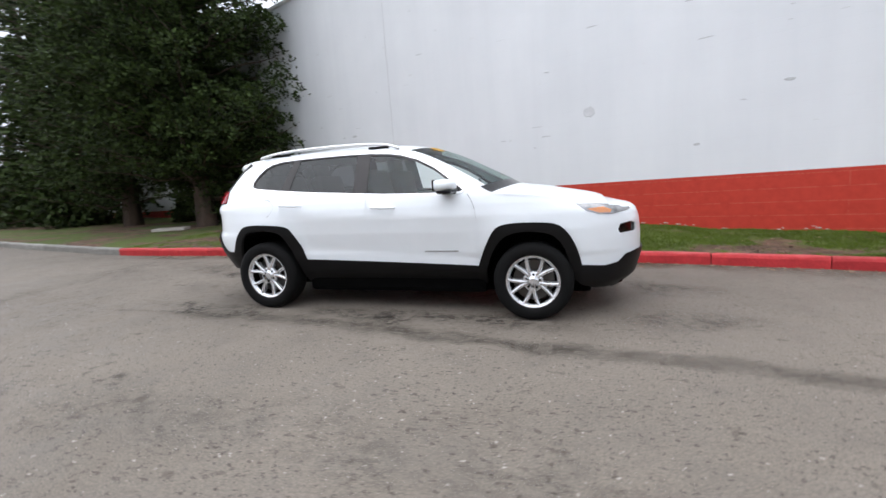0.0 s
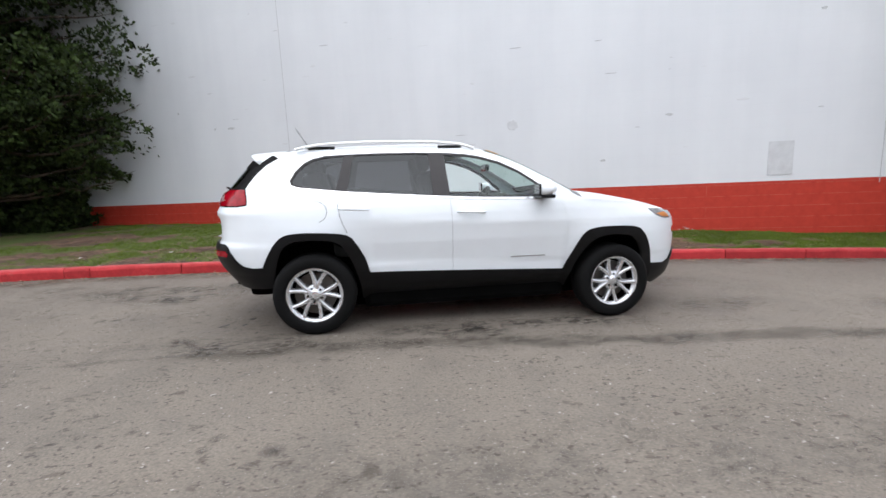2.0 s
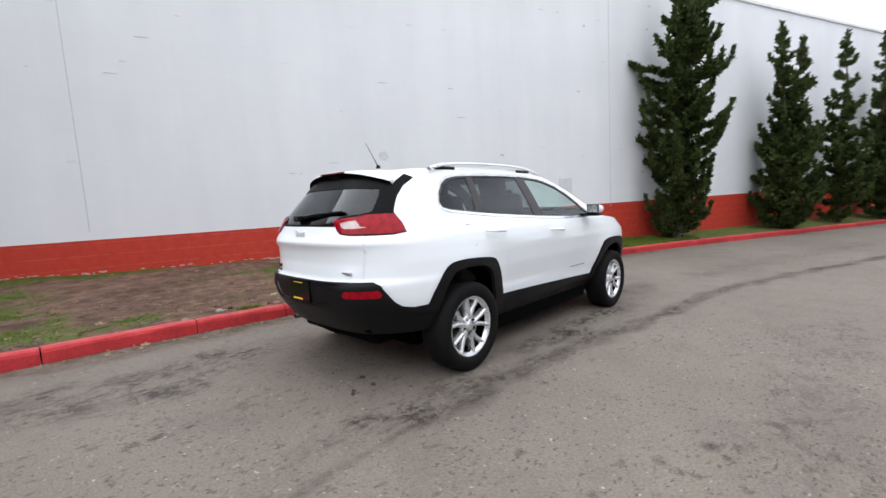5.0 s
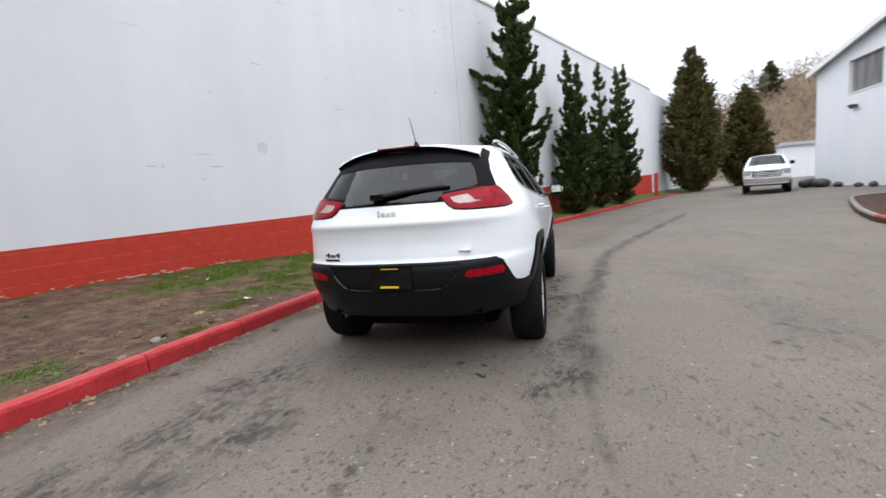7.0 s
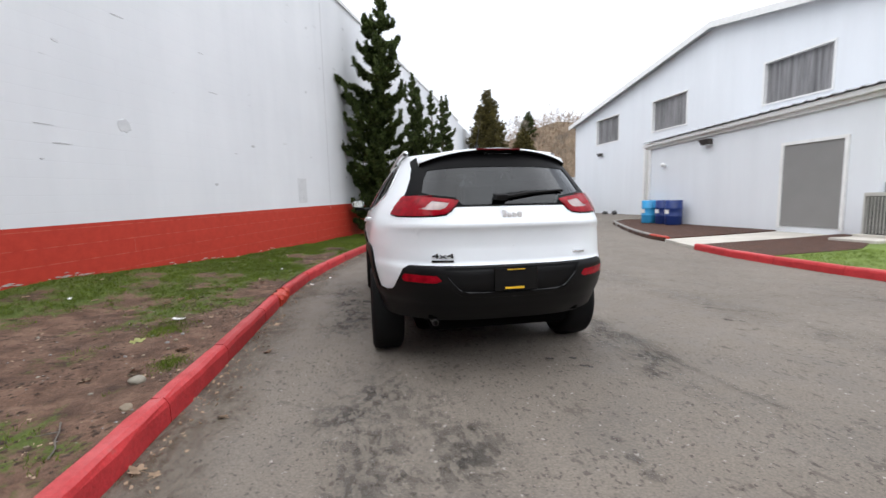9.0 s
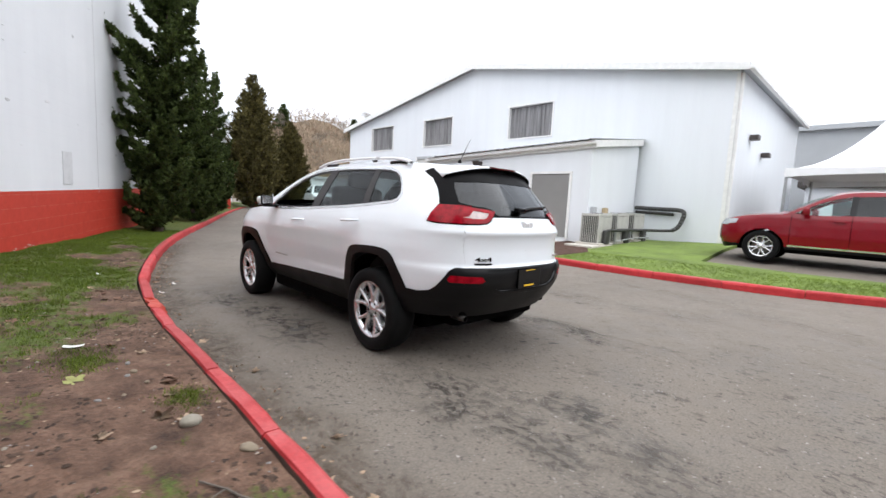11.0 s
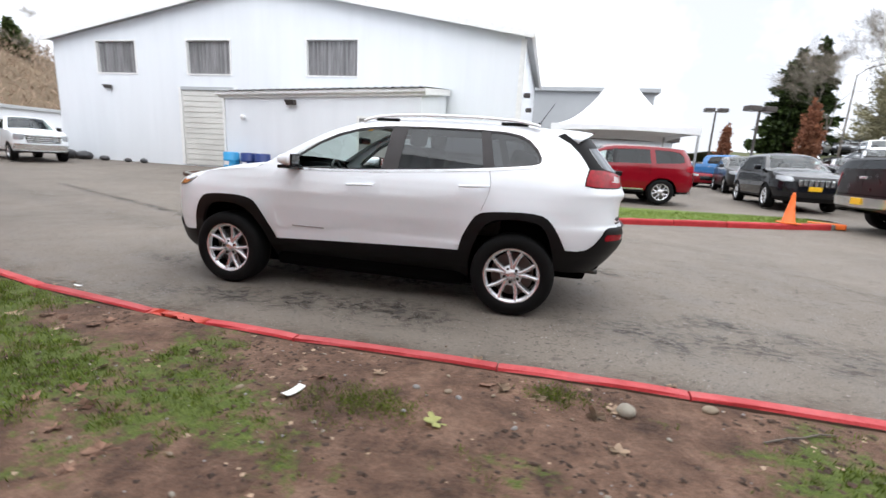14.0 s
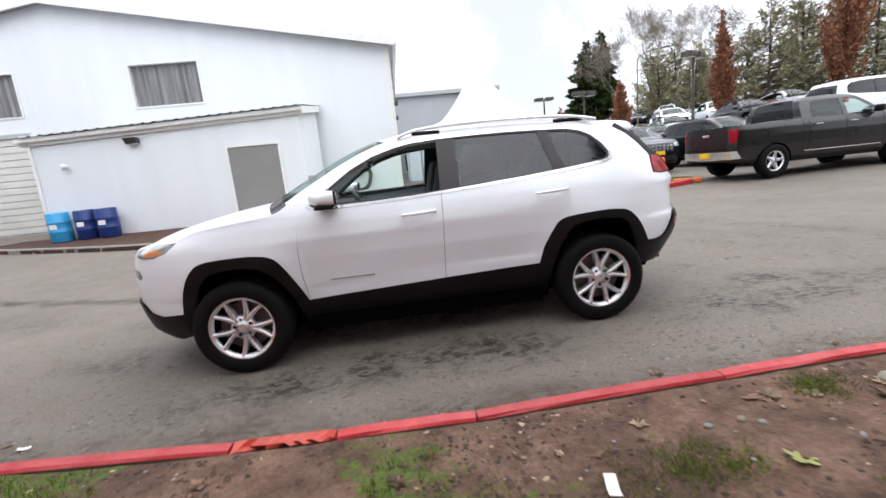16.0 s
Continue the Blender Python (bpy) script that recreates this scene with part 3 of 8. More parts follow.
class Shell:
    """The outer skin of a vehicle: upright plan rings that change with height. u runs from the middle of the tail (least) round one side to the middle of the nose."""

    def __init__(self, width, tail, nose, tail_from, nose_from, tail_round=3.4, nose_round=2.8, extra=None):
        self.width, self.tail, self.nose = width, tail, nose
        self.xb, self.xa, self.pb, self.pa, self.extra = tail_from, nose_from, tail_round, nose_round, extra
        th = np.linspace(0, math.pi / 2, 200)
        self.th = th
        self.arc_b = self.arcs(th, self.pb, self.xb - along(tail, 0.8), along(width, 0.8))
        self.arc_a = self.arcs(th, self.pa, along(nose, 0.8) - self.xa, along(width, 0.8))

    @staticmethod
    def arcs(th, p, a, w):
        x, y = a * np.sin(th) ** (2 / p), w * np.cos(th) ** (2 / p)
        return np.r_[0, np.cumsum(np.hypot(np.diff(x), np.diff(y)))]

    def side(self, x, z):
        if x < self.xb:
            r = min(1.0, (self.xb - x) / (self.xb - along(self.tail, z)))
            return self.xb - float(np.interp(math.asin(r ** (self.pb / 2)), self.th, self.arc_b)), z
        if x > self.xa:
            r = min(1.0, (x - self.xa) / (along(self.nose, z) - self.xa))
            return self.xa + float(np.interp(math.asin(r ** (self.pa / 2)), self.th, self.arc_a)), z
        return x, z

    def back(self, y, z):
        return self.xb - float(np.interp(math.acos(min(1.0, y / along(self.width, z)) ** (self.pb / 2)), self.th, self.arc_b)), z

    def front(self, y, z):
        return self.xa + float(np.interp(math.acos(min(1.0, y / along(self.width, z)) ** (self.pa / 2)), self.th, self.arc_a)), z

    def at(self, u, z):
        """Places for arrays of u and z."""
        u, z = np.asarray(u, float), np.asarray(z, float)
        zs = np.array(self.width)
        w = np.interp(z, zs[:, 0], zs[:, 1])
        xr = np.interp(z, *np.array(self.tail).T)
        xf = np.interp(z, *np.array(self.nose).T)
        tb = np.interp(self.xb - u, self.arc_b, self.th)
        ta = np.interp(u - self.xa, self.arc_a, self.th)
        rear, fore = u < self.xb, u > self.xa
        x = np.where(rear, self.xb - (self.xb - xr) * np.sin(tb) ** (2 / self.pb), np.where(fore, self.xa + (xf - self.xa) * np.sin(ta) ** (2 / self.pa), u))
        y = np.where(rear, np.cos(tb) ** (2 / self.pb), np.where(fore, np.cos(ta) ** (2 / self.pa), 1.0)) * w
        if self.extra:
            y = y + self.extra(x, z) * np.clip(y / np.maximum(w, 1e-3), 0, 1) ** 2
        return np.stack([x, y, z], -1)

    def normal(self, u, z):
        e = 4e-3
        lo, hi = self.xb - self.arc_b[-1], self.xa + self.arc_a[-1]
        du = self.at(np.minimum(u + e, hi), z) - self.at(np.maximum(u - e, lo), z)
        dz = self.at(u, z + 4 * e) - self.at(u, z - 4 * e)
        n = np.cross(dz, du)
        n[:, 1] = np.where(np.abs(u - lo) < 0.01, 0, n[:, 1])
        n[:, 1] = np.where(np.abs(u - hi) < 0.01, 0, n[:, 1])
        return n / np.maximum(np.linalg.norm(n, axis=1, keepdims=True), 1e-9)


def inside(points, poly):
    """Which of the points lie in the polygon."""
    x, y = points[:, 0], points[:, 1]
    hit = np.zeros(len(points), bool)
    for (x0, y0), (x1, y1) in zip(poly, np.roll(poly, -1, axis=0)):
        if y0 != y1:
            hit ^= ((y0 > y) != (y1 > y)) & (x < (x1 - x0) * (y - y0) / (y1 - y0) + x0)
    return hit


def dense(poly, step, closed=True):
    out = []
    pts = list(poly)
    for a, b in zip(pts, pts[1:] + pts[:1] if closed else pts[1:]):
        n = max(1, int(math.hypot(b[0] - a[0], b[1] - a[1]) / step))
        out += [(a[0] + (b[0] - a[0]) * k / n, a[1] + (b[1] - a[1]) * k / n) for k in range(n)]
    if not closed:
        out.append(pts[-1])
    return np.array(out)


def strip(points, half=0.0022):
    """A narrow band along an open line in the skin's own coordinates."""
    p = np.array(points, float)
    d = np.gradient(p, axis=0)
    n = np.stack([-d[:, 1], d[:, 0]], 1) / np.maximum(np.linalg.norm(d, axis=1, keepdims=True), 1e-9)
    return np.concatenate([p + n * half, (p - n * half)[::-1]])


def widen(poly, by):
    p = np.array(poly, float)
    area = 0.5 * np.sum(p[:, 0] * np.roll(p[:, 1], -1) - np.roll(p[:, 0], -1) * p[:, 1])
    e0, e1 = p - np.roll(p, 1, axis=0), np.roll(p, -1, axis=0) - p
    n0 = np.stack([e0[:, 1], -e0[:, 0]], 1) / np.linalg.norm(e0, axis=1, keepdims=True)
    n1 = np.stack([e1[:, 1], -e1[:, 0]], 1) / np.linalg.norm(e1, axis=1, keepdims=True)
    n = n0 + n1
    n /= np.maximum(np.linalg.norm(n, axis=1, keepdims=True), 0.4)
    return p + n * by * (1 if area > 0 else -1)


def cut_skin(shell, outline, regions, step=0.035):
    """Triangulates the skin so that every region's edge lies on triangle edges. Returns points, triangles, and each triangle's region (-1: the rest)."""
    from mathutils.geometry import delaunay_2d_cdt
    verts, edges = [], []
    for poly in [outline, *[r for _, r in regions]]:
        p = dense(poly, step)
        k = len(verts)
        verts += [Vector(q) for q in p]
        edges += [(k + i, k + (i + 1) % len(p)) for i in range(len(p))]
    o = np.array(outline)
    us, zs = np.arange(o[:, 0].min(), o[:, 0].max(), step), np.arange(o[:, 1].min(), o[:, 1].max(), step)
    grid = np.array([(a + (step / 2 if j % 2 else 0), b) for j, b in enumerate(zs) for a in us])
    grid = grid[inside(grid, o)]
    verts += [Vector(q) for q in grid]
    v, _, f, *_ = delaunay_2d_cdt(verts, edges, [], 0, 1e-5)
    v = np.array([tuple(q) for q in v])
    f = np.array([t for t in f if len(t) == 3])
    c = v[f].mean(1)
    keep = inside(c, o)
    f, c = f[keep], c[keep]
    which = np.full(len(f), -1)
    for k in range(len(regions) - 1, -1, -1):
        which[inside(c, np.array(regions[k][1]))] = k
    return v, f, which


def skin_part(name, shell, v, f, material, parent, label="", off=0.0, rim=0.015, both=True, side=1):
    """The triangles f of the skin as one mesh, set off along the skin's normal, its edges turned inwards; on one side or on both."""
    used, f2 = np.unique(f, return_inverse=True)
    f2 = f2.reshape(-1, 3)
    uv = v[used]
    nrm = shell.normal(uv[:, 0], uv[:, 1])
    p = shell.at(uv[:, 0], uv[:, 1]) + nrm * off
    count = {}
    for t in f2.tolist():
        for a, b in ((t[0], t[1]), (t[1], t[2]), (t[2], t[0])):
            count[(a, b)] = 1
    border = [e for e in count if (e[1], e[0]) not in count]
    pts, nor, faces = [p], [nrm], f2.tolist()
    n0 = len(p)
    if rim:
        ring = sorted({a for e in border for a in e})
        at = {a: n0 + k for k, a in enumerate(ring)}
        pts.append(p[ring] - nrm[ring] * rim)
        nor.append(nrm[ring])
        for a, b in border:
            if p[a][1] > 1e-3 or p[b][1] > 1e-3:
                faces.append((b, a, at[a], at[b]))
    pts, nor = np.concatenate(pts), np.concatenate(nor)
    flip = np.array([1, -1, 1.0])
    one = (pts, nor, faces)
    two = (pts * flip, nor * flip, [tuple(reversed(t)) for t in faces])
    # the chart's own turn: outward faces on the +y side
    sets = [one, two] if both else [one if side > 0 else two]
    vs, ns, fs = [], [], []
    for a, b, c in sets:
        k = sum(len(q) for q in vs)
        vs.append(a)
        ns.append(b)
        fs += [tuple(i + k for i in t) for t in c]
    vs, ns = np.concatenate(vs), np.concatenate(ns)
    me = mesh_from(name, vs, fs)
    if side_flipped(me, ns):
        me.flip_normals()
    ob = part_of(name, me, material, parent, label, True)
    me.normals_split_custom_set_from_vertices(ns.tolist())
    return ob


def side_flipped(me, normals):
    s = 0.0
    for poly in me.polygons[: min(60, len(me.polygons))]:
        s += poly.normal.dot(Vector(normals[poly.vertices[0]]))
    return s < 0


def top_parts(name, edge, crown, bow, parent, paint, panes, cols=22):
    """The skin between the two upper edges of the sides. edge: (x, y, z) from tail to nose; panes: (name, x from, x to, share of the width, material, label)."""
    e = np.array(edge)
    vv = np.linspace(-1, 1, cols + 1)
    grid = np.zeros((len(e), cols + 1, 3))
    for i, (x, y, z) in enumerate(e):
        k = min(1.0, (y / 0.55)) ** 1.5
        grid[i, :, 0] = x + bow(x) * (1 - vv ** 2) * k
        grid[i, :, 1] = y * vv
        grid[i, :, 2] = z + crown(x) * (1 - np.abs(vv) ** 2.4) * k
    idx = np.arange(len(e) * (cols + 1)).reshape(len(e), cols + 1)
    owner = np.full((len(e) - 1, cols), -1)
    for k, (_, x0, x1, share, *_r) in enumerate(panes):
        for i in range(len(e) - 1):
            if x0 <= (e[i, 0] + e[i + 1, 0]) / 2 <= x1:
                for j in range(cols):
                    if abs(vv[j] + vv[j + 1]) / 2 < share:
                        owner[i, j] = k
    made = []
    flat = grid.reshape(-1, 3)
    for k in range(-1, len(panes)):
        faces = [(idx[i, j], idx[i + 1, j], idx[i + 1, j + 1], idx[i, j + 1]) for i in range(len(e) - 1) for j in range(cols) if owner[i, j] == k]
        if not faces:
            continue
        used = sorted({q for t in faces for q in t})
        at = {q: n for n, q in enumerate(used)}
        me = mesh_from("top", flat[used], [tuple(at[q] for q in t) for t in faces])
        if me.polygons[len(me.polygons) // 2].normal.z < 0:
            me.flip_normals()
        pname, material, label = (name, paint, "") if k < 0 else (panes[k][0], panes[k][4], panes[k][5])
        made.append(part_of(pname, me, material, parent, label, True))
    return made


def wheel_meshes(radius, rim_r, width, style, key):
    """Meshes of one wheel, its axle along y, its face towards +y: name, mesh, material."""
    out = []
    bm = bmesh.new()
    h = width / 2
    lathe(bm, [(rim_r, -h * 0.9), (rim_r + 0.02, -h), (radius - 0.04, -h * 1.02), (radius - 0.008, -h * 0.86), (radius, -h * 0.5), (radius, h * 0.5), (radius - 0.008, h * 0.86),
               (radius - 0.04, h * 1.02), (rim_r + 0.03, h * 1.03), (rim_r + 0.01, h * 0.96), (rim_r - 0.004, h * 0.86)], 48)
    out.append(("tyre", bm, TYRE))
    bm = bmesh.new()
    lathe(bm, [(rim_r - 0.030, h * 0.60), (rim_r - 0.024, h * 0.74), (rim_r - 0.012, h * 0.84), (rim_r + 0.004, h * 0.90), (rim_r + 0.006, h * 0.84)], 48)
    out.append(("rim", bm, ALLOY))
    # barrel colour is near-black to carry the shade between the spokes
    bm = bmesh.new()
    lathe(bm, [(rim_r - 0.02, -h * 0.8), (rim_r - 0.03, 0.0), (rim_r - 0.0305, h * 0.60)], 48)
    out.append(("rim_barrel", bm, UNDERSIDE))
    arms = 5
    for k in range(arms):
        bm = bmesh.new()
        a0 = 2 * math.pi * k / arms + math.pi / 2
        for s in ((-1, 1) if style == "split" else (0,)):
            root, tip = a0 + s * 0.115, a0 + s * 0.300
            wide0, wide1 = (0.0185, 0.0158) if style == "split" else (0.045, 0.032)
            ring = []
            for q in range(6):
                f = q / 5
                r = 0.055 + (rim_r - 0.075) * f
                a = root + (tip - root) * f
                c = Vector((r * math.cos(a), r * math.sin(a), h * (0.66 + 0.16 * f * f - 0.04 * f)))
                t = Vector((-math.sin(a), math.cos(a), 0))
                wd = wide0 + (wide1 - wide0) * f
                ring.append([bm.verts.new(c + t * wd * x + Vector((0, 0, zz))) for x, zz in ((-1.15, -0.05), (-1, -0.008), (-0.55, 0.004), (0.55, 0.004), (1, -0.008), (1.15, -0.05))])
            for p, q in zip(ring, ring[1:]):
                for i in range(5):
                    bm.faces.new((p[i], q[i], q[i + 1], p[i + 1]))
        bmesh.ops.recalc_face_normals(bm, faces=bm.faces)
        out.append(("spoke", bm, ALLOY))
    bm = bmesh.new()
    lathe(bm, [(0.092, h * 0.40), (0.090, h * 0.60), (0.080, h * 0.665), (0.036, h * 0.665), (0.034, h * 0.72), (0.028, h * 0.735), (0.0005, h * 0.74)], 30)
    out.append(("hub", bm, ALLOY))
    bm = bmesh.new()
    lathe(bm, [(0.07, h * 0.1), (rim_r - 0.055, h * 0.1), (rim_r - 0.055, -h * 0.1), (0.07, -h * 0.1)], 32)
    out.append(("brake_disc", bm, DISC))
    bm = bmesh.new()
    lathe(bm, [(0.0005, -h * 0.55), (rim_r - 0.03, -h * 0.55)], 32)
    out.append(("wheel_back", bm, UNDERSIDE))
    # near-black nuts paint in the dark of the nut recesses
    for k in range(5):
        bm = bmesh.new()
        a = 2 * math.pi * (k + 0.5) / 5 + math.pi / 2
        tube(bm, (0.060 * math.cos(a), 0.060 * math.sin(a), h * 0.6), (0.060 * math.cos(a), 0.060 * math.sin(a), h * 0.68), 0.0115, 0.0105, 8)
        out.append(("wheel_nut", bm, UNDERSIDE))
    made = []
    for name, bm, material in out:
        bmesh.ops.transform(bm, matrix=Matrix(((1, 0, 0, 0), (0, 0, 1, 0), (0, -1, 0, 0), (0, 0, 0, 1))), verts=bm.verts)
        bmesh.ops.recalc_face_normals(bm, faces=bm.faces)
        me = bpy.data.meshes.new(name + key)
        bm.to_mesh(me)
        bm.free()
        me.materials.append(material)
        for poly in me.polygons:
            poly.use_smooth = name in ("tyre", "rim", "rim_barrel", "spoke", "hub")
        made.append((name, me))
    return made


def put_wheels(car, meshes, places):
    for n, (x, y, z) in enumerate(places):
        turn = pose(x, y, z, 0, 23 * n + 8, 0) if y > 0 else pose(x, y, z, 0, 31 * n + 5, 180)
        w = new("wheel", meshes[0][1])
        w.name = "wheel"
        w.parent, w.matrix_basis = car, turn
        tagged(w, "black tyre on a silver alloy rim")
        for name, me in meshes[1:]:
            o = new(name, me)
            o.parent = w
    return


def lettering(text, size, depth):
    """Raised letters in the built-in font as a mesh, in the xy plane."""
    c = bpy.data.curves.new("lettering", "FONT")
    c.body, c.size, c.extrude, c.align_x = text, size, depth, "CENTER"
    ob = bpy.data.objects.new("lettering", c)
    me = bpy.data.meshes.new_from_object(ob)
    bpy.data.objects.remove(ob)
    return me


def arch(cx, cz, pts):
    return [(cx + a, cz + b) for a, b in pts]


# ---------------------------------------------------------------- beds, paths and kerbs on the far side of the drive
def bed(name, outline, lift, material, label, jitter=0.0):
    bm = bmesh.new()
    pts = dense(outline, 0.35)
    top = [bm.verts.new((x, y, rise(x, y) + lift)) for x, y in pts]
    low = [bm.verts.new((x, y, rise(x, y) - 0.1)) for x, y in pts]
    n = len(pts)
    for i in range(n):
        bm.faces.new((low[i], low[(i + 1) % n], top[(i + 1) % n], top[i]))
    bmesh.ops.triangle_fill(bm, use_beauty=True, edges=[bm.edges.get((top[i], top[(i + 1) % n])) for i in range(n)])
    bmesh.ops.recalc_face_normals(bm, faces=bm.faces)
    return tagged(part(name, bm, material, None, label), kind="structure")


SOUTH = [(3.62, -6.42), (2.4, -6.12), (1.0, -5.98), (-0.5, -5.97), (-2.2, -6.14), (-4.5, -6.5), (-7.1, -6.86), (-7.9, -7.12)]
south = smooth_line(SOUTH, 0.4)
bed("lawn_strip", [(1.6, -6.2), *[tuple(p + (0.0, -0.1)) for p in south if p[0] < 1.5], (-8.3, -7.7), (-7.9, -8.35), (-5, -8.7), (-1, -9.0), (-0.6, -14.3), (2.9, -14.3), (2.9, -10.6), (1.6, -8.3)], 0.10, LAWN, "mown grass strip behind the red kerb")
bed("mulch_bed", [(1.6, -6.16), *[tuple(p + (0.0, -0.1)) for p in south[::-1] if p[0] > 1.6], (3.66, -10.57), (2.9, -10.57), (1.6, -8.3)], 0.112, MULCH, "brown bark mulch bed beside the annex")
bed("path_to_door", [(3.67, -6.45), (5.25, -6.95), (5.34, -10.57), (3.67, -10.57)], 0.07, CONCRETE, "pale concrete path to the grey door")
ISLAND = [(5.27, -6.98), (6.2, -7.15), (8.2, -7.9), (10.6, -9.0), (12.2, -9.8), (12.7, -10.5), (12.2, -11.3)]
island = smooth_line(ISLAND, 0.3)
bed("island_bed", [*[tuple(p) for p in island], (10.95, -11.3), (10.95, -10.57), (5.36, -10.57)], 0.10, MULCH, "brown bark mulch island with barrels")
kerb_run("kerb_south", "red-painted concrete kerb along the lawn strip", smooth_line(SOUTH, 1.2), rise, 0.15, 0.14, lambda p: KERB_RED, 1)
kerb_run("kerb_south_end", "bare rounded kerb end", smooth_line([(-7.95, -7.14), (-8.4, -7.5), (-8.45, -8.0), (-8.0, -8.4)], 0.5), rise, 0.15, 0.13, lambda p: KERB_GREY, 1)
kerb_run("kerb_island", "bare concrete kerb round the mulch island", smooth_line(ISLAND, 0.9), rise, 0.15, 0.14, lambda p: KERB_ORANGE if p.x < 5.9 else KERB_GREY, -1)


# ---------------------------------------------------------------- the white shed and its annex
def prism(bm, outline, y0, y1):
    """A slab from an outline in x and z, between two y."""
    a = [bm.verts.new((x, y0, z)) for x, z in outline]
    b = [bm.verts.new((x, y1, z)) for x, z in outline]
    n = len(outline)
    bm.faces.new(a)
    bm.faces.new(b[::-1])
    for i in range(n):
        bm.faces.new((a[i], b[i], b[(i + 1) % n], a[(i + 1) % n]))
    bmesh.ops.recalc_face_normals(bm, faces=bm.faces)


def corrugated(x0, x1, z0, z1, y, pitch=0.2, depth=0.035):
    """Upright ribbed sheet facing +y."""
    bm = bmesh.new()
    xs, n = [], int((x1 - x0) / pitch)
    for k in range(n):
        a = x0 + (x1 - x0) * k / n
        w = (x1 - x0) / n
        xs += [(a, 0.0), (a + w * 0.42, 0.0), (a + w * 0.52, depth), (a + w * 0.90, depth)]
    xs.append((x1, 0.0))
    lo = [bm.verts.new((x, y + d, z0)) for x, d in xs]
    hi = [bm.verts.new((x, y + d, z1)) for x, d in xs]
    for i in range(len(xs) - 1):
        bm.faces.new((lo[i + 1], lo[i], hi[i], hi[i + 1]))
    return bm


def warehouse():
    b = thing("warehouse", "white gabled metal shed with three grey corrugated windows", "building")
    YF, X0, X1, XR, ZE, ZR = -14.39, -0.08, 24.4, 12.0, 6.26, 8.46
    g = [(X0, 0.0), (X0, ZE), (XR, ZR), (X1, ZE), (X1, 0.0)]
    bm = bmesh.new()
    windows = ((7.05, 9.65), (13.55, 16.1), (19.05, 21.6))

    def eave(x):
        return along([(X0, ZE), (XR, ZR), (X1, ZE)], x)

    left = X0
    for xa, xb in (*windows, (X1, X1)):
        top = [(left, eave(left))] + ([(XR, ZR)] if left < XR < xa else []) + [(xa, eave(xa))]
        prism(bm, [(left, 0.0), *top, (xa, 0.0)], YF, YF - 0.25)
        if xb > xa:
            prism(bm, [(xa, 0.0), (xa, 4.60), (xb, 4.60), (xb, 0.0)], YF, YF - 0.25)
            prism(bm, [(xa, 6.22), (xa, eave(xa)), (xb, eave(xb)), (xb, 6.22)], YF, YF - 0.25)
        left = xb
    bmesh.ops.remove_doubles(bm, verts=bm.verts, dist=0.001)
    part("front_wall", bm, SIDING, b)
    part("side_wall", box_bm(X0, -26, 0, X0 + 0.25, YF - 0.25, ZE), SIDING, b)
    part("side_wall", box_bm(X1 - 0.25, -26, 0, X1, YF - 0.25, ZE), SIDING, b)
    bm = bmesh.new()
    prism(bm, g, -26, -26.25)
    part("back_wall", bm, SIDING, b)
    for xa, za, xb, zb in ((X0 - 0.3, ZE - 0.05, XR, ZR), (XR, ZR, X1 + 0.3, ZE - 0.05)):
        bm = bmesh.new()
        prism(bm, [(xa, za + 0.02), (xb, zb + 0.02), (xb, zb + 0.14), (xa, za + 0.14)], YF + 0.35, -26.4)
        roof = part("roof", bm, FAR_GREY, b, "pale metal roof slope")
        bm = bmesh.new()
        prism(bm, [(xa, za - 0.10), (xb, zb - 0.10), (xb, zb + 0.16), (xa, za + 0.16)], YF + 0.40, YF + 0.36)
        part("barge_board", bm, TRIM_WHITE, roof, "white barge board")
    part("gutter", box_bm(X0 - 0.42, -26.3, ZE - 0.12, X0 - 0.28, YF + 0.35, ZE + 0.04, 0.02), TRIM_WHITE, b, "white eaves gutter")
    part("downpipe", box_bm(X0 - 0.10, YF - 0.12, 0.3, X0 - 0.003, YF - 0.02, ZE - 0.1, 0.02), TRIM_WHITE, b, "white downpipe")
    part("corner_trim", box_bm(X0 - 0.01, YF + 0.003, 0.3, X0 + 0.12, YF + 0.025, ZE - 0.1, 0.0), TRIM_WHITE, b, "white corner flashing")
    for xa, xb in windows:
        w = part("window", corrugated(xa + 0.05, xb - 0.05, 4.66, 6.16, YF - 0.17), GREY_PANEL, b, "grey corrugated plastic window sheet")
        for c in ((xa, 4.60, xa + 0.07, 6.22), (xb - 0.07, 4.60, xb, 6.22), (xa + 0.07, 4.60, xb - 0.07, 4.66), (xa + 0.07, 6.16, xb - 0.07, 6.22)):
            part("window_frame", box_bm(c[0], YF - 0.22, c[1], c[2], YF + 0.03, c[3], 0.0), TRIM_WHITE, w, "white window frame")
    # roller shutter
    d = part("roller_door", box_bm(13.45, YF + 0.003, 0.3, 16.45, YF + 0.02, 3.9), ROLLER, b, "white ribbed roller shutter")
    for k in range(14):
        z = 0.32 + k * 0.255
        part("shutter_slat", box_bm(13.5, YF + 0.02, z, 16.4, YF + 0.06, z + 0.228, 0.012), ROLLER, d)
    for xa, xb in ((13.32, 13.46), (16.44, 16.58)):
        part("door_post", box_bm(xa, YF + 0.003, 0.3, xb, YF + 0.10, 4.02), TRIM_WHITE, d)
    part("door_head", box_bm(13.46, YF + 0.003, 3.9, 16.44, YF + 0.12, 4.05), FAR_GREY, d)
    return b


TAN_CAP = plain("tan_plastic_cap", (0.42, 0.33, 0.20), 0.6, vary=0.1)


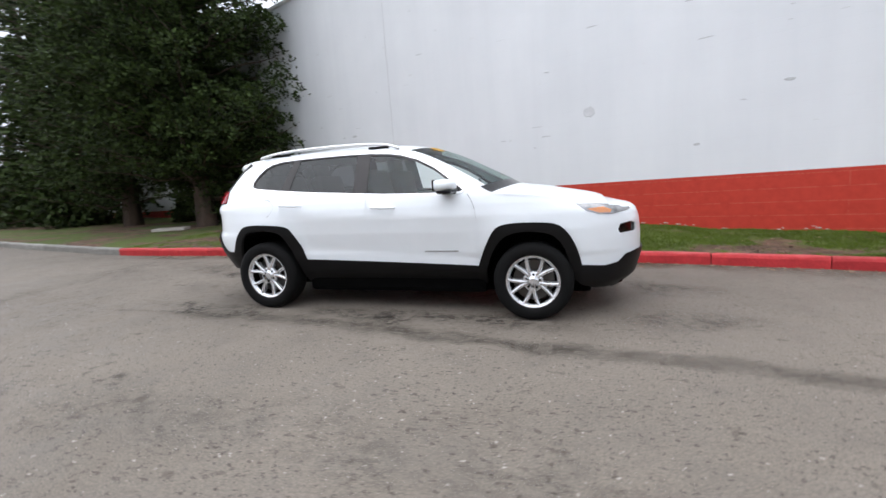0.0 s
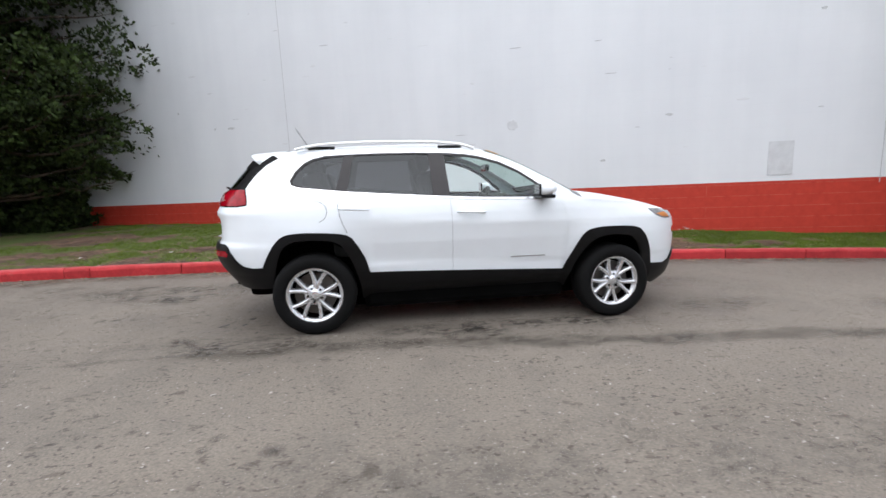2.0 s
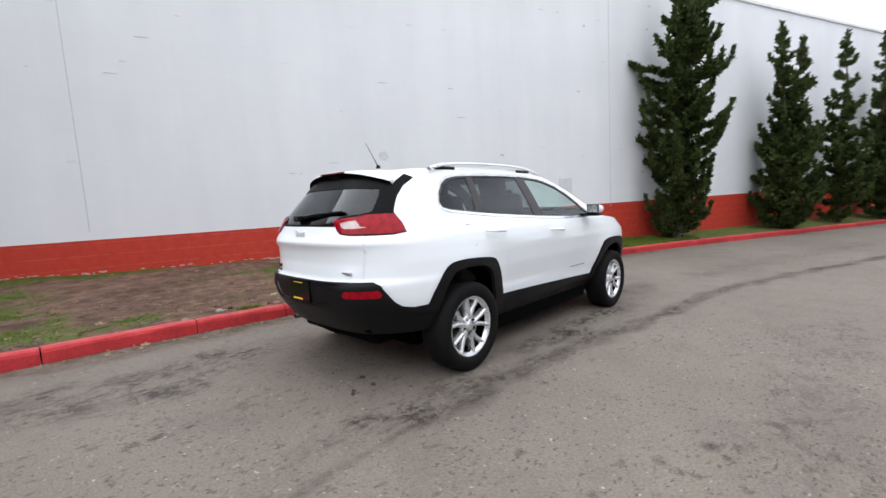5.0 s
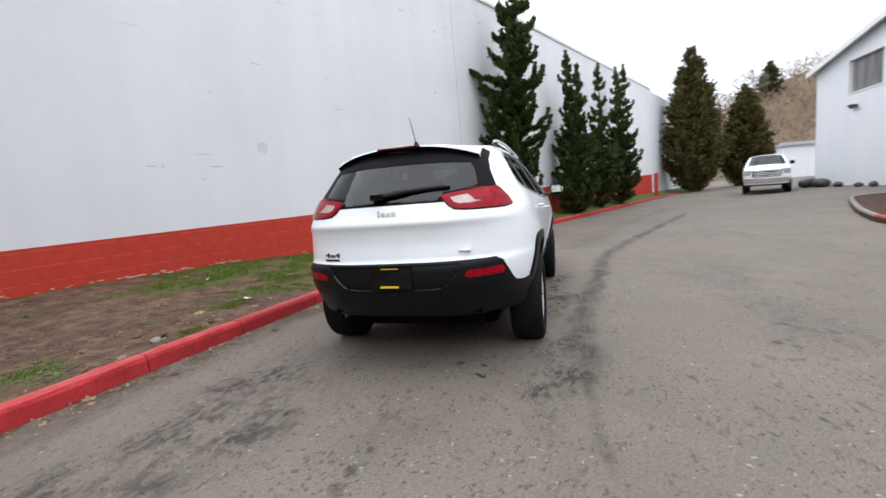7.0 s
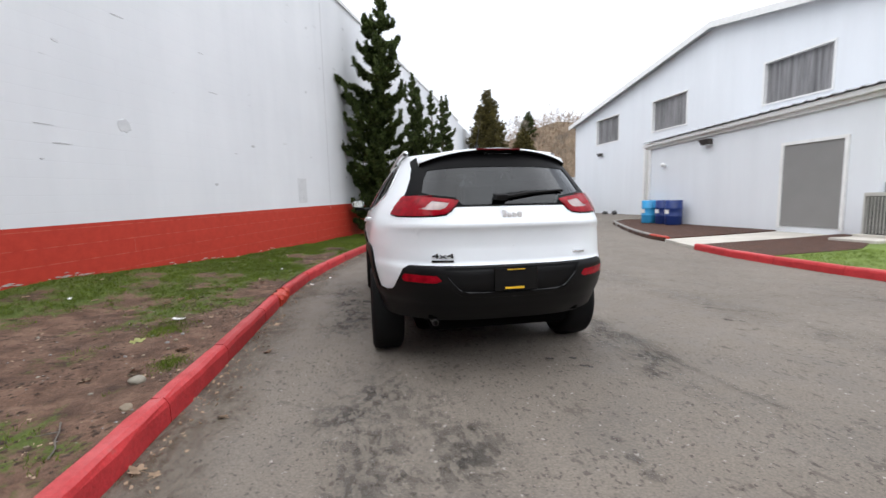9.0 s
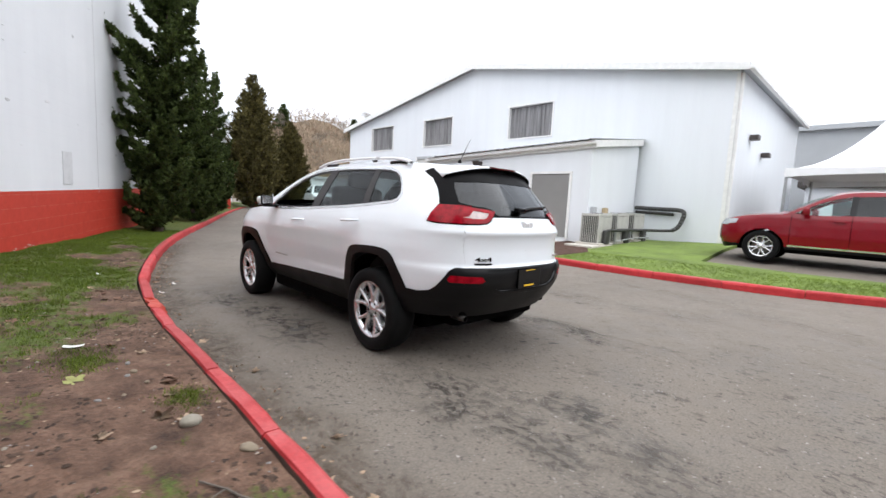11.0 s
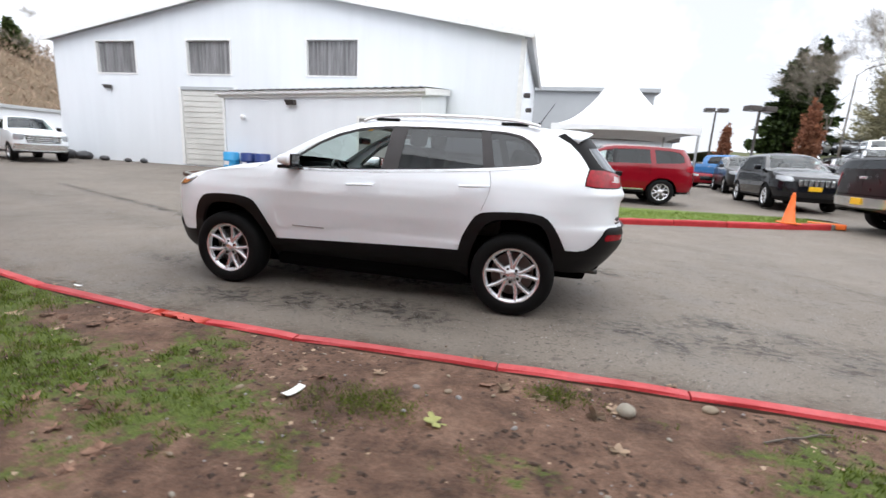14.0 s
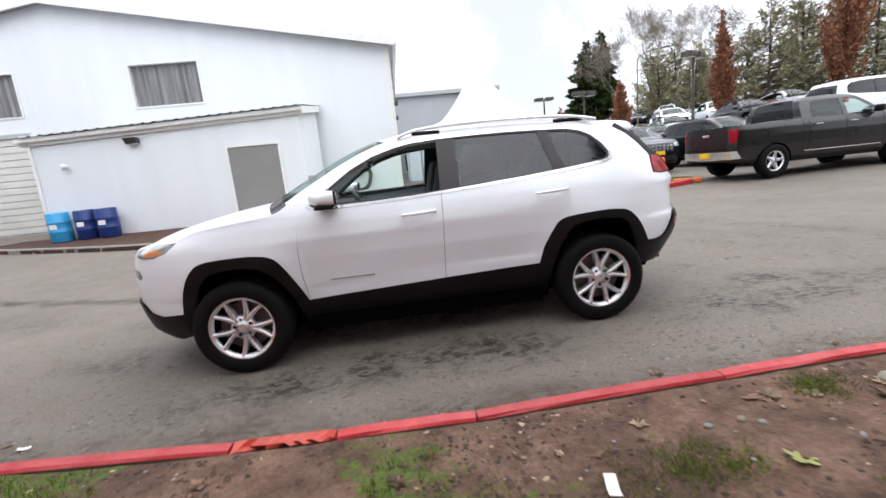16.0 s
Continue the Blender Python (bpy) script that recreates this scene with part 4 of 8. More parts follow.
def annex():
    b = thing("annex", "low white lean-to annex with a grey door and ribbed roof", "building")
    X0, X1, YF, YB = 2.95, 10.93, -10.58, -14.14
    part("front_wall", box_bm(X0, YF - 0.2, 0, X1, YF, 3.22), SIDING, b)
    for xa, xb in ((X0, X0 + 0.2), (X1 - 0.2, X1)):
        bm = bmesh.new()
        v = [(YF - 0.2, 0), (YF - 0.2, 3.22), (YB, 3.66), (YB, 0)]
        a = [bm.verts.new((xa, y, z)) for y, z in v]
        c = [bm.verts.new((xb, y, z)) for y, z in v]
        bm.faces.new(a)
        bm.faces.new(c[::-1])
        for i in range(4):
            bm.faces.new((a[i], c[i], c[(i + 1) % 4], a[(i + 1) % 4]))
        bmesh.ops.recalc_face_normals(bm, faces=bm.faces)
        part("side_wall", bm, SIDING, b)
    # ribbed roof sheet, one mesh with its ribs
    bm = bmesh.new()
    rows = []
    n = 26
    for k in range(n):
        x = X0 - 0.18 + (X1 - X0 + 0.36) * k / n
        w = (X1 - X0 + 0.36) / n
        rows += [(x, 0.0), (x + w * 0.3, 0.0), (x + w * 0.42, 0.028), (x + w * 0.6, 0.028), (x + w * 0.72, 0.0)]
    f = [bm.verts.new((x, YF + 0.28, 3.36 + d)) for x, d in rows]
    k = [bm.verts.new((x, YB - 0.2, 3.88 + d)) for x, d in rows]
    f2 = [bm.verts.new((x, YF + 0.28, 3.34 + d)) for x, d in rows]
    for i in range(len(rows) - 1):
        bm.faces.new((f[i], f[i + 1], k[i + 1], k[i]))
        bm.faces.new((f2[i], f2[i + 1], f[i + 1], f[i]))
    bmesh.ops.recalc_face_normals(bm, faces=bm.faces)
    part("roof", bm, FAR_GREY, b, "ribbed pale metal roof sheet")
    part("fascia", box_bm(X0 - 0.15, YF + 0.03, 3.10, X1 + 0.15, YF + 0.08, 3.34, 0.0), TRIM_WHITE, b, "white fascia board")
    part("gutter", box_bm(X0 - 0.2, YF + 0.085, 3.20, X1 + 0.2, YF + 0.21, 3.335, 0.03), TRIM_WHITE, b, "white box gutter")
    for xa, xb in ((X0 - 0.16, X0 - 0.11), (X1 + 0.11, X1 + 0.16)):
        bm = bmesh.new()
        v = [(YF + 0.03, 3.12), (YF + 0.03, 3.35), (YB, 3.85), (YB, 3.62)]
        a = [bm.verts.new((xa, y, z)) for y, z in v]
        c = [bm.verts.new((xb, y, z)) for y, z in v]
        bm.faces.new(a)
        bm.faces.new(c[::-1])
        for i in range(4):
            bm.faces.new((a[i], c[i], c[(i + 1) % 4], a[(i + 1) % 4]))
        bmesh.ops.recalc_face_normals(bm, faces=bm.faces)
        part("fascia", bm, TRIM_WHITE, b, "white fascia board")
    part("downpipe", box_bm(X1 - 0.10, YF + 0.003, 0.25, X1 - 0.01, YF + 0.08, 3.2, 0.02), TRIM_WHITE, b, "white downpipe")
    for o in b.children:
        if o.name.split(".")[0] in ("roof", "fascia", "gutter", "front_wall", "side_wall"):
            for v in o.data.vertices:
                if v.co.z > 2.9:
                    v.co.z += 0.034 * (X1 - v.co.x)
    d = part("door", box_bm(3.70, YF + 0.003, 0.36, 5.24, YF + 0.03, 2.55), DOOR_GREY, b, "plain grey flush door")
    for c in ((3.62, 0.3, 3.70, 2.63), (5.24, 0.3, 5.32, 2.63), (3.70, 2.55, 5.24, 2.63)):
        part("door_frame", box_bm(c[0], YF + 0.003, c[1], c[2], YF + 0.06, c[3]), TRIM_WHITE, d, "white door frame")
    part("junction_box", box_bm(X0 - 0.14, -10.95, 1.20, X0 - 0.003, -10.72, 1.46, 0.02), FAR_GREY, b, "grey junction box")
    part("vent_cap", box_bm(X0 - 0.16, -11.75, 1.20, X0 - 0.003, -11.55, 1.45, 0.04), TAN_CAP, b, "tan vent cap")
    return b


warehouse()
annex()


def wall_lamp(x, y, z, w=0.36):
    t = thing("wall_lamp", "brown flood lamp on the white shed wall", "lamp", pose(x, y, z), "lamps on the shed")
    bm = box_bm(-w / 2, 0.03, -0.08, w / 2, 0.30, 0.10, 0.02)
    for v in bm.verts:
        if v.co.z < 0 and v.co.y > 0.2:
            v.co.y -= 0.12
    part("housing", bm, DARK_METAL, t)
    part("bracket", box_bm(-0.06, 0.003, -0.06, 0.06, 0.05, 0.06), DARK_METAL, t)
    part("lens", box_bm(-w / 2 + 0.04, 0.05, -0.095, w / 2 - 0.04, 0.17, -0.075), CHROME, t, "clear lamp glass")


for q in ((7.92, -10.58, 3.0), (20.9, -14.39, 3.95), (-0.5 + 0.001, -14.39, 0)):
    if q[2]:
        wall_lamp(*q)
t = thing("wall_lamp", "small white globe lamp on the annex wall", "lamp", pose(10.0, -10.58, 2.43))
bm = bmesh.new()
bmesh.ops.create_uvsphere(bm, u_segments=16, v_segments=10, radius=0.085, matrix=Matrix.Translation((0, 0.13, 0)))
part("globe", bm, TRIM_WHITE, t, "", True)
part("bracket", box_bm(-0.04, 0.003, -0.04, 0.04, 0.06, 0.04, 0.01), TRIM_WHITE, t)
for y in (-16.5, -18.6):
    t = thing("wall_lamp", "brown flood lamp on the white shed wall", "lamp", pose(-0.08, y, 4.3 if y > -17 else 3.9, 0, 0, 90), "lamps on the shed")
    part("housing", box_bm(-0.2, 0.03, -0.08, 0.2, 0.3, 0.1, 0.02), DARK_METAL, t)
    part("bracket", box_bm(-0.06, 0.003, -0.06, 0.06, 0.05, 0.06), DARK_METAL, t)

# vent panel and old patches on the white wall
def on_wall(name, label, s, z, bm, material, category):
    t = part(name, bm, material, None, label)
    t.matrix_basis = Matrix.Translation(by_wall(s, 0.0, z)) @ Matrix((WALL_DIR, -WALL_OUT, (0, 0, 1))).transposed().to_4x4() @ pose(0, 0, 0, 0, -1.15, 0)
    return tagged(t, category=category)


WALL_PALE = plain("pale_overpaint", (0.72, 0.725, 0.74), 0.7, vary=0.04)
WALL_SCAR = plain("weathered_bare_paint", (0.56, 0.56, 0.57), 0.8, vary=0.2, scale=14.0)
WALL_GREY = plain("faded_grey_paint", (0.66, 0.665, 0.68), 0.6, vary=0.08)
on_wall("vent_panel", "grey painted flush panel on the white wall", 4.80, 1.57, box_bm(-0.20, -0.012, -0.30, 0.20, 0.0, 0.30, 0.004), WALL_GREY, "wall panel")
for s in (-5.05, 6.35):
    on_wall("wall_joint", "thin upright movement joint in the white wall", s, 1.1, box_bm(-0.005, -0.004, 0.0, 0.005, 0.001, 5.6), WALL_SCAR, "wall joint")
rnd = random.Random(4)
# flaked white paint along the foot of the red band
bm = bmesh.new()
for s0, s1, n in ((-2.5, -1.5, 26), (-1.2, -0.6, 14), (-7.2, -4.9, 40), (-4.5, -2.6, 14), (0.5, 3.5, 16)):
    for _ in range(n):
        s = rnd.uniform(s0, s1)
        foot = by_wall(s, 0.0)
        z = verge_height(foot[0], foot[1]) + 0.012 + abs(rnd.gauss(0, 0.016))
        w, h = rnd.uniform(0.015, 0.06), rnd.uniform(0.004, 0.013)
        ring = [(w * math.cos(a) * rnd.uniform(0.6, 1.2), h * math.sin(a) * rnd.uniform(0.6, 1.3)) for a in np.linspace(0, 2 * math.pi, 8)[:-1]]
        front = [bm.verts.new(Vector(by_wall(s + p, 0.007, z + q))) for p, q in ring]
        back = [bm.verts.new(Vector(by_wall(s + p, -0.004, z + q))) for p, q in ring]
        bm.faces.new(front)
        for i in range(7):
            bm.faces.new((front[i], front[(i + 1) % 7], back[(i + 1) % 7], back[i]))
bmesh.ops.recalc_face_normals(bm, faces=bm.faces)
tagged(part("paint_flakes", bm, plain("flaked_pale_paint", (0.55, 0.48, 0.44), 0.85, vary=0.3, scale=18.0), None, "pale flaking paint along the foot of the red band"), kind="stuff", category="paint flakes")


def scab(rx, rz, seed):
    r = random.Random(seed)
    bm = bmesh.new()
    n = 14
    ring = [(rx * (0.75 + 0.4 * r.random()) * math.cos(2 * math.pi * k / n), rz * (0.75 + 0.4 * r.random()) * math.sin(2 * math.pi * k / n)) for k in range(n)]
    a = [bm.verts.new((x, 0.0, z)) for x, z in ring]
    b = [bm.verts.new((x * 0.85, -0.005, z * 0.85)) for x, z in ring]
    for i in range(n):
        bm.faces.new((a[i], a[(i + 1) % n], b[(i + 1) % n], b[i]))
    bm.faces.new(b)
    bmesh.ops.recalc_face_normals(bm, faces=bm.faces)
    return bm


on_wall("wall_patch", "round grey mortar patch on the white wall", 0.0, 2.38, scab(0.11, 0.11, 3), WALL_GREY, "wall patch")
for k in range(78):
    s, z = rnd.uniform(-9, 8), rnd.uniform(1.5, 6.5)
    z0 = round(z / 0.203) * 0.203
    on_wall("wall_scar", "thin raised paint scar on the white wall", s, z0, scab(rnd.choice((0.03, 0.05, 0.07, 0.12)), rnd.choice((0.006, 0.009, 0.025)), k), WALL_PALE if k % 2 else WALL_SCAR, "wall scar")


# ---------------------------------------------------------------- things round the buildings
def barrel(x, y, paint, label):
    t = thing("barrel", label, "barrel", pose(x, y, rise(x, y) + 0.10), "plastic barrels")
    bm = bmesh.new()
    prof = [(0.0005, 0.0), (0.27, 0.0), (0.285, 0.02), (0.285, 0.28), (0.297, 0.30), (0.297, 0.33), (0.285, 0.35), (0.285, 0.56), (0.297, 0.58), (0.297, 0.61), (0.285, 0.63), (0.285, 0.86), (0.275, 0.88), (0.25, 0.885), (0.25, 0.87), (0.0005, 0.87)]
    lathe(bm, prof, 28)
    bmesh.ops.recalc_face_normals(bm, faces=bm.faces)
    part("drum", bm, paint, t, "", True)
    part("bung", box_bm(0.12, -0.03, 0.87, 0.18, 0.03, 0.892, 0.008), TRIM_WHITE, t)
    part("paper_label", box_bm(-0.10, 0.279, 0.40, 0.10, 0.292, 0.54, 0.0), TRIM_WHITE, t, "pale paper label")


BLUE_LIGHT = plain("light_blue_plastic", (0.04, 0.32, 0.62), 0.4, vary=0.1)
BLUE_DARK = plain("dark_blue_plastic", (0.012, 0.035, 0.17), 0.4, vary=0.1)
barrel(10.35, -10.2, BLUE_LIGHT, "light blue plastic barrel on the mulch")
barrel(9.62, -10.26, BLUE_DARK, "dark blue plastic barrel on the mulch")
barrel(8.95, -10.15, BLUE_DARK, "dark blue plastic barrel on the mulch")

COIL = plain("dark_coil_fins", (0.07, 0.07, 0.068), 0.6, 0.4, vary=0.25)
AC_SKIN = plain("beige_grey_steel_casing", (0.47, 0.46, 0.43), 0.5, vary=0.1)


def air_conditioner(x, y, w, d, h):
    t = thing("air_conditioner", "beige outdoor condenser cabinet with a dark louvred face", "air conditioner", pose(x, y, rise(x, y) + 0.11), "condensers")
    part("base_pad", box_bm(-w / 2 - 0.1, -d / 2 - 0.1, 0, w / 2 + 0.1, d / 2 + 0.1, 0.08, 0.01), CONCRETE, t, "concrete pad")
    part("coil", box_bm(-w / 2 + 0.03, -d / 2 + 0.03, 0.08, w / 2 - 0.03, d / 2 - 0.03, h - 0.06), COIL, t)
    part("top_cover", box_bm(-w / 2, -d / 2, h - 0.08, w / 2, d / 2, h, 0.012), AC_SKIN, t)
    for sx in (-1, 1):
        for sy in (-1, 1):
            part("corner_post", box_bm(sx * w / 2 - 0.04 * (sx > 0), sy * d / 2 - 0.04 * (sy > 0), 0.08, sx * w / 2 + 0.04 * (sx < 0), sy * d / 2 + 0.04 * (sy < 0), h - 0.08), AC_SKIN, t)
    me = None
    n = int(w / 0.07)
    for k in range(n):
        px = -w / 2 + 0.05 + (w - 0.1) * (k + 0.5) / n
        if me is None:
            o = part("louvre", box_bm(-0.008, d / 2 - 0.028, 0.10, 0.008, d / 2, h - 0.09), AC_SKIN, t)
            me = o.data
        else:
            o = part_of("louvre", me, None, t)
        o.location = (px, 0, 0)
    for s in (-1, 1):
        part("side_panel", box_bm(s * w / 2 - 0.02 * (s > 0), -d / 2 + 0.05, 0.10, s * w / 2 + 0.02 * (s < 0), d / 2 - 0.05, h - 0.09, 0.006), AC_SKIN, t, "pale steel side panel")
    bm = bmesh.new()
    lathe(bm, [(0.02, h + 0.01), (0.30 * w, h + 0.01), (0.30 * w, h + 0.025), (0.02, h + 0.025)], 24)
    part("fan_guard", bm, DARK_METAL, t)


for y in (-10.42, -11.72, -13.02):
    air_conditioner(2.52, y, 0.62, 0.86, 1.0)
part("condenser_slab", box_bm(2.0, -13.75, 0, 2.94, -9.25, 0.10, 0.015, pose(0, 0, rise(2.5, -10.5) + 0.03)), CONCRETE, None, "pale concrete slab under the condensers")["kind"] = "structure"
t = thing("pipe_run", "black insulated pipes along the condensers", "pipes", pose(0, 0, rise(2, -12) + 0.1))
runs = [("insulated_pipe", [(2.9, -14.2, 1.28), (2.0, -14.2, 1.26), (1.4, -14.2, 1.25), (1.15, -14.15, 1.2), (1.1, -14.1, 1.05), (1.2, -13.95, 0.65), (1.35, -13.8, 0.50)], 0.075),
        ("insulated_pipe", [(2.9, -14.28, 1.12), (2.2, -14.28, 1.10), (1.5, -14.25, 1.08)], 0.055),
        ("low_pipe", [(1.35, -13.8, 0.50), (1.7, -13.65, 0.47), (2.08, -13.2, 0.46), (2.08, -11.6, 0.47), (2.08, -10.35, 0.45)], 0.05),
        ("low_pipe", [(2.02, -13.5, 0.20), (2.02, -12.0, 0.18), (2.02, -10.9, 0.10)], 0.022)]
for n, pts, r in runs:
    bm = bmesh.new()
    line = smooth_line(pts, 0.12)
    for a, b in zip(line, line[1:]):
        tube(bm, tuple(a), tuple(b), r, r, 10)
    part(n, bm, COIL if r > 0.03 else STEEL, t, "", True)
for y in (-13.2, -12.0, -10.9):
    part("pipe_stand", box_bm(2.05, y - 0.03, 0.0, 2.11, y + 0.03, 0.45), STEEL, t)
for y in (-10.35, -11.75, -13.2):
    part("pipe_loop", box_bm(2.04, y - 0.14, 0.02, 2.19, y + 0.14, 0.46, 0.05), COIL, t, "black valve cover")


def traffic_cone(x, y, fallen=False):
    t = thing("traffic_cone", "orange plastic traffic cone on the kerb end", "traffic cone", pose(x, y, rise(x, y) + 0.12))
    bm = bmesh.new()
    lathe(bm, [(0.0005, 0.70), (0.028, 0.70), (0.034, 0.66), (0.13, 0.04), (0.15, 0.03)], 24)
    part("cone", bm, CONE_ORANGE, t, "", True)
    part("foot", box_bm(-0.18, -0.18, 0, 0.18, 0.18, 0.03, 0.01), CONE_ORANGE, t)


CONE_ORANGE = plain("orange_cone_plastic", (0.85, 0.16, 0.02), 0.5, vary=0.08)
traffic_cone(-6.98, -7.03)
t = part("kerb_paint_block", box_bm(-0.35, -0.1, 0, 0.35, 0.1, 0.12, 0.03, pose(-7.9, -7.35, rise(-7.9, -7.3) + 0.02, 0, 0, -25)), CONE_ORANGE, None, "orange marker block lying at the kerb end")
tagged(t, category="marker")


def tent():
    cx, cy, h = -4.35, -18.2, 2.92
    z = rise(cx, cy)
    t = thing("marquee", "white high-peaked event tent beside the shed", "tent", pose(cx, cy, z))
    bm = bmesh.new()
    rings = []
    for k in range(10):
        q = k / 9
        r, zz = h * (1 - q) + 0.06 * q, 2.62 + 2.95 * q ** 1.9
        ring = []
        for side in range(4):
            for s in range(8):
                a = -1 + 2 * s / 8
                x, y = [(a, -1), (1, a), (-a, 1), (-1, -a)][side]
                sag = 0.0
                ring.append(bm.verts.new((x * r, y * r, zz - sag)))
        rings.append(ring)
    for p, q in zip(rings, rings[1:]):
        for i in range(32):
            bm.faces.new((p[i], p[(i + 1) % 32], q[(i + 1) % 32], q[i]))
    part("canopy", bm, CANVAS, t, "white stretched canopy", True)
    bm = bmesh.new()
    for side in range(4):
        m = Matrix.Rotation(side * math.pi / 2, 4, "Z")
        pts = [(-h + 2 * h * k / 12, h, 2.62 - 0.28 - 0.10 * (1 - (2 * k / 12 - 1) ** 2) * -1) for k in range(13)]
        for a, b in zip(pts, pts[1:]):
            bm.faces.new([bm.verts.new(m @ Vector(c)) for c in (a, b, (b[0], h, 2.63), (a[0], h, 2.63))])
    part("valance", bm, CANVAS, t, "hanging valance")
    for sx in (-1, 1):
        for sy in (-1, 1):
            bm = bmesh.new()
            tube(bm, (sx * (h - 0.06), sy * (h - 0.06), 0), (sx * (h - 0.06), sy * (h - 0.06), 2.6), 0.045)
            part("post", bm, STEEL, t)
    bm = bmesh.new()
    tube(bm, (0, 0, 5.4), (0, 0, 5.75), 0.05, 0.01)
    part("peak", bm, CANVAS, t)


CANVAS = plain("white_tent_canvas", (0.84, 0.85, 0.86), 0.6, vary=0.03, scale=1.0, fine=8.0, bump=0.05)
tent()

# low buildings behind the tent and beyond the drive
def far_building(name, label, x0, y0, x1, y1, h, material, band=None):
    b = thing(name, label, "building")
    z = rise((x0 + x1) / 2, max(y0, y1)) - 0.2
    part("wall", box_bm(x0, y0, z, x1, y1, h), material, b)
    part("roof", box_bm(x0 - 0.3, y0 - 0.3, h, x1 + 0.3, y1 + 0.3, h + 0.3, 0.03), band or TRIM_WHITE, b)
    n = max(2, int((x1 - x0) / 3))
    for k in range(n):
        x = x0 + (x1 - x0) * (k + 0.5) / n
        w = part("window", box_bm(x - 0.8, y1 + 0.003, 1.2, x + 0.8, y1 + 0.05, 2.4), GLOSS_PANE, b, "dark window")
        part("window_frame", box_bm(x - 0.88, y1 + 0.003, 1.1, x + 0.88, y1 + 0.04, 1.2), TRIM_WHITE, w)
    return b


GLOSS_PANE = plain("dark_window_pane", (0.03, 0.035, 0.04), 0.08, vary=0.1, bump=0.0)
far_building("office_building", "low white office wing behind the tent", -8.5, -29.2, -0.9, -24.5, 3.0, SIDING, DARK_METAL)
far_building("grey_hall", "grey metal hall behind the white shed", -8.2, -44, 0.6, -30, 6.6, FAR_GREY, FAR_GREY)
far_building("white_bungalow", "small white building at the end of the drive", 47, -33, 58, -22, 3.6, SIDING, FAR_GREY)
b = part("red_fence", box_bm(52, -37, 0, 70, -36.8, 2.6), KERB_RED, None, "long red painted fence far down the drive")
tagged(b, kind="structure")


# ---------------------------------------------------------------- trees
def sprays(rng, centres, dirs, length, width, droop=0.0):
    """Thin three-sided leaf blades at the centres, along the directions with scatter. Returns vertices and faces."""
    n = len(centres)
    d = dirs + rng.normal(0, 0.55, (n, 3))
    d[:, 2] -= droop
    d /= np.maximum(np.linalg.norm(d, axis=1, keepdims=True), 1e-6)
    side = np.cross(d, rng.normal(0, 1, (n, 3)))
    side /= np.maximum(np.linalg.norm(side, axis=1, keepdims=True), 1e-6)
    ln, wd = length * rng.uniform(0.6, 1.3, (n, 1)), width * rng.uniform(0.7, 1.3, (n, 1))
    a, b, c, e = centres - side * wd * 0.5, centres + side * wd * 0.5, centres + d * ln * 0.6 + side * wd * 0.7, centres + d * ln
    v = np.stack([a, b, c, e], 1).reshape(-1, 3)
    f = (np.arange(n)[:, None] * 4 + np.array([[0, 1, 2, 3]])).tolist()
    return v, f


def limb_mesh(segments, sides=5):
    """Tapered limbs as one mesh: (a, b, ra, rb) each."""
    verts, faces = [], []
    for a, b, ra, rb in segments:
        a, b = np.array(a), np.array(b)
        d = (b - a) / max(np.linalg.norm(b - a), 1e-6)
        u = np.cross(d, (0.3, 0.9, 0.2))
        u /= np.linalg.norm(u)
        w = np.cross(d, u)
        k = len(verts)
        for p, r in ((a, ra), (b, rb)):
            for s in range(sides):
                t = 2 * math.pi * s / sides
                verts.append(p + r * (math.cos(t) * u + math.sin(t) * w))
        faces += [(k + s, k + (s + 1) % sides, k + sides + (s + 1) % sides, k + sides + s) for s in range(sides)]
    return verts, faces


def trunk_mesh(h, r, lean=(0, 0), rng=None):
    segs, p = [], np.array((0.0, 0.0, -0.3))
    n = 8
    for k in range(n):
        q = (k + 1) / n
        nxt = np.array((lean[0] * q + (rng.normal(0, 0.03) if rng is not None else 0), lean[1] * q + (rng.normal(0, 0.03) if rng is not None else 0), h * q))
        segs.append((p, nxt, r * (1 - 0.9 * (k / n)) * (1.25 if k == 0 else 1), r * (1 - 0.9 * q)))
        p = nxt
    return segs


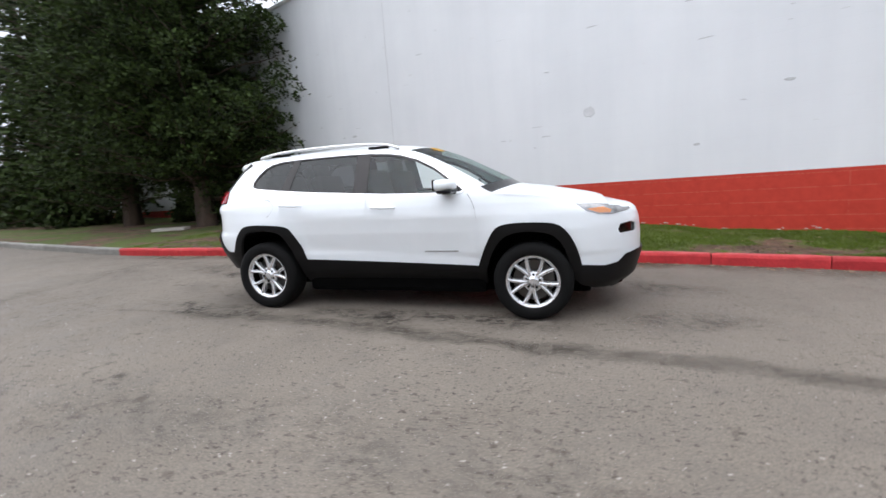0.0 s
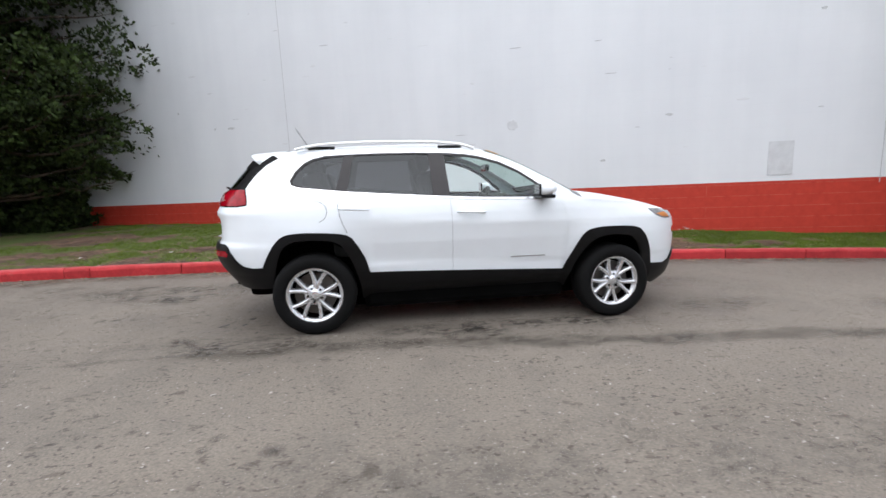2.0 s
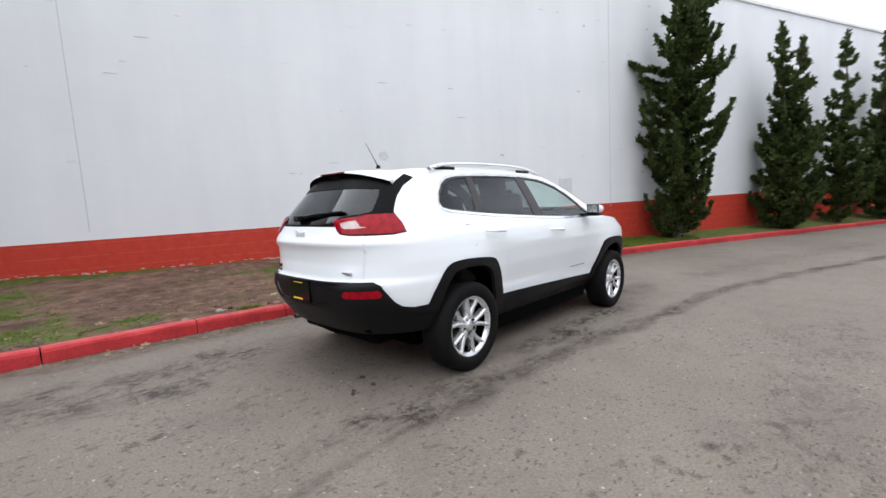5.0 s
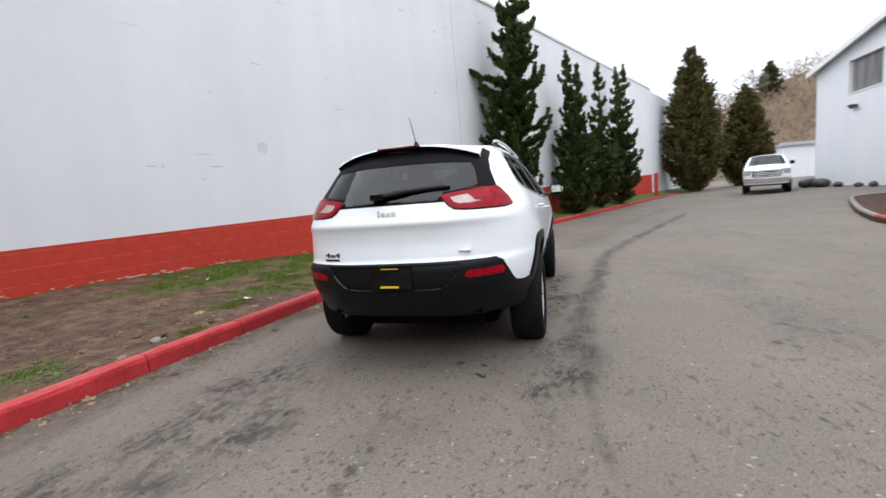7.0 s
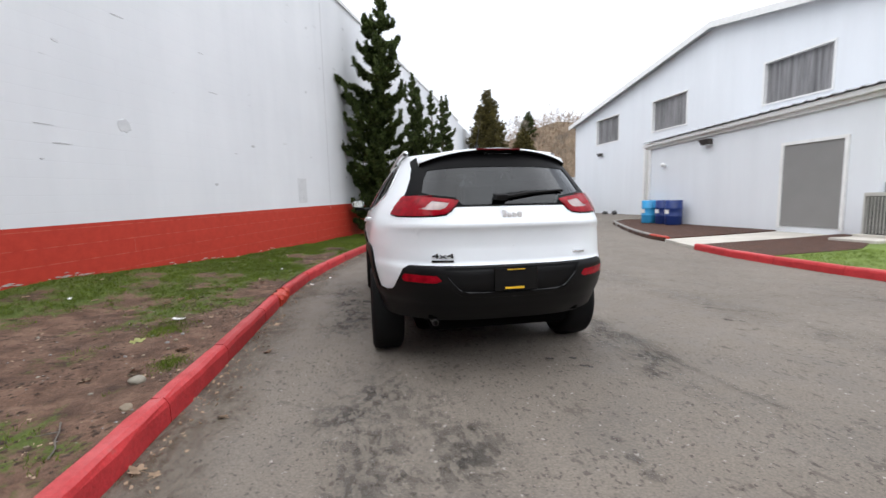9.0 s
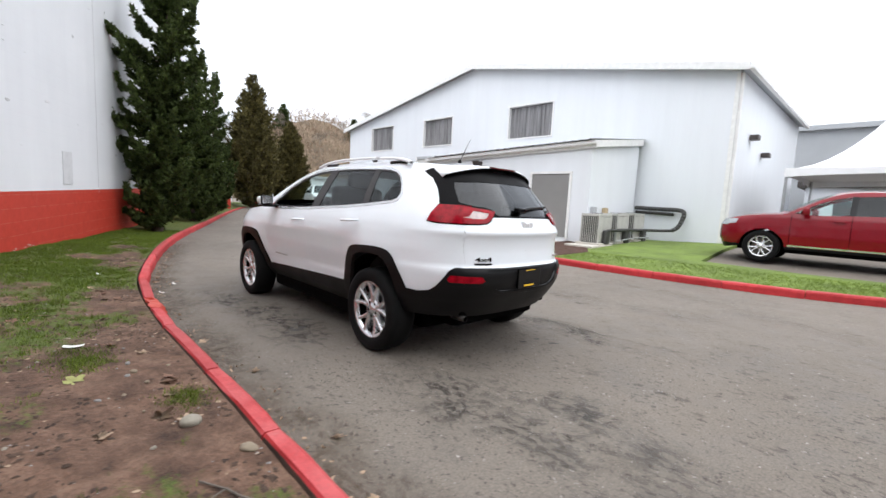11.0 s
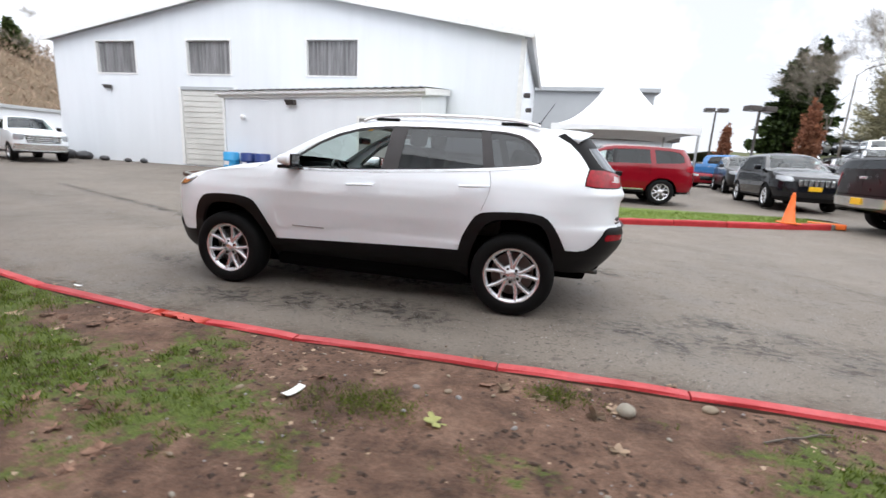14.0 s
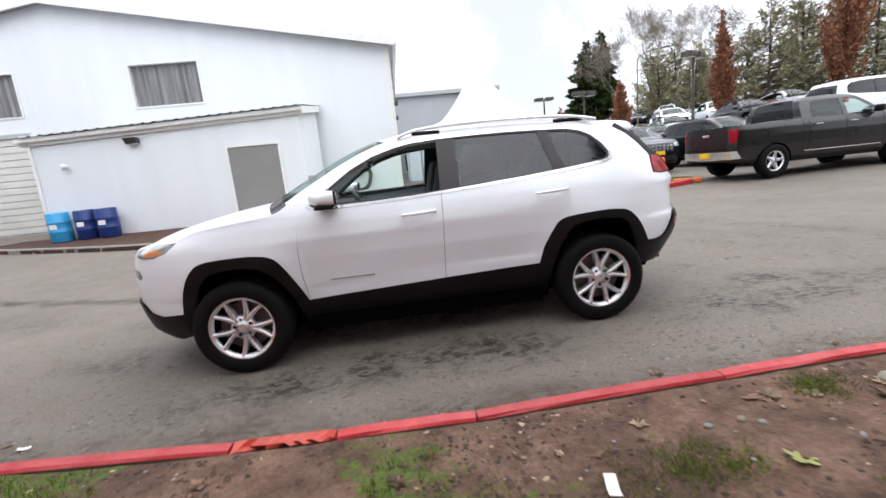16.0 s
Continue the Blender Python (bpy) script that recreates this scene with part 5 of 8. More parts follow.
def conifer(label, x, y, z, h, reach, seed, foliage, clear=0.06, tiers=26, per=8, blades=46, upsweep=0.35, shape=None, ragged=0.25, blade=(0.17, 0.035), trunk=None, name="conifer", clump=0.0, spikes=0.0):
    """A trunk, limbs in whorls and short needle sprays along them."""
    rng = np.random.default_rng(seed)
    t = thing(name, label, "tree", pose(x, y, z))
    segs, cs, ds = trunk_mesh(h, trunk or 0.02 * h, (0, 0), rng), [], []
    for k in range(tiers):
        q = clear + (0.985 - clear) * (k / (tiers - 1)) ** 0.95
        span = reach * (shape(q) if shape else (1 - q) ** 0.75 + 0.03)
        for _ in range(per if q < 0.85 else max(3, per // 2)):
            a = rng.uniform(0, 2 * math.pi)
            ln = span * (1 + rng.normal(0, ragged)) * (1.0 + 0.55 * (rng.random() < spikes))
            if ln < 0.08:
                continue
            base = np.array((0, 0, h * q + rng.normal(0, h * 0.012)))
            out = np.array((math.cos(a), math.sin(a), 0.0))
            m = 7 if blade[0] < 0.4 else 3
            prev, pts = base, []
            for i in range(1, m + 1):
                s = i / m
                pt = base + out * ln * s + np.array((0, 0, ln * (upsweep * s * s - 0.12 * s))) + rng.normal(0, 0.025 * ln, 3)
                segs.append((prev, pt, 0.016 * ln * (1.15 - s) + 0.004, 0.016 * ln * (1.02 - s) + 0.003))
                pts.append((prev, pt))
                prev = pt
            n = max(6, int(blades * ln / max(reach, 0.5) * (0.35 if clump > 0.3 and q > 0.55 else 1.0)))
            s = rng.uniform(0.12, 1.0, n) ** 0.8
            idx = np.minimum((s * m).astype(int), m - 1)
            frac = s * m - idx
            pa, pb = np.array([p[0] for p in pts])[idx], np.array([p[1] for p in pts])[idx]
            c = pa + (pb - pa) * frac[:, None] + rng.normal(0, 0.05 + 0.018 * ln, (n, 3)) * np.array((1, 1, 0.6))
            if clump:
                k = max(2, int(ln / (clump * 0.9)))
                hubs = base + out * (ln * np.linspace(0.18, 1.0, k))[:, None] + rng.normal(0, clump * 0.6, (k, 3)) + np.array((0, 0, 1.0)) * (ln * upsweep * np.linspace(0.18, 1.0, k)[:, None] ** 2 - 0.1)
                way = rng.normal(0, 1, (n, 3))
                way /= np.linalg.norm(way, axis=1, keepdims=True)
                way[:, 2] = np.abs(way[:, 2]) * 0.9 - 0.25
                c = hubs[rng.integers(0, k, n)] + way * clump * rng.uniform(0.75, 1.05, (n, 1))
                cs.append(c)
                ds.append(way * 1.2 + out * 0.3)
                continue
            cs.append(c)
            ds.append((pb - pa) / np.maximum(np.linalg.norm(pb - pa, axis=1, keepdims=True), 1e-6))
    v, f = limb_mesh(segs, 4)
    part_of("trunk", mesh_from("trunk", v, f), BARK, t, "", True)
    c, d = np.concatenate(cs), np.concatenate(ds)
    v, f = sprays(rng, c, d, blade[0], blade[1] * 2)
    far_off = 3 if blade[0] > 0.4 else 2
    v2, f2 = sprays(rng, (c + rng.normal(0, 0.05, c.shape))[::far_off], d[::far_off], blade[0] * 0.8, blade[1] * 2.4)
    part_of("crown", mesh_from("crown", np.concatenate([v, v2]), f + [tuple(i + len(v) for i in q) for q in f2]), foliage, t)
    return t


def bare_tree(label, x, y, z, h, seed, leaves=0, material=None, spread=0.5, name="bare_tree", r=None):
    """A forked tree with bare twigs, and dead leaves if wanted."""
    rng = np.random.default_rng(seed)
    t = thing(name, label, "tree", pose(x, y, z))
    segs, tips = [], []

    def grow(p, d, ln, r, depth):
        n = 3
        for _ in range(n):
            d = d + rng.normal(0, 0.10, 3)
            d /= np.linalg.norm(d)
            q = p + d * ln / n
            segs.append((p, q, r, r * 0.82))
            p, r = q, r * 0.82
            if depth <= 2:
                tips.append((p, d))
        if depth == 0:
            return
        for _ in range(3 if depth > 1 else 4):
            e = d + rng.normal(0, spread, 3)
            e[2] += 0.25
            e /= np.linalg.norm(e)
            grow(p, e, ln * rng.uniform(0.55, 0.8), r * 0.65, depth - 1)

    grow(np.array((0, 0, -0.2)), np.array((0, 0, 1.0)), h * 0.36, r or h * 0.010, 4)
    v, f = limb_mesh(segs, 4)
    part_of("limb", mesh_from("limb", v, f), BARK_GREY, t)
    if leaves:
        c = np.array([p for p, _ in tips])
        d = np.array([q for _, q in tips])
        k = rng.integers(0, len(c), leaves)
        vv, ff = sprays(rng, c[k] + rng.normal(0, 0.18, (leaves, 3)), d[k], 0.16, 0.10)
        part_of("crown", mesh_from("crown", vv, ff), material, t)
    else:
        c = np.array([p for p, _ in tips])
        d = np.array([q for _, q in tips])
        k = rng.integers(0, len(c), 3400)
        vv, ff = sprays(rng, c[k] + rng.normal(0, 0.10 * h / 8, (3400, 3)), d[k], 0.060 * h, 0.0009 * h)
        part_of("twig", mesh_from("twig", vv, ff), TWIG, t)
    return t


def crown_cone(p0=0.8):
    return lambda q: min(1.0, (1 - q) ** p0 * 1.05) * (0.55 + 0.45 * min(1.0, q / 0.15))


def juniper(label, place, stems, seed, profile, tiers, per, trunk, share=1.0):
    """A twisted upright conifer: leaning stems, each with limbs that sweep up at their tips and carry dense plumes of short needles. stems: (lean x, lean y, height, reach)."""
    rng = np.random.default_rng(seed)
    t = thing("conifer", label, "tree", pose(*place))
    segs, cs, ds = [], [], []

    def plume(a, b, n, r0, r1):
        n = max(3, int(n * share))
        k = rng.uniform(0, 1, (n, 1))
        w = rng.normal(0, 1, (n, 3))
        w /= np.linalg.norm(w, axis=1, keepdims=True)
        w[:, 2] = w[:, 2] * 0.75 + 0.12
        cs.append(a + (b - a) * k + w * (r0 + (r1 - r0) * k) * rng.uniform(0.25, 1.0, (n, 1)))
        ds.append(w * 0.8 + (b - a) / max(np.linalg.norm(b - a), 1e-6) * 0.8 + np.array((0, 0, 0.25)))

    for dx, dy, h, reach in stems:
        def axis(q):
            return np.array((dx * q ** 1.3, dy * q ** 1.3, h * q - 0.1))

        line = [axis(k / 10) + np.append(rng.normal(0, 0.03, 2), 0) for k in range(11)]
        for k, (a, b) in enumerate(zip(line, line[1:])):
            segs.append((a, b, trunk * (1.1 - k / 10), trunk * (1.0 - k / 10)))
        for k in range(tiers):
            q = 0.035 + 0.93 * (k / (tiers - 1)) ** 0.92
            for j in range(per if q < 0.48 else max(2, per - 2)):
                a = 2.4 * k + 2 * math.pi * j / per + rng.normal(0, 0.4)
                ln = reach * profile(q) * rng.choice((0.6, 0.75, 0.9, 1.0, 1.22))
                out = np.array((math.cos(a), math.sin(a), 0.0))
                base = axis(q + rng.normal(0, 0.008))
                lift = rng.uniform(0.25, 0.7)
                m = 6
                pts = [base + out * ln * (i / m) ** 0.9 + np.array((0, 0, ln * (lift * (i / m) ** 2.4 - 0.06 * i / m))) + rng.normal(0, 0.02 * ln, 3) for i in range(m + 1)]
                pts.append(pts[-1] + out * ln * 0.05 + np.array((0, 0, 0.06 + 0.16 * ln)))
                for i, (p, e) in enumerate(zip(pts, pts[1:])):
                    f = i / (len(pts) - 2)
                    segs.append((p, e, 0.013 * ln * (1.15 - f) + 0.004, 0.013 * ln * (1.0 - f) + 0.003))
                    fat = (0.085 + 0.05 * min(ln, 1.2)) * (1.0 - 0.72 * f ** 2.2)
                    plume(p, e, int(np.linalg.norm(e - p) * 300) + 5, fat, fat * 0.9)
                    for _ in range(2 if 1 <= i < 5 and ln > 0.35 else 0):
                        side = np.array((-out[1], out[0], 0)) * rng.choice((-1, 1))
                        d = out * 0.5 + side * rng.uniform(0.5, 1.0) + np.array((0, 0, rng.uniform(0.05, 0.6)))
                        d *= ln * rng.uniform(0.12, 0.30) * (1.1 - 0.5 * f)
                        segs.append((e, e + d, 0.006, 0.003))
                        plume(e, e + d, int(np.linalg.norm(d) * 300) + 8, 0.10, 0.05)
        top = axis(1.0)
        plume(top - np.array((0, 0, 0.6)), top + np.array((0, 0, 0.25)), 260, 0.12, 0.03)
        plume(axis(0.06), axis(0.5), int(520 * h * reach), 0.30 * reach, 0.16 * reach)
    v, f = limb_mesh(segs)
    part_of("trunk", mesh_from("trunk", v, f), BARK, t, "", True)
    v, f = sprays(rng, np.concatenate(cs), np.concatenate(ds), 0.09 / share ** 0.5, 0.037 / share ** 0.5)
    part_of("crown", mesh_from("crown", v, f), NEEDLE, t)
    return t


# trees along the white wall
juniper("tall ragged green conifer against the white wall", by_wall(8.0, 0.78, 0.2), [(-0.1, -0.35, 7.3, 1.30)], 11,
        lambda q: along([(0, 0.50), (0.10, 0.66), (0.30, 0.76), (0.42, 0.66), (0.50, 0.55), (0.55, 1.05), (0.61, 1.12), (0.66, 0.58), (0.75, 0.42), (0.9, 0.26), (1, 0.05)], q), 28, 6, 0.13)
for s, off, stems, seed in ((12.9, 0.85, ((-0.75, 0.15, 5.9, 0.80), (0.55, -0.25, 5.7, 0.78)), 21), (16.3, 0.8, ((-0.1, 0.0, 6.2, 0.72),), 22), (19.4, 0.85, ((-0.5, 0.2, 6.5, 0.80), (0.75, -0.3, 6.9, 0.85)), 23)):
    juniper("slender forked green conifer against the white wall" if len(stems) > 1 else "slender ragged green conifer against the white wall", by_wall(s, off, 0.25), stems, seed,
            lambda q: along([(0, 0.75), (0.15, 1.0), (0.4, 0.95), (0.6, 0.62), (0.8, 0.42), (1, 0.08)], q), 17, 5, 0.08, 0.55)
# dense dark trees behind the car
for s, off, h, reach, seed in ((-11.5, 2.1, 13.0, 2.95, 31), (-16.6, 2.6, 14.0, 2.8, 32), (-22.5, 2.4, 14.5, 3.0, 33), (-27.5, 3.0, 14.0, 3.0, 34)):
    p = by_wall(s, off, 0.22)
    conifer("dense dark green evergreen on the verge", *p, h, reach, seed, NEEDLE_DARK, 0.09, 27, 13 if s > -13 else 8, 500 if s > -13 else (250 if s > -20 else 55), 0.25, lambda q: along([(0, 0.74), (0.1, 0.92), (0.2, 1.02), (0.3, 1.0), (0.5, 0.98), (0.75, 0.7), (1, 0.1)], q), 0.09, (0.095, 0.030) if s > -20 else (0.22, 0.065), 0.3, "evergreen", 0.42)
for s, off, h, r in ((-11.2, 0.6, 0.8, 0.6), (-12.2, 0.8, 1.0, 0.7), (-16, 0.7, 0.8, 0.7)):
    p = by_wall(s, off, 0.3)
    conifer("low dark shrub beside the wall", *p, h, r, int(s * -10), NEEDLE_DARK, 0.05, 9, 8, 120, 0.3, lambda q: 1.0 - 0.5 * q, 0.25, (0.09, 0.035), 0.03, "shrub", 0.16)
for s, off, h, r in ((-21, 3.2, 2.6, 2.0), (-25, 3.6, 3.0, 2.4), (-30, 4.0, 3.2, 2.6), (-36, 4.5, 3.6, 3.0)):
    p = by_wall(s, off, 0.1)
    conifer("tall dark shrub under the evergreens", *p, h, r, int(s * -10), NEEDLE_DARK, 0.02, 10, 8, 50, 0.3, lambda q: 1.0 - 0.6 * q * q, 0.2, (0.2, 0.07), 0.06, "shrub", 0.3)
# columnar evergreens at the bend of the drive
for x, y, h, r, seed in ((33.0, -10.4, 10.8, 2.4, 41), (36.2, -15.0, 8.0, 2.0, 42)):
    conifer("olive-green columnar evergreen at the bend", x, y, 0.1, h, r, seed, NEEDLE_OLIVE, 0.02, 46, 11, 105, 0.8, crown_cone(0.68), 0.10, (0.22, 0.038), 0.2, "evergreen")

# wooded slope beyond the drive
def slope_height(x, y):
    d = math.hypot((x - 95) / 34, (y + 48) / 46)
    return 21.0 * max(0.0, 1 - d) ** 0.8 - 0.7 + 0.5 * noise.noise((x * 0.1, y * 0.1, 0))


sheet("hillside", list(np.arange(58, 134, 4.0)), list(np.arange(-98, 4, 4.0)), slope_height, plain("brown_hillside", (0.15, 0.11, 0.07), 0.95, vary=0.35, scale=0.2, fine=2.0, bump=0.4), "brown winter hillside beyond the drive")
rng = np.random.default_rng(5)
cs = []
while len(cs) < 15000:
    x, y = rng.uniform(60, 100), rng.uniform(-90, -5)
    if slope_height(x, y) > -0.4:
        cs.append((x, y, slope_height(x, y) + abs(rng.normal(0, 1.5))))
v, f = sprays(rng, np.array(cs), np.tile((0, 0, 1.0), (len(cs), 1)), 1.1, 0.10)
tagged(part_of("hillside_scrub", mesh_from("scrub", v, f), SCRUB, None, "leafless brown scrub over the hillside"), kind="stuff", category="scrub")
for k in range(4):
    x, y = 74 + rng.uniform(0, 16), -24 - 15 * k + rng.uniform(-3, 3)
    conifer("distant conifer on the hillside", x, y, slope_height(x, y) - 1.0, rng.uniform(4.5, 7), 1.9, 60 + k, NEEDLE, 0.06, 18, 9, 50, 0.1, None, 0.25, (0.6, 0.10), 0.2, "conifer")
for k in range(9):
    x, y = 70 + rng.uniform(0, 20), -14 - 7.5 * k + rng.uniform(-3, 3)
    bare_tree("distant leafless tree on the hillside", x, y, slope_height(x, y) - 0.5, rng.uniform(5, 9), 160 + k)
# grassy bank behind the car park
def bank_height(x, y):
    return 0.5 + 3.1 * eased((math.hypot(x, y) - 38.0) / 12.0) + 0.25 * noise.noise((x * 0.2, y * 0.2, 1.0)) - 2.2 * (math.hypot(x, y) < 37)


sheet("bank", list(np.arange(-90, -15, 2.5)), list(np.arange(-95, 6, 2.5)), bank_height, EARTH, "rough grassy bank behind the car park")
# woods beyond the car park
fir = lambda q: (1 - q) ** 0.75 * (0.82 + 0.18 * math.sin(q * 46))
for k, (x, y, h, r) in enumerate(((-37.6, -78, 20.6, 6.4), (-41.0, -79, 22.2, 5.0))):
    conifer("tall dark fir beyond the car park", x, y, 0.5, h, r, 80 + k, NEEDLE_DARK, 0.03, 34, 10, 120, 0.05, fir, 0.18, (0.75, 0.16), 0.3)
for k, (x, y, h, r) in enumerate(((-39.0, -38.8, 11.6, 3.9), (-43.7, -39.9, 12.6, 3.8), (-41.0, -44.0, 10.0, 3.4), (-44.5, -36.5, 13.0, 3.8), (-43.0, -32.0, 12.2, 3.8), (-45, -27, 13, 3.8), (-46, -21, 13, 3.8), (-48, -15, 13, 3.8), (-48, -9, 12, 3.6),
                                  (-33.1, -48.4, 9.2, 3.0), (-36.8, -50.7, 10.6, 3.2), (-34.2, -43.2, 8.6, 2.4), (-38, -58, 12, 3.4), (-45, -54, 13, 4.0), (-50, -47, 15, 4.2), (-53, -38, 17, 4.4), (-54, -28, 17, 4.4), (-56, -17, 17, 4.4))):
    conifer("olive-green evergreen on the bank beyond the car park", x, y, bank_height(x, y) - 0.4, h, r, 180 + k, HAZY_WOODS, 0.02, 26, 7, 48, 0.45, lambda q: (1 - q) ** 0.72 * (0.55 + 0.45 * min(1.0, q / 0.2)), 0.20, (0.45, 0.038), 0.22)
for k, (x, y, h) in enumerate(((-37, -57, 17), (-42, -54, 17), (-49, -46, 19), (-58, -33, 22), (-57, -21, 22), (-45, -63, 18), (-52, -15, 20), (-61, -43, 22), (-40, -47, 15), (-44, -41, 17), (-48, -33, 19), (-49, -24, 19), (-31, -55, 13), (-29, -50, 12), (-36, -46, 14), (-47, -10, 18))):
    bare_tree("tall leafless tree beyond the car park", x, y, bank_height(x, y) - 0.2, h, 100 + k)
for k, (x, y, h, r) in enumerate(((-21.1, -22.7, 6.8, 0.50), (-24.6, -18.2, 9.4, 0.85), (-16.1, -26.0, 4.8, 0.42), (-27, -9.5, 9.0, 0.9), (-12.3, -27.6, 4.2, 0.28))):
    conifer("columnar tree with dead brown leaves in the car park", x, y, rise(x, y) - 0.05, h, r, 120 + k, LEAF_BROWN, 0.12, 26, 8, 60, 2.2, lambda q: (0.7 + 0.3 * min(1.0, q / 0.2)) * (1.0 - 1.3 * max(0, q - 0.3)), 0.35, (0.16, 0.036), 0.12, "columnar_tree")


# ---------------------------------------------------------------- the white car in the middle of the drive
def side_extra(x, z):
    """Flared haunches over the wheels and a pressed line along the doors."""
    out = 0.0
    for cx in (1.3525, -1.3525):
        r = np.hypot(x - cx, z - 0.36)
        out = out + 0.012 * np.exp(-((r - 0.50) / 0.11) ** 2) * np.clip((z - 0.42) / 0.2, 0, 1)
    ends = np.clip((np.abs(x) - 1.62) / 0.14, 0, 1)
    out = out + ends * np.maximum(0.0, 0.868 - np.interp(z, (0.20, 0.33, 0.45, 0.60), (0.73, 0.785, 0.832, 0.880))) * np.clip((z - 0.22) / 0.2, 0, 1)
    line = 0.962 - 0.042 * x
    below = np.maximum(0.0, line - z)
    inset = 0.052 * np.minimum(1.0, below / 0.34) ** 0.85 - 0.02 * np.clip((below - 0.36) / 0.10, 0, 1)
    window = np.clip((1.15 - x) / 0.3, 0, 1) * np.clip((x + 1.25) / 0.4, 0, 1)
    out = out - window * (inset + 0.55 * np.clip(0.42 - z, 0.0, 0.22))
    return out


def main_car():
    car = thing("car", "white compact SUV, black cladding, front window open, on the drive", "car")
    sh = Shell(
        width=[(0.20, 0.73), (0.33, 0.785), (0.45, 0.832), (0.60, 0.880), (0.80, 0.902), (0.95, 0.902), (1.05, 0.888), (1.12, 0.870), (1.17, 0.849), (1.30, 0.782), (1.45, 0.696), (1.56, 0.626), (1.62, 0.572), (1.70, 0.489)],
        tail=[(0.20, -1.90), (0.33, -1.97), (0.42, -2.06), (0.52, -2.155), (0.62, -2.225), (0.69, -2.256), (0.78, -2.262), (0.815, -2.25), (0.83, -2.224), (0.95, -2.212), (1.04, -2.222), (1.065, -2.246), (1.085, -2.246), (1.14, -2.215), (1.22, -2.185), (1.30, -2.125), (1.46, -1.985), (1.58, -1.88), (1.70, -1.75)],
        nose=[(0.15, 2.02), (0.23, 2.12), (0.34, 2.25), (0.48, 2.29), (0.55, 2.305), (0.7, 2.305), (0.84, 2.29), (0.92, 2.265), (0.97, 2.21), (1.05, 2.0), (1.2, 1.7), (1.7, 1.5)],
        tail_from=-1.15, nose_from=1.15, tail_round=3.05, nose_round=2.75, extra=side_extra)
    S = sh.side
    # upper edge of the side, tail to nose
    up = [(-1.62, 1.578), (-1.3, 1.602), (-0.9, 1.620), (-0.5, 1.627), (-0.2, 1.618), (0.05, 1.590), (0.28, 1.527), (0.5, 1.432), (0.72, 1.312), (0.9, 1.205), (0.99, 1.150), (1.1, 1.128), (1.3, 1.108), (1.55, 1.076), (1.8, 1.034), (1.97, 0.998)]
    up = [tuple(q) for q in smooth_line(up, 0.04)]
    rear_edge = [sh.back(y, 1.574) for y in (0.0, 0.12, 0.25, 0.36, 0.44, 0.5)]
    up_uz = rear_edge + [S(*q) for q in up] + [sh.front(y, z) for y, z in ((0.68, 0.975), (0.58, 0.962), (0.45, 0.955), (0.3, 0.952), (0.15, 0.95), (0.0, 0.95))]
    arch_f = [(1.676, 0.40), (1.668, 0.48), (1.635, 0.60), (1.585, 0.70), (1.50, 0.772), (1.35, 0.797), (1.20, 0.786), (1.10, 0.735), (1.03, 0.65), (0.975, 0.54), (0.94, 0.43), (0.93, 0.36)]
    arch_r = [(-0.965, 0.34), (-0.975, 0.46), (-1.01, 0.60), (-1.07, 0.74), (-1.14, 0.825), (-1.25, 0.853), (-1.42, 0.858), (-1.54, 0.832), (-1.61, 0.75), (-1.655, 0.62), (-1.68, 0.50), (-1.685, 0.465)]
    arch_f, arch_r = [tuple(q) for q in smooth_line(arch_f, 0.04)], [tuple(q) for q in smooth_line(arch_r, 0.04)]
    bottom = [sh.front(y, 0.245) for y in (0.0, 0.3, 0.5)] + [S(2.02, 0.255), S(1.86, 0.27), S(1.76, 0.31), S(1.70, 0.36)] + [S(*q) for q in arch_f] + [(0.93, 0.31), (0.85, 0.295), (0.5, 0.29), (-0.5, 0.29), (-0.88, 0.295), (-0.965, 0.31)] \
        + [S(*q) for q in arch_r] + [S(-1.74, 0.455), S(-1.9, 0.45), S(-2.03, 0.45)] + [sh.back(y, 0.44) for y in (0.55, 0.35, 0.15, 0.0)]
    outline = up_uz + bottom
    # windows
    top_line = [(0.765, 1.172), (0.67, 1.243), (0.56, 1.325), (0.47, 1.388), (0.30, 1.472), (0.12, 1.525), (0.0, 1.545), (-0.2, 1.560), (-0.5, 1.566), (-0.8, 1.564), (-1.05, 1.556), (-1.22, 1.546), (-1.32, 1.525), (-1.40, 1.485), (-1.47, 1.415), (-1.51, 1.345), (-1.50, 1.305)]
    low_line = [(-1.44, 1.285), (-1.1, 1.248), (-0.8, 1.222), (-0.3, 1.188), (0.0, 1.170), (0.3, 1.160), (0.6, 1.155), (0.74, 1.158)]
    house = [S(*q) for q in top_line + low_line]
    tl, ll = np.array(top_line)[::-1], np.array(low_line)

    def pane(x0t, x1t, x0b, x1b, inset=0.010):
        """The part of the windows between two slanted posts, x falling towards the tail."""
        xs_t = np.linspace(x1t, x0t, 14)
        xs_b = np.linspace(x0b, x1b, 14)
        t = [(x, np.interp(x, tl[:, 0], tl[:, 1]) - inset) for x in xs_t]
        b = [(x, np.interp(x, ll[:, 0], ll[:, 1]) + inset) for x in xs_b]
        return [S(*q) for q in t + b]

    front_pane = [S(*q) for q in [(0.735, 1.176), (0.66, 1.230), (0.555, 1.310), (0.465, 1.372), (0.295, 1.456), (0.12, 1.508), (0.0, 1.528), (-0.195, 1.543), (-0.185, 1.35), (-0.175, 1.192), (0.0, 1.182), (0.3, 1.172), (0.6, 1.167), (0.70, 1.168)]]
    rear_pane = pane(-0.335, -0.985, -0.32, -1.045)
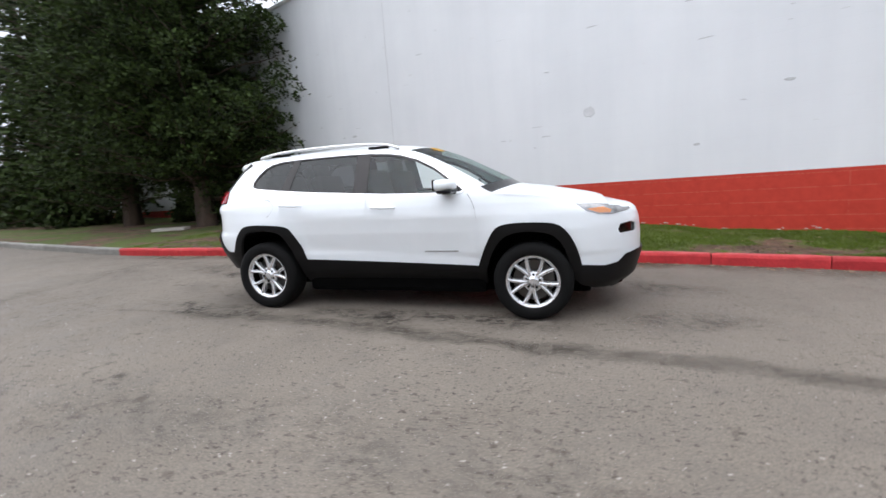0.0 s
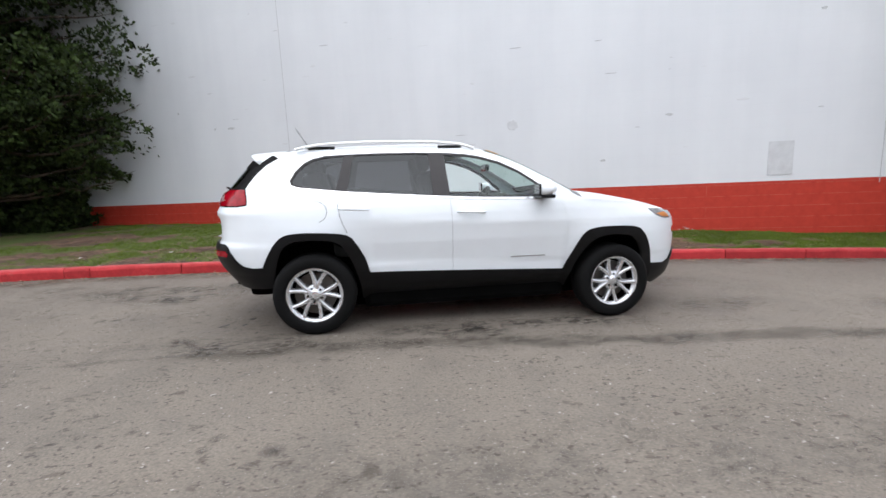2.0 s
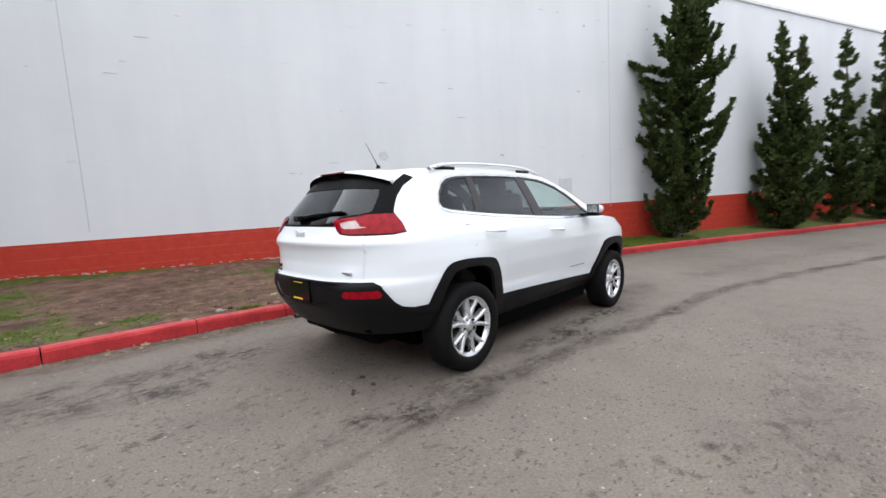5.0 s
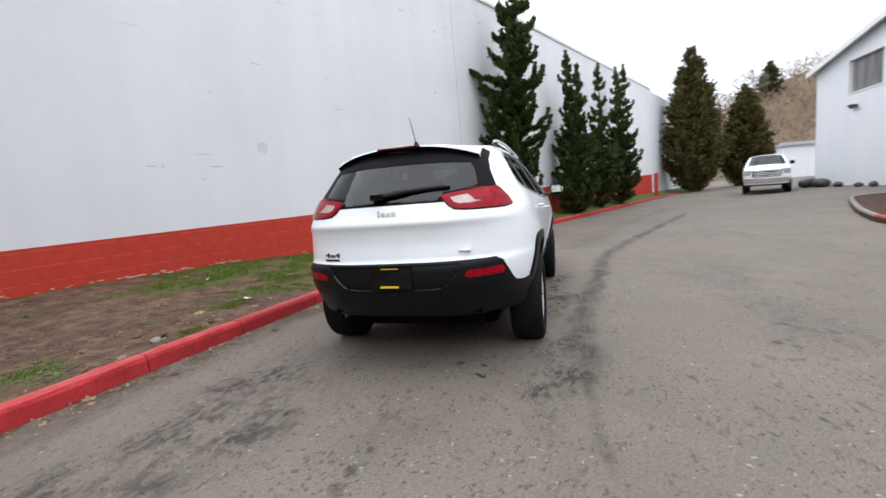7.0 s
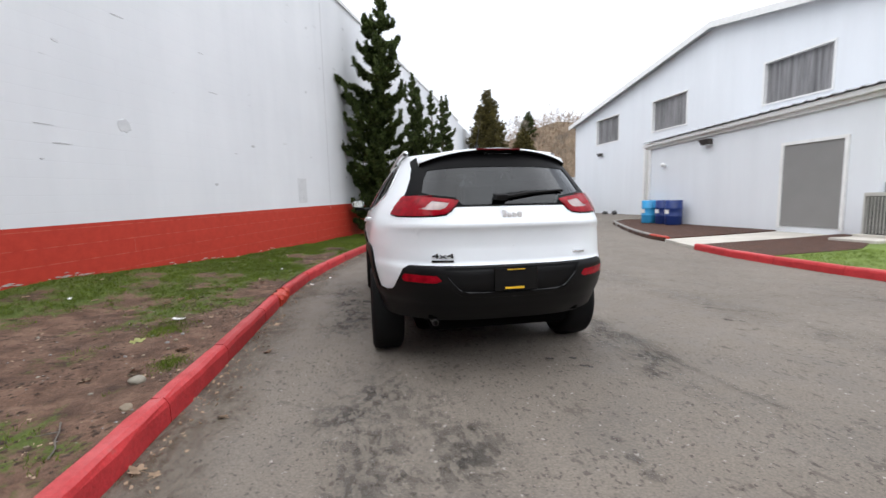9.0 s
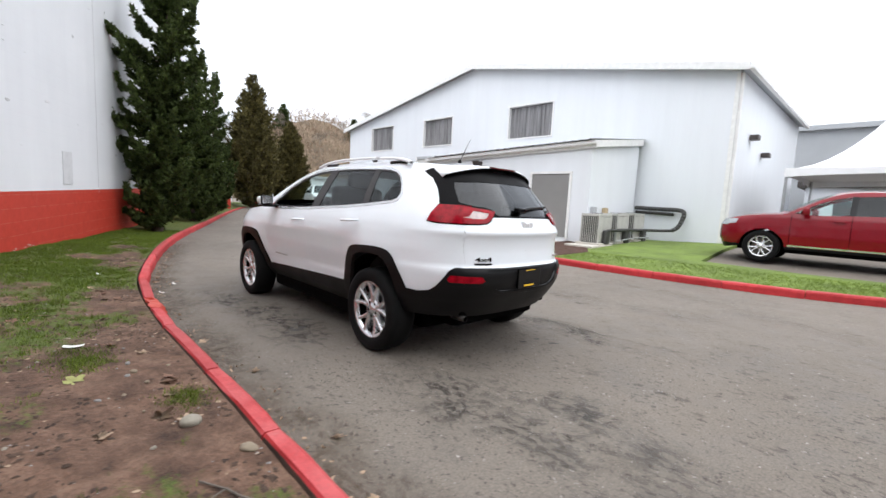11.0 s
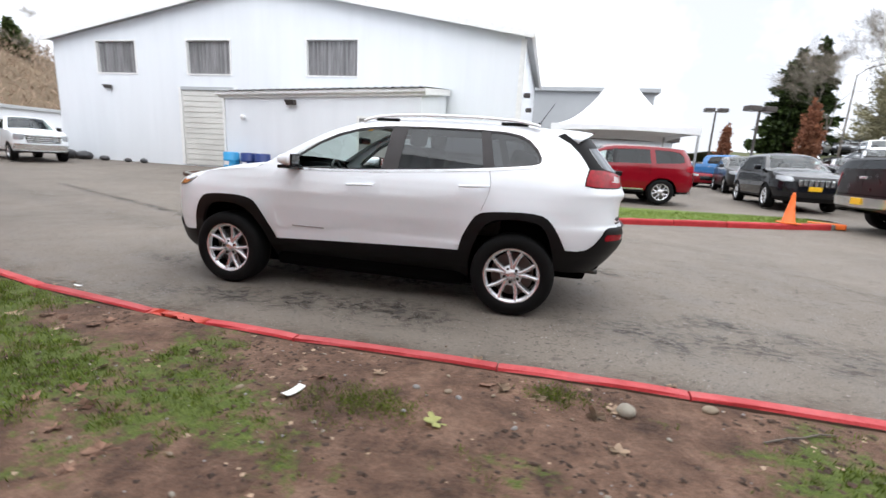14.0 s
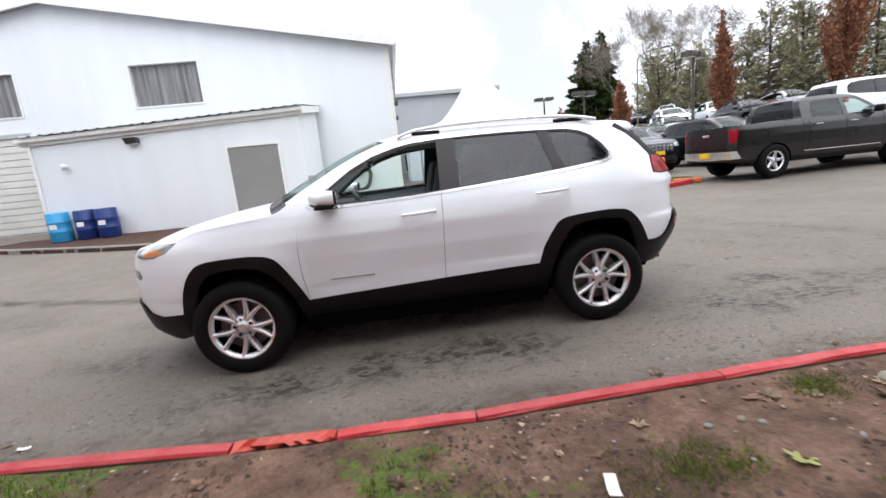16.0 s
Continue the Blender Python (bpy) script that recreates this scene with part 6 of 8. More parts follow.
    quarter = [S(*q) for q in [(-1.065, 1.542), (-1.21, 1.533), (-1.305, 1.513), (-1.385, 1.474), (-1.452, 1.408), (-1.492, 1.345), (-1.484, 1.312), (-1.43, 1.298), (-1.14, 1.264), (-1.11, 1.36)]]
    chrome = widen(dense(house, 0.05), 0.020)
    house_d = dense(house, 0.05)
    # black plastic cladding
    ring_f = [(1.765, 0.30), (1.757, 0.49), (1.705, 0.67), (1.63, 0.795), (1.53, 0.858), (1.28, 0.872), (1.12, 0.858), (1.035, 0.815), (0.95, 0.67), (0.87, 0.482)]
    ring_f = [tuple(q) for q in smooth_line(ring_f, 0.05)]
    rocker = [(0.3, 0.508), (-0.18, 0.528), (-0.6, 0.544), (-0.885, 0.553)]
    ring_r = [(-0.925, 0.69), (-1.0, 0.825), (-1.08, 0.892), (-1.35, 0.918), (-1.53, 0.909), (-1.61, 0.868), (-1.69, 0.762), (-1.755, 0.638)]
    ring_r = [tuple(q) for q in smooth_line(ring_r, 0.05)]
    bump = [(-1.85, 0.632), (-1.925, 0.645), (-1.975, 0.682), (-2.02, 0.742)]
    black = [S(*q) for q in ring_f + rocker + ring_r + bump] + [sh.back(y, z) for y, z in ((0.70, 0.800), (0.66, 0.820), (0.6, 0.818), (0.3, 0.815), (0.0, 0.815))] \
        + [sh.back(0.0, 0.30), S(-2.0, 0.30), S(-1.7, 0.22), (-0.9, 0.22), (0.9, 0.22), S(1.65, 0.2)]
    chin = [S(1.70, 0.49), S(1.764, 0.488), S(1.95, 0.468), S(2.06, 0.486), sh.front(0.60, 0.55), sh.front(0.45, 0.565), sh.front(0.0, 0.565), sh.front(0.0, 0.20), S(1.9, 0.18), S(1.70, 0.2), S(1.68, 0.34)]
    panel = [sh.back(y, z) for y, z in ((0.0, 0.806), (0.46, 0.806), (0.43, 0.74), (0.36, 0.665), (0.30, 0.648), (0.0, 0.642))]
    reflector = [sh.back(y, z) for y, z in ((0.475, 0.735), (0.50, 0.765), (0.69, 0.772), (0.705, 0.745), (0.69, 0.722), (0.50, 0.718))]
    # lamps
    tail_lamp = [sh.back(0.345, 1.236), sh.back(0.40, 1.246), sh.back(0.50, 1.258), sh.back(0.60, 1.266), S(-2.06, 1.270), S(-1.96, 1.272), S(-1.885, 1.272), S(-1.868, 1.21), S(-1.862, 1.155), S(-1.94, 1.145), S(-2.04, 1.144), sh.back(0.60, 1.144), sh.back(0.50, 1.146), sh.back(0.435, 1.154), sh.back(0.40, 1.176)]
    lamp_in = [sh.back(0.405, 1.222), sh.back(0.47, 1.232), sh.back(0.53, 1.238), sh.back(0.60, 1.241), S(-2.085, 1.236), S(-2.085, 1.196), sh.back(0.60, 1.188), sh.back(0.53, 1.180), sh.back(0.46, 1.180), sh.back(0.432, 1.190)]
    lamp_cut = strip([sh.back(0.603, z) for z in np.linspace(1.150, 1.264, 6)], 0.0035)
    head_lamp = [S(1.715, 1.008), S(1.80, 0.942), S(1.90, 0.912), S(2.0, 0.905), S(2.10, 0.918), sh.front(0.50, 0.93), sh.front(0.49, 0.945), S(2.10, 0.952), S(2.0, 0.982), S(1.86, 1.002)]
    head_amber = [S(1.80, 0.960), S(1.89, 0.925), S(1.985, 0.918), S(2.0, 0.938), S(1.93, 0.968)]
    pod = [S(2.075, 0.735), S(2.055, 0.77), S(2.075, 0.815), sh.front(0.55, 0.828), sh.front(0.46, 0.80), sh.front(0.47, 0.735)]
    # hatch glass, its black band heightened to take in the spoiler's shade
    rear_glass = [sh.back(0.0, 1.213), sh.back(0.325, 1.213), sh.back(0.36, 1.262), sh.back(0.52, 1.283), sh.back(0.565, 1.30), sh.back(0.535, 1.40), sh.back(0.505, 1.455), sh.back(0.3, 1.468), sh.back(0.0, 1.472)]
    d_pillar = [S(-1.885, 1.274), S(-1.86, 1.32), S(-1.80, 1.40), S(-1.72, 1.475), S(-1.61, 1.535), S(-1.66, 1.562), sh.back(0.48, 1.566), sh.back(0.4, 1.568), sh.back(0.0, 1.568), sh.back(0.0, 1.200), sh.back(0.40, 1.198), sh.back(0.46, 1.22), sh.back(0.55, 1.25), sh.back(0.60, 1.274)]
    # joints between panels
    j_front = strip([S(*q) for q in smooth_line([(0.80, 1.140), (0.845, 1.06), (0.875, 0.95), (0.885, 0.75), (0.875, 0.58), (0.868, 0.487)], 0.03)])
    j_mid = strip([S(*q) for q in smooth_line([(-0.178, 1.165), (-0.168, 0.9), (-0.158, 0.50)], 0.04)])
    j_rear = strip([S(*q) for q in smooth_line([(-1.10, 1.235), (-1.125, 1.12), (-1.10, 1.0), (-1.06, 0.905)], 0.03)])
    j_gate = strip([sh.back(y, z) for y, z in ((0.605, 1.142), (0.603, 1.0), (0.595, 0.9), (0.585, 0.822))])
    fuel = strip([S(-1.30 + 0.085 * math.cos(a), 1.085 + 0.085 * math.sin(a)) for a in np.linspace(-1.3, 1.9, 14)], 0.002)
    j_hood = strip([S(*q) for q in smooth_line([(1.02, 1.118), (1.3, 1.092), (1.55, 1.062), (1.72, 1.018)], 0.05)], 0.002)
    front_door = [S(*q) for q in [(0.80, 1.140), (0.845, 1.06), (0.875, 0.95), (0.885, 0.75), (0.875, 0.58), (0.868, 0.45), (0.3, 0.45), (-0.158, 0.45), (-0.168, 0.9), (-0.178, 1.175), (0.0, 1.16), (0.3, 1.15), (0.6, 1.142)]]
    rear_door = [S(*q) for q in [(-0.178, 1.175), (-0.168, 0.9), (-0.158, 0.45), (-0.6, 0.45), (-0.875, 0.50), (-0.93, 0.70), (-1.0, 0.83), (-1.06, 0.895), (-1.10, 1.0), (-1.125, 1.12), (-1.10, 1.24), (-0.8, 1.212), (-0.3, 1.178)]]
    gate = [sh.back(0.0, 1.200), sh.back(0.40, 1.198), sh.back(0.45, 1.15), sh.back(0.604, 1.142), sh.back(0.600, 1.0), sh.back(0.592, 0.9), sh.back(0.582, 0.82), sh.back(0.0, 0.817)]
    regions = [("lamp_inner", lamp_in), ("joint_1", lamp_cut), ("lamp_rim", []),  ("tail_lamp", tail_lamp), ("rear_window_glass", rear_glass), ("rear_trim", d_pillar), ("front_pane", front_pane), ("rear_pane", rear_pane), ("quarter_pane", quarter),
               ("window_post", house_d), ("window_trim", chrome), ("amber", head_amber), ("headlamp", head_lamp), ("fog_pod", pod), ("fuel_ring", fuel), ("panel", panel), ("reflector", reflector), ("cladding", black), ("chin", chin),
               ("joint_2", j_front), ("joint_3", j_mid), ("joint_4", j_rear), ("joint_5", j_gate), ("joint_6", j_hood), ("front_door", front_door), ("rear_door", rear_door), ("gate", gate)]
    regions = [("lamp_rim", widen(dense(tail_lamp, 0.05), 0.008)) if n == "lamp_rim" else (n, p) for n, p in regions]
    rim_at = [n for n, _ in regions].index("lamp_rim")
    regions.insert([n for n, _ in regions].index("rear_window_glass"), regions.pop(rim_at))
    v, f, which = cut_skin(sh, outline, regions, 0.034)
    name_of = {k: n for k, (n, _) in enumerate(regions)}

    def pick(*names):
        return f[np.isin(which, [k for k, n in name_of.items() if n in names])]

    skin_part("body", sh, v, f[which == -1], PAINT_WHITE, car, rim=0.018)
    for s, tag in ((1, "left"), (-1, "right")):
        d1 = skin_part("front_door", sh, v, pick("front_door"), PAINT_WHITE, car, both=False, side=s, rim=0.02)
        d2 = skin_part("rear_door", sh, v, pick("rear_door"), PAINT_WHITE, car, both=False, side=s, rim=0.02)
        if s < 0:
            skin_part("door_glass", sh, v, pick("front_pane"), GLASS_CLEAR, d1, "clear door glass", -0.010, 0.0, False, s)
        skin_part("door_glass", sh, v, pick("rear_pane"), GLASS_TINT, d2, "dark privacy glass", -0.010, 0.0, False, s)
        skin_part("quarter_glass", sh, v, pick("quarter_pane"), GLASS_TINT, car, "dark privacy glass", -0.010, 0.0, False, s)
        skin_part("window_post", sh, v, pick("window_post"), POST_SHEEN, car, "window posts, grey with painted sky sheen", -0.004, 0.01, False, s)
        skin_part("window_trim", sh, v, pick("window_trim"), CHROME, car, "bright trim round the side windows", 0.004, 0.012, False, s)
        lamp = skin_part("tail_lamp", sh, v, pick("tail_lamp"), LENS_RED, car, "red wrap-round tail lamp", 0.012, 0.03, False, s)
        skin_part("reversing_lens", sh, v, pick("lamp_inner"), LENS_PINK, lamp, "pale clear lens", 0.008, 0.02, False, s)
        skin_part("lamp_rim", sh, v, pick("lamp_rim"), GLOSS_BLACK, lamp, "black edge of the lamp", 0.002, 0.01, False, s)
        skin_part("fuel_flap_edge" if s < 0 else "quarter_skin", sh, v, pick("fuel_ring"), UNDERSIDE if s < 0 else PAINT_WHITE, car, "", -0.004 if s < 0 else 0.0, 0.0, False, s)
        lamp = skin_part("headlamp", sh, v, pick("headlamp"), LENS_SMOKE, car, "slim smoked headlamp", 0.004, 0.02, False, s)
        skin_part("indicator", sh, v, pick("amber"), LENS_AMBER, lamp, "amber turn lens", 0.007, 0.01, False, s)
        skin_part("fog_lamp_pod", sh, v, pick("fog_pod"), GLOSS_BLACK, car, "recessed dark fog lamp pod", -0.025, 0.0, False, s)
        skin_part("reflector", sh, v, pick("reflector"), LENS_RED, car, "red bumper reflector", 0.022, 0.02, False, s)
        for x in (0.0, -0.995):
            bm = bmesh.new()
            y, z = (0.935, 1.045) if x == 0.0 else (0.935, 1.100)
            n = 10
            rings = []
            for k in range(n + 1):
                q = k / n
                px, out = x - 0.125 + 0.25 * q, 0.034 * math.sin(math.pi * min(1, max(0, (q - 0.02) / 0.96))) ** 0.35
                hh = 0.013 * (0.7 + 0.3 * math.sin(math.pi * q))
                rings.append([bm.verts.new((px, s * (y - 0.048 + out + a), z + b + (q - 0.5) * -0.012)) for a, b in ((0, -hh), (0.012, -hh * 0.6), (0.016, 0), (0.012, hh * 0.6), (0, hh), (-0.01, 0))])
            for p, q in zip(rings, rings[1:]):
                for i in range(6):
                    bm.faces.new((p[i], p[(i + 1) % 6], q[(i + 1) % 6], q[i]))
            bm.faces.new(rings[0])
            bm.faces.new(rings[-1][::-1])
            bmesh.ops.recalc_face_normals(bm, faces=bm.faces)
            part("door_handle", bm, PAINT_WHITE, d1 if x == 0.0 else d2, "white pull handle", True)
        # plain bar where the model name stands on the front door
        bm = bmesh.new()
        rings = []
        for x0 in np.linspace(0.37, 0.69, 9):
            y0 = float(sh.at(*np.array([S(x0, 0.622)]).T)[0][1])
            rings.append([bm.verts.new((x0, s * (y0 + a), b)) for a, b in ((-0.004, 0.617), (0.004, 0.618), (0.004, 0.627), (-0.004, 0.628))])
        for p, q in zip(rings, rings[1:]):
            for i in range(4):
                bm.faces.new((p[i], p[(i + 1) % 4], q[(i + 1) % 4], q[i]))
        bm.faces.new(rings[0])
        bm.faces.new(rings[-1][::-1])
        bmesh.ops.recalc_face_normals(bm, faces=bm.faces)
        part("name_badge", bm, BADGE_GREY, d1, "slim grey badge bar")
        # door mirror
        bm = bmesh.new()
        box(bm, 0.55, s * 0.925, 1.166, 0.69, s * 1.07, 1.276, 0.042)
        for vert in bm.verts:
            vert.co.z = 1.222 + (vert.co.z - 1.222) * (1.0 - 2.6 * max(0.0, vert.co.x - 0.57) - 1.1 * max(0.0, abs(vert.co.y) - 0.96))
            vert.co.x += 0.05 * (abs(vert.co.y) < 1.0) - 0.10 * max(0, vert.co.z - 1.23)
        mirror = part("door_mirror", bm, PAINT_WHITE, car, "white door mirror with a dark foot", True)
        part("mirror_glass", box_bm(0.541, s * 0.945, 1.185, 0.545, s * 1.05, 1.260, 0.0), CHROME, mirror, "mirror glass")
        part("mirror_bezel", box_bm(0.546, s * 0.932, 1.174, 0.560, s * 1.062, 1.270, 0.004), GLOSS_BLACK, mirror, "black bezel round the mirror glass")
        part("mirror_foot", box_bm(0.57, s * 0.83, 1.145, 0.70, s * 1.04, 1.176, 0.012), GLOSS_BLACK, mirror, "black mirror foot")
        # roof rail
        rail = bmesh.new()
        pts = smooth_line([(-1.47, 0.615, 1.602), (-1.36, 0.595, 1.628), (-1.2, 0.585, 1.648), (-0.8, 0.575, 1.664), (-0.35, 0.572, 1.662), (-0.08, 0.575, 1.644), (0.02, 0.590, 1.622), (0.09, 0.605, 1.596)], 0.07)
        rings = [[rail.verts.new((p[0], s * (p[1] + a), p[2] + b)) for a, b in ((-0.018, -0.012), (-0.018, 0.008), (-0.008, 0.014), (0.010, 0.012), (0.018, 0.002), (0.018, -0.012))] for p in pts]
        for p, q in zip(rings, rings[1:]):
            for i in range(6):
                rail.faces.new((p[i], p[(i + 1) % 6], q[(i + 1) % 6], q[i]))
        bmesh.ops.recalc_face_normals(rail, faces=rail.faces)
        rr = part("roof_rail", rail, BADGE_BRIGHT, car, "silver roof rail", True)
        # feet run on along the rail to stand for the shade below
        for x0, x1, zt in ((-1.37, -1.14, 1.630), (-0.24, -0.02, 1.630)):
            part("rail_foot_and_shade", box_bm(x0, s * 0.565, 1.60, x1, s * 0.592, zt, 0.012), GLOSS_BLACK, rr, "black rail foot with painted shade under the rail")
    skin_part("tailgate", sh, v, pick("gate"), PAINT_WHITE, car, rim=0.02)
    skin_part("rear_window", sh, v, pick("rear_window_glass"), GLASS_HATCH, car, "dark tinted hatch glass", -0.004, 0.0)
    skin_part("rear_window_frame", sh, v, pick("rear_trim"), TRIM_AND_SHADE, car, "satin black surround of the hatch glass, deepened by painted shade", 0.0, 0.01)
    skin_part("cladding", sh, v, pick("cladding", "chin"), CLADDING, car, "matt black plastic cladding and bumpers", 0.018, 0.035)
    skin_part("plate_panel", sh, v, pick("panel"), CLADDING, car, "recessed plate panel", -0.002, 0.0)
    for n in name_of.values():
        for s in (1, -1) if n.startswith("joint") else ():
            skin_part("panel_joint", sh, v, pick(n), UNDERSIDE, car, "", -0.016, 0.0, False, s)
    # roof, windscreen and bonnet
    edge = [tuple(q) for q in sh.at(*np.array(up_uz).T)]
    crown = lambda x: along([(-2, 0.012), (-1.4, 0.042), (-0.4, 0.046), (0.3, 0.05), (0.7, 0.045), (1.0, 0.055), (1.4, 0.06), (1.9, 0.05), (2.3, 0.0)], x)
    bow = lambda x: along([(-2, 0.0), (-0.3, 0.03), (0.1, 0.10), (0.6, 0.14), (0.95, 0.17), (1.06, 0.15), (1.3, 0.06), (1.6, 0.0)], x)
    top_parts("roof_and_bonnet", edge, crown, bow, car, PAINT_WHITE, [("windscreen", 0.16, 0.93, 0.93, GLASS_SHIELD, "raked clear windscreen"), ("scuttle", 0.93, 1.03, 0.97, GLOSS_BLACK, "black scuttle below the windscreen")])
    # roof spoiler over the hatch
    bm = bmesh.new()
    rings = []
    for k in range(17):
        y = -0.55 + 1.10 * k / 16
        q = abs(y) / 0.55
        xb, zt = -1.925 + 0.12 * q ** 3.2, 1.604 - 0.085 * q ** 2.4
        front = (-1.60 + 0.02 * q, 1.626 - 0.055 * q ** 2.2)
        under = zt - 0.06 - 0.05 * q ** 3
        rings.append([bm.verts.new(c) for c in ((front[0], y, front[1]), (-1.76, y * 0.99, 0.55 * front[1] + 0.45 * zt + 0.003), (xb + 0.012, y, zt), (xb, y, zt - 0.012), (xb + 0.02, y, zt - 0.03), (-1.80 + 0.04 * q, y, under), (-1.70, y, under - 0.02))])
    for p, q in zip(rings, rings[1:]):
        for i in range(6):
            bm.faces.new((p[i], q[i], q[i + 1], p[i + 1]))
    bm.faces.new(rings[0])
    bm.faces.new(rings[-1][::-1])
    bmesh.ops.recalc_face_normals(bm, faces=bm.faces)
    for face in bm.faces:
        if face.normal.z < -0.2:
            face.material_index = 1
    spoiler = part("roof_spoiler", bm, PAINT_WHITE, car, "white roof spoiler, black below", True)
    spoiler.data.materials.append(UNDERSIDE)
    part("brake_light", box_bm(-1.930, -0.16, 1.588, -1.912, 0.16, 1.600, 0.002), LENS_DEEP, spoiler, "narrow red high brake light")
    # aerial, wiper, badges, plate, exhaust
    def tail_x(y, z):
        return float(sh.at(*np.array([sh.back(abs(y), z)]).T)[0][0])

    bm = bmesh.new()
    tube(bm, (-1.44, 0.03, 1.655), (-1.44, 0.03, 1.685), 0.022, 0.014)
    tube(bm, (-1.445, 0.03, 1.68), (-1.56, 0.03, 1.86), 0.004, 0.002, 8)
    part("aerial", bm, GLOSS_BLACK, car, "thin black whip aerial")
    bm = bmesh.new()
    box(bm, -2.215, 0.03, 1.238, -2.155, 0.12, 1.282, 0.012)
    arm = [(tail_x(y, z) - 0.022, y, z) for y, z in ((0.05, 1.262), (-0.12, 1.285), (-0.38, 1.300))]
    for a, b, r in ((arm[0], arm[1], 0.018), (arm[1], arm[2], 0.011)):
        tube(bm, a, b, r, r * 0.7, 8)
    for a, b in zip(((0.02, 1.262), (-0.16, 1.283)), ((-0.16, 1.283), (-0.40, 1.296))):
        tube(bm, (tail_x(*a) - 0.012, *a), (tail_x(*b) - 0.012, *b), 0.011, 0.009, 6)
    part("rear_wiper", bm, GLOSS_BLACK, car, "black rear wiper arm")
    bm = bmesh.new()
    for k, (dy, hgt) in enumerate(((0.055, 0.05), (0.022, 0.034), (-0.012, 0.034), (-0.048, 0.04))):
        box(bm, -2.228, dy + 0.004 - 0.013, 1.128, -2.200, dy + 0.004 + 0.013, 1.128 + hgt, 0.006)
    box(bm, -2.222, -0.062, 1.136, -2.200, 0.072, 1.148, 0.004)
    part("maker_badge", bm, BADGE_BRIGHT, car, "small chrome badge on the tailgate")
    bm = bmesh.new()
    bm.from_mesh(lettering("4x4", 0.058, 0.004))
    bmesh.ops.scale(bm, vec=(1.6, 0.75, 1.0), verts=bm.verts)
    bmesh.ops.transform(bm, matrix=Matrix(((0, 0, -1, tail_x(0.46, 0.885) - 0.003), (-1, 0, 0, 0.460), (0, 1, 0, 0.872), (0, 0, 0, 1))), verts=bm.verts)
    base_x = tail_x(0.46, 0.885) - 0.003
    for step in range(10):
        box(bm, base_x - 0.004, 0.395 + 0.0135 * step, 0.846, base_x + 0.004, 0.4085 + 0.0135 * step, 0.858)
    for vert in bm.verts:
        vert.co.x += tail_x(vert.co.y, vert.co.z) - 0.004 - base_x
    part("drive_badge", bm, BADGE_BLACK, car, "small black 4x4 badge over a black bar")
    part("trim_badge", box_bm(tail_x(0.46, 0.88) - 0.006, -0.525, 0.875, tail_x(0.46, 0.88) + 0.02, -0.40, 0.890, 0.003), CHROME, car, "small chrome badge on the tailgate")
    # raised lip round the plate panel, its colour lightened as if catching sky
    bm = bmesh.new()
    lip = [tuple(q) for q in smooth_line([(0.50, 0.815), (0.475, 0.775), (0.43, 0.715), (0.37, 0.655), (0.31, 0.634), (0.15, 0.628), (0.0, 0.626)], 0.04)]
    lip += [(-a, b) for a, b in lip[-2::-1]]
    lp = np.array(lip)
    dl = np.gradient(lp, axis=0)
    dl /= np.linalg.norm(dl, axis=1, keepdims=True)
    rings = [[bm.verts.new((tail_x(a, b) - 0.004 + dx * 0.7, a + w * -d[1], b + w * d[0])) for dx, w in ((0.02, -0.024), (-0.012, -0.016), (-0.018, 0.0), (-0.012, 0.016), (0.02, 0.024))] for (a, b), d in zip(lip, dl)]
    for p, q in zip(rings, rings[1:]):
        for i in range(4):
            bm.faces.new((p[i], p[i + 1], q[i + 1], q[i]))
    bmesh.ops.recalc_face_normals(bm, faces=bm.faces)
    part("panel_lip", bm, plain("gleam_bumper_moulding", (0.016, 0.016, 0.018), 0.35, vary=0.1, bump=0.0, spec=0.4), car, "satin raised moulding of the bumper, lightened for sky gleam", True)
    plate = part("number_plate", box_bm(-2.272, -0.145, 0.655, -2.252, 0.145, 0.806, 0.004), GLOSS_BLACK, car, "black dealer plate with a yellow strip")
    part("plate_strip", box_bm(-2.276, -0.055, 0.668, -2.272, 0.075, 0.682, 0.002), PLATE_YELLOW, plate, "yellow lettering bar")
    part("plate_strip", box_bm(-2.276, -0.06, 0.792, -2.272, 0.06, 0.797, 0.001), PLATE_YELLOW, plate, "yellow lettering bar")
    bm = bmesh.new()
    lathe(bm, [(0.020, 0.0), (0.023, 0.0), (0.023, 0.14), (0.019, 0.14), (0.019, 0.02)], 16, pose(-2.06, 0.50, 0.415, 0, 90, 0))
    part("exhaust_tip", bm, DISC, car, "bright exhaust tip", True)
    # yellow price sticker on the windscreen
    bm = bmesh.new()
    a = [bm.verts.new(c) for c in ((0.30, -0.30, 1.600), (0.42, -0.30, 1.558), (0.43, -0.10, 1.567), (0.31, -0.10, 1.610))]
    bm.faces.new(a)
    bmesh.ops.solidify(bm, geom=bm.faces[:], thickness=0.002)
    part("windscreen_sticker", bm, PLATE_YELLOW, car, "yellow sticker on the windscreen")
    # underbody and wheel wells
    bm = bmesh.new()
    # boxes kept low, two added at the tail, to block light underneath
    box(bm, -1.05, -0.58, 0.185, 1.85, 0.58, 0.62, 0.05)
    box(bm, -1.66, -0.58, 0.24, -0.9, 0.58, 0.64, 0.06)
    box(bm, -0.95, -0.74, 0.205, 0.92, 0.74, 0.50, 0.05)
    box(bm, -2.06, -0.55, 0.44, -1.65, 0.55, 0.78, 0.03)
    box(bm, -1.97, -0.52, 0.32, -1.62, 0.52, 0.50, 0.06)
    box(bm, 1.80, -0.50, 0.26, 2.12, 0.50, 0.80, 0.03)
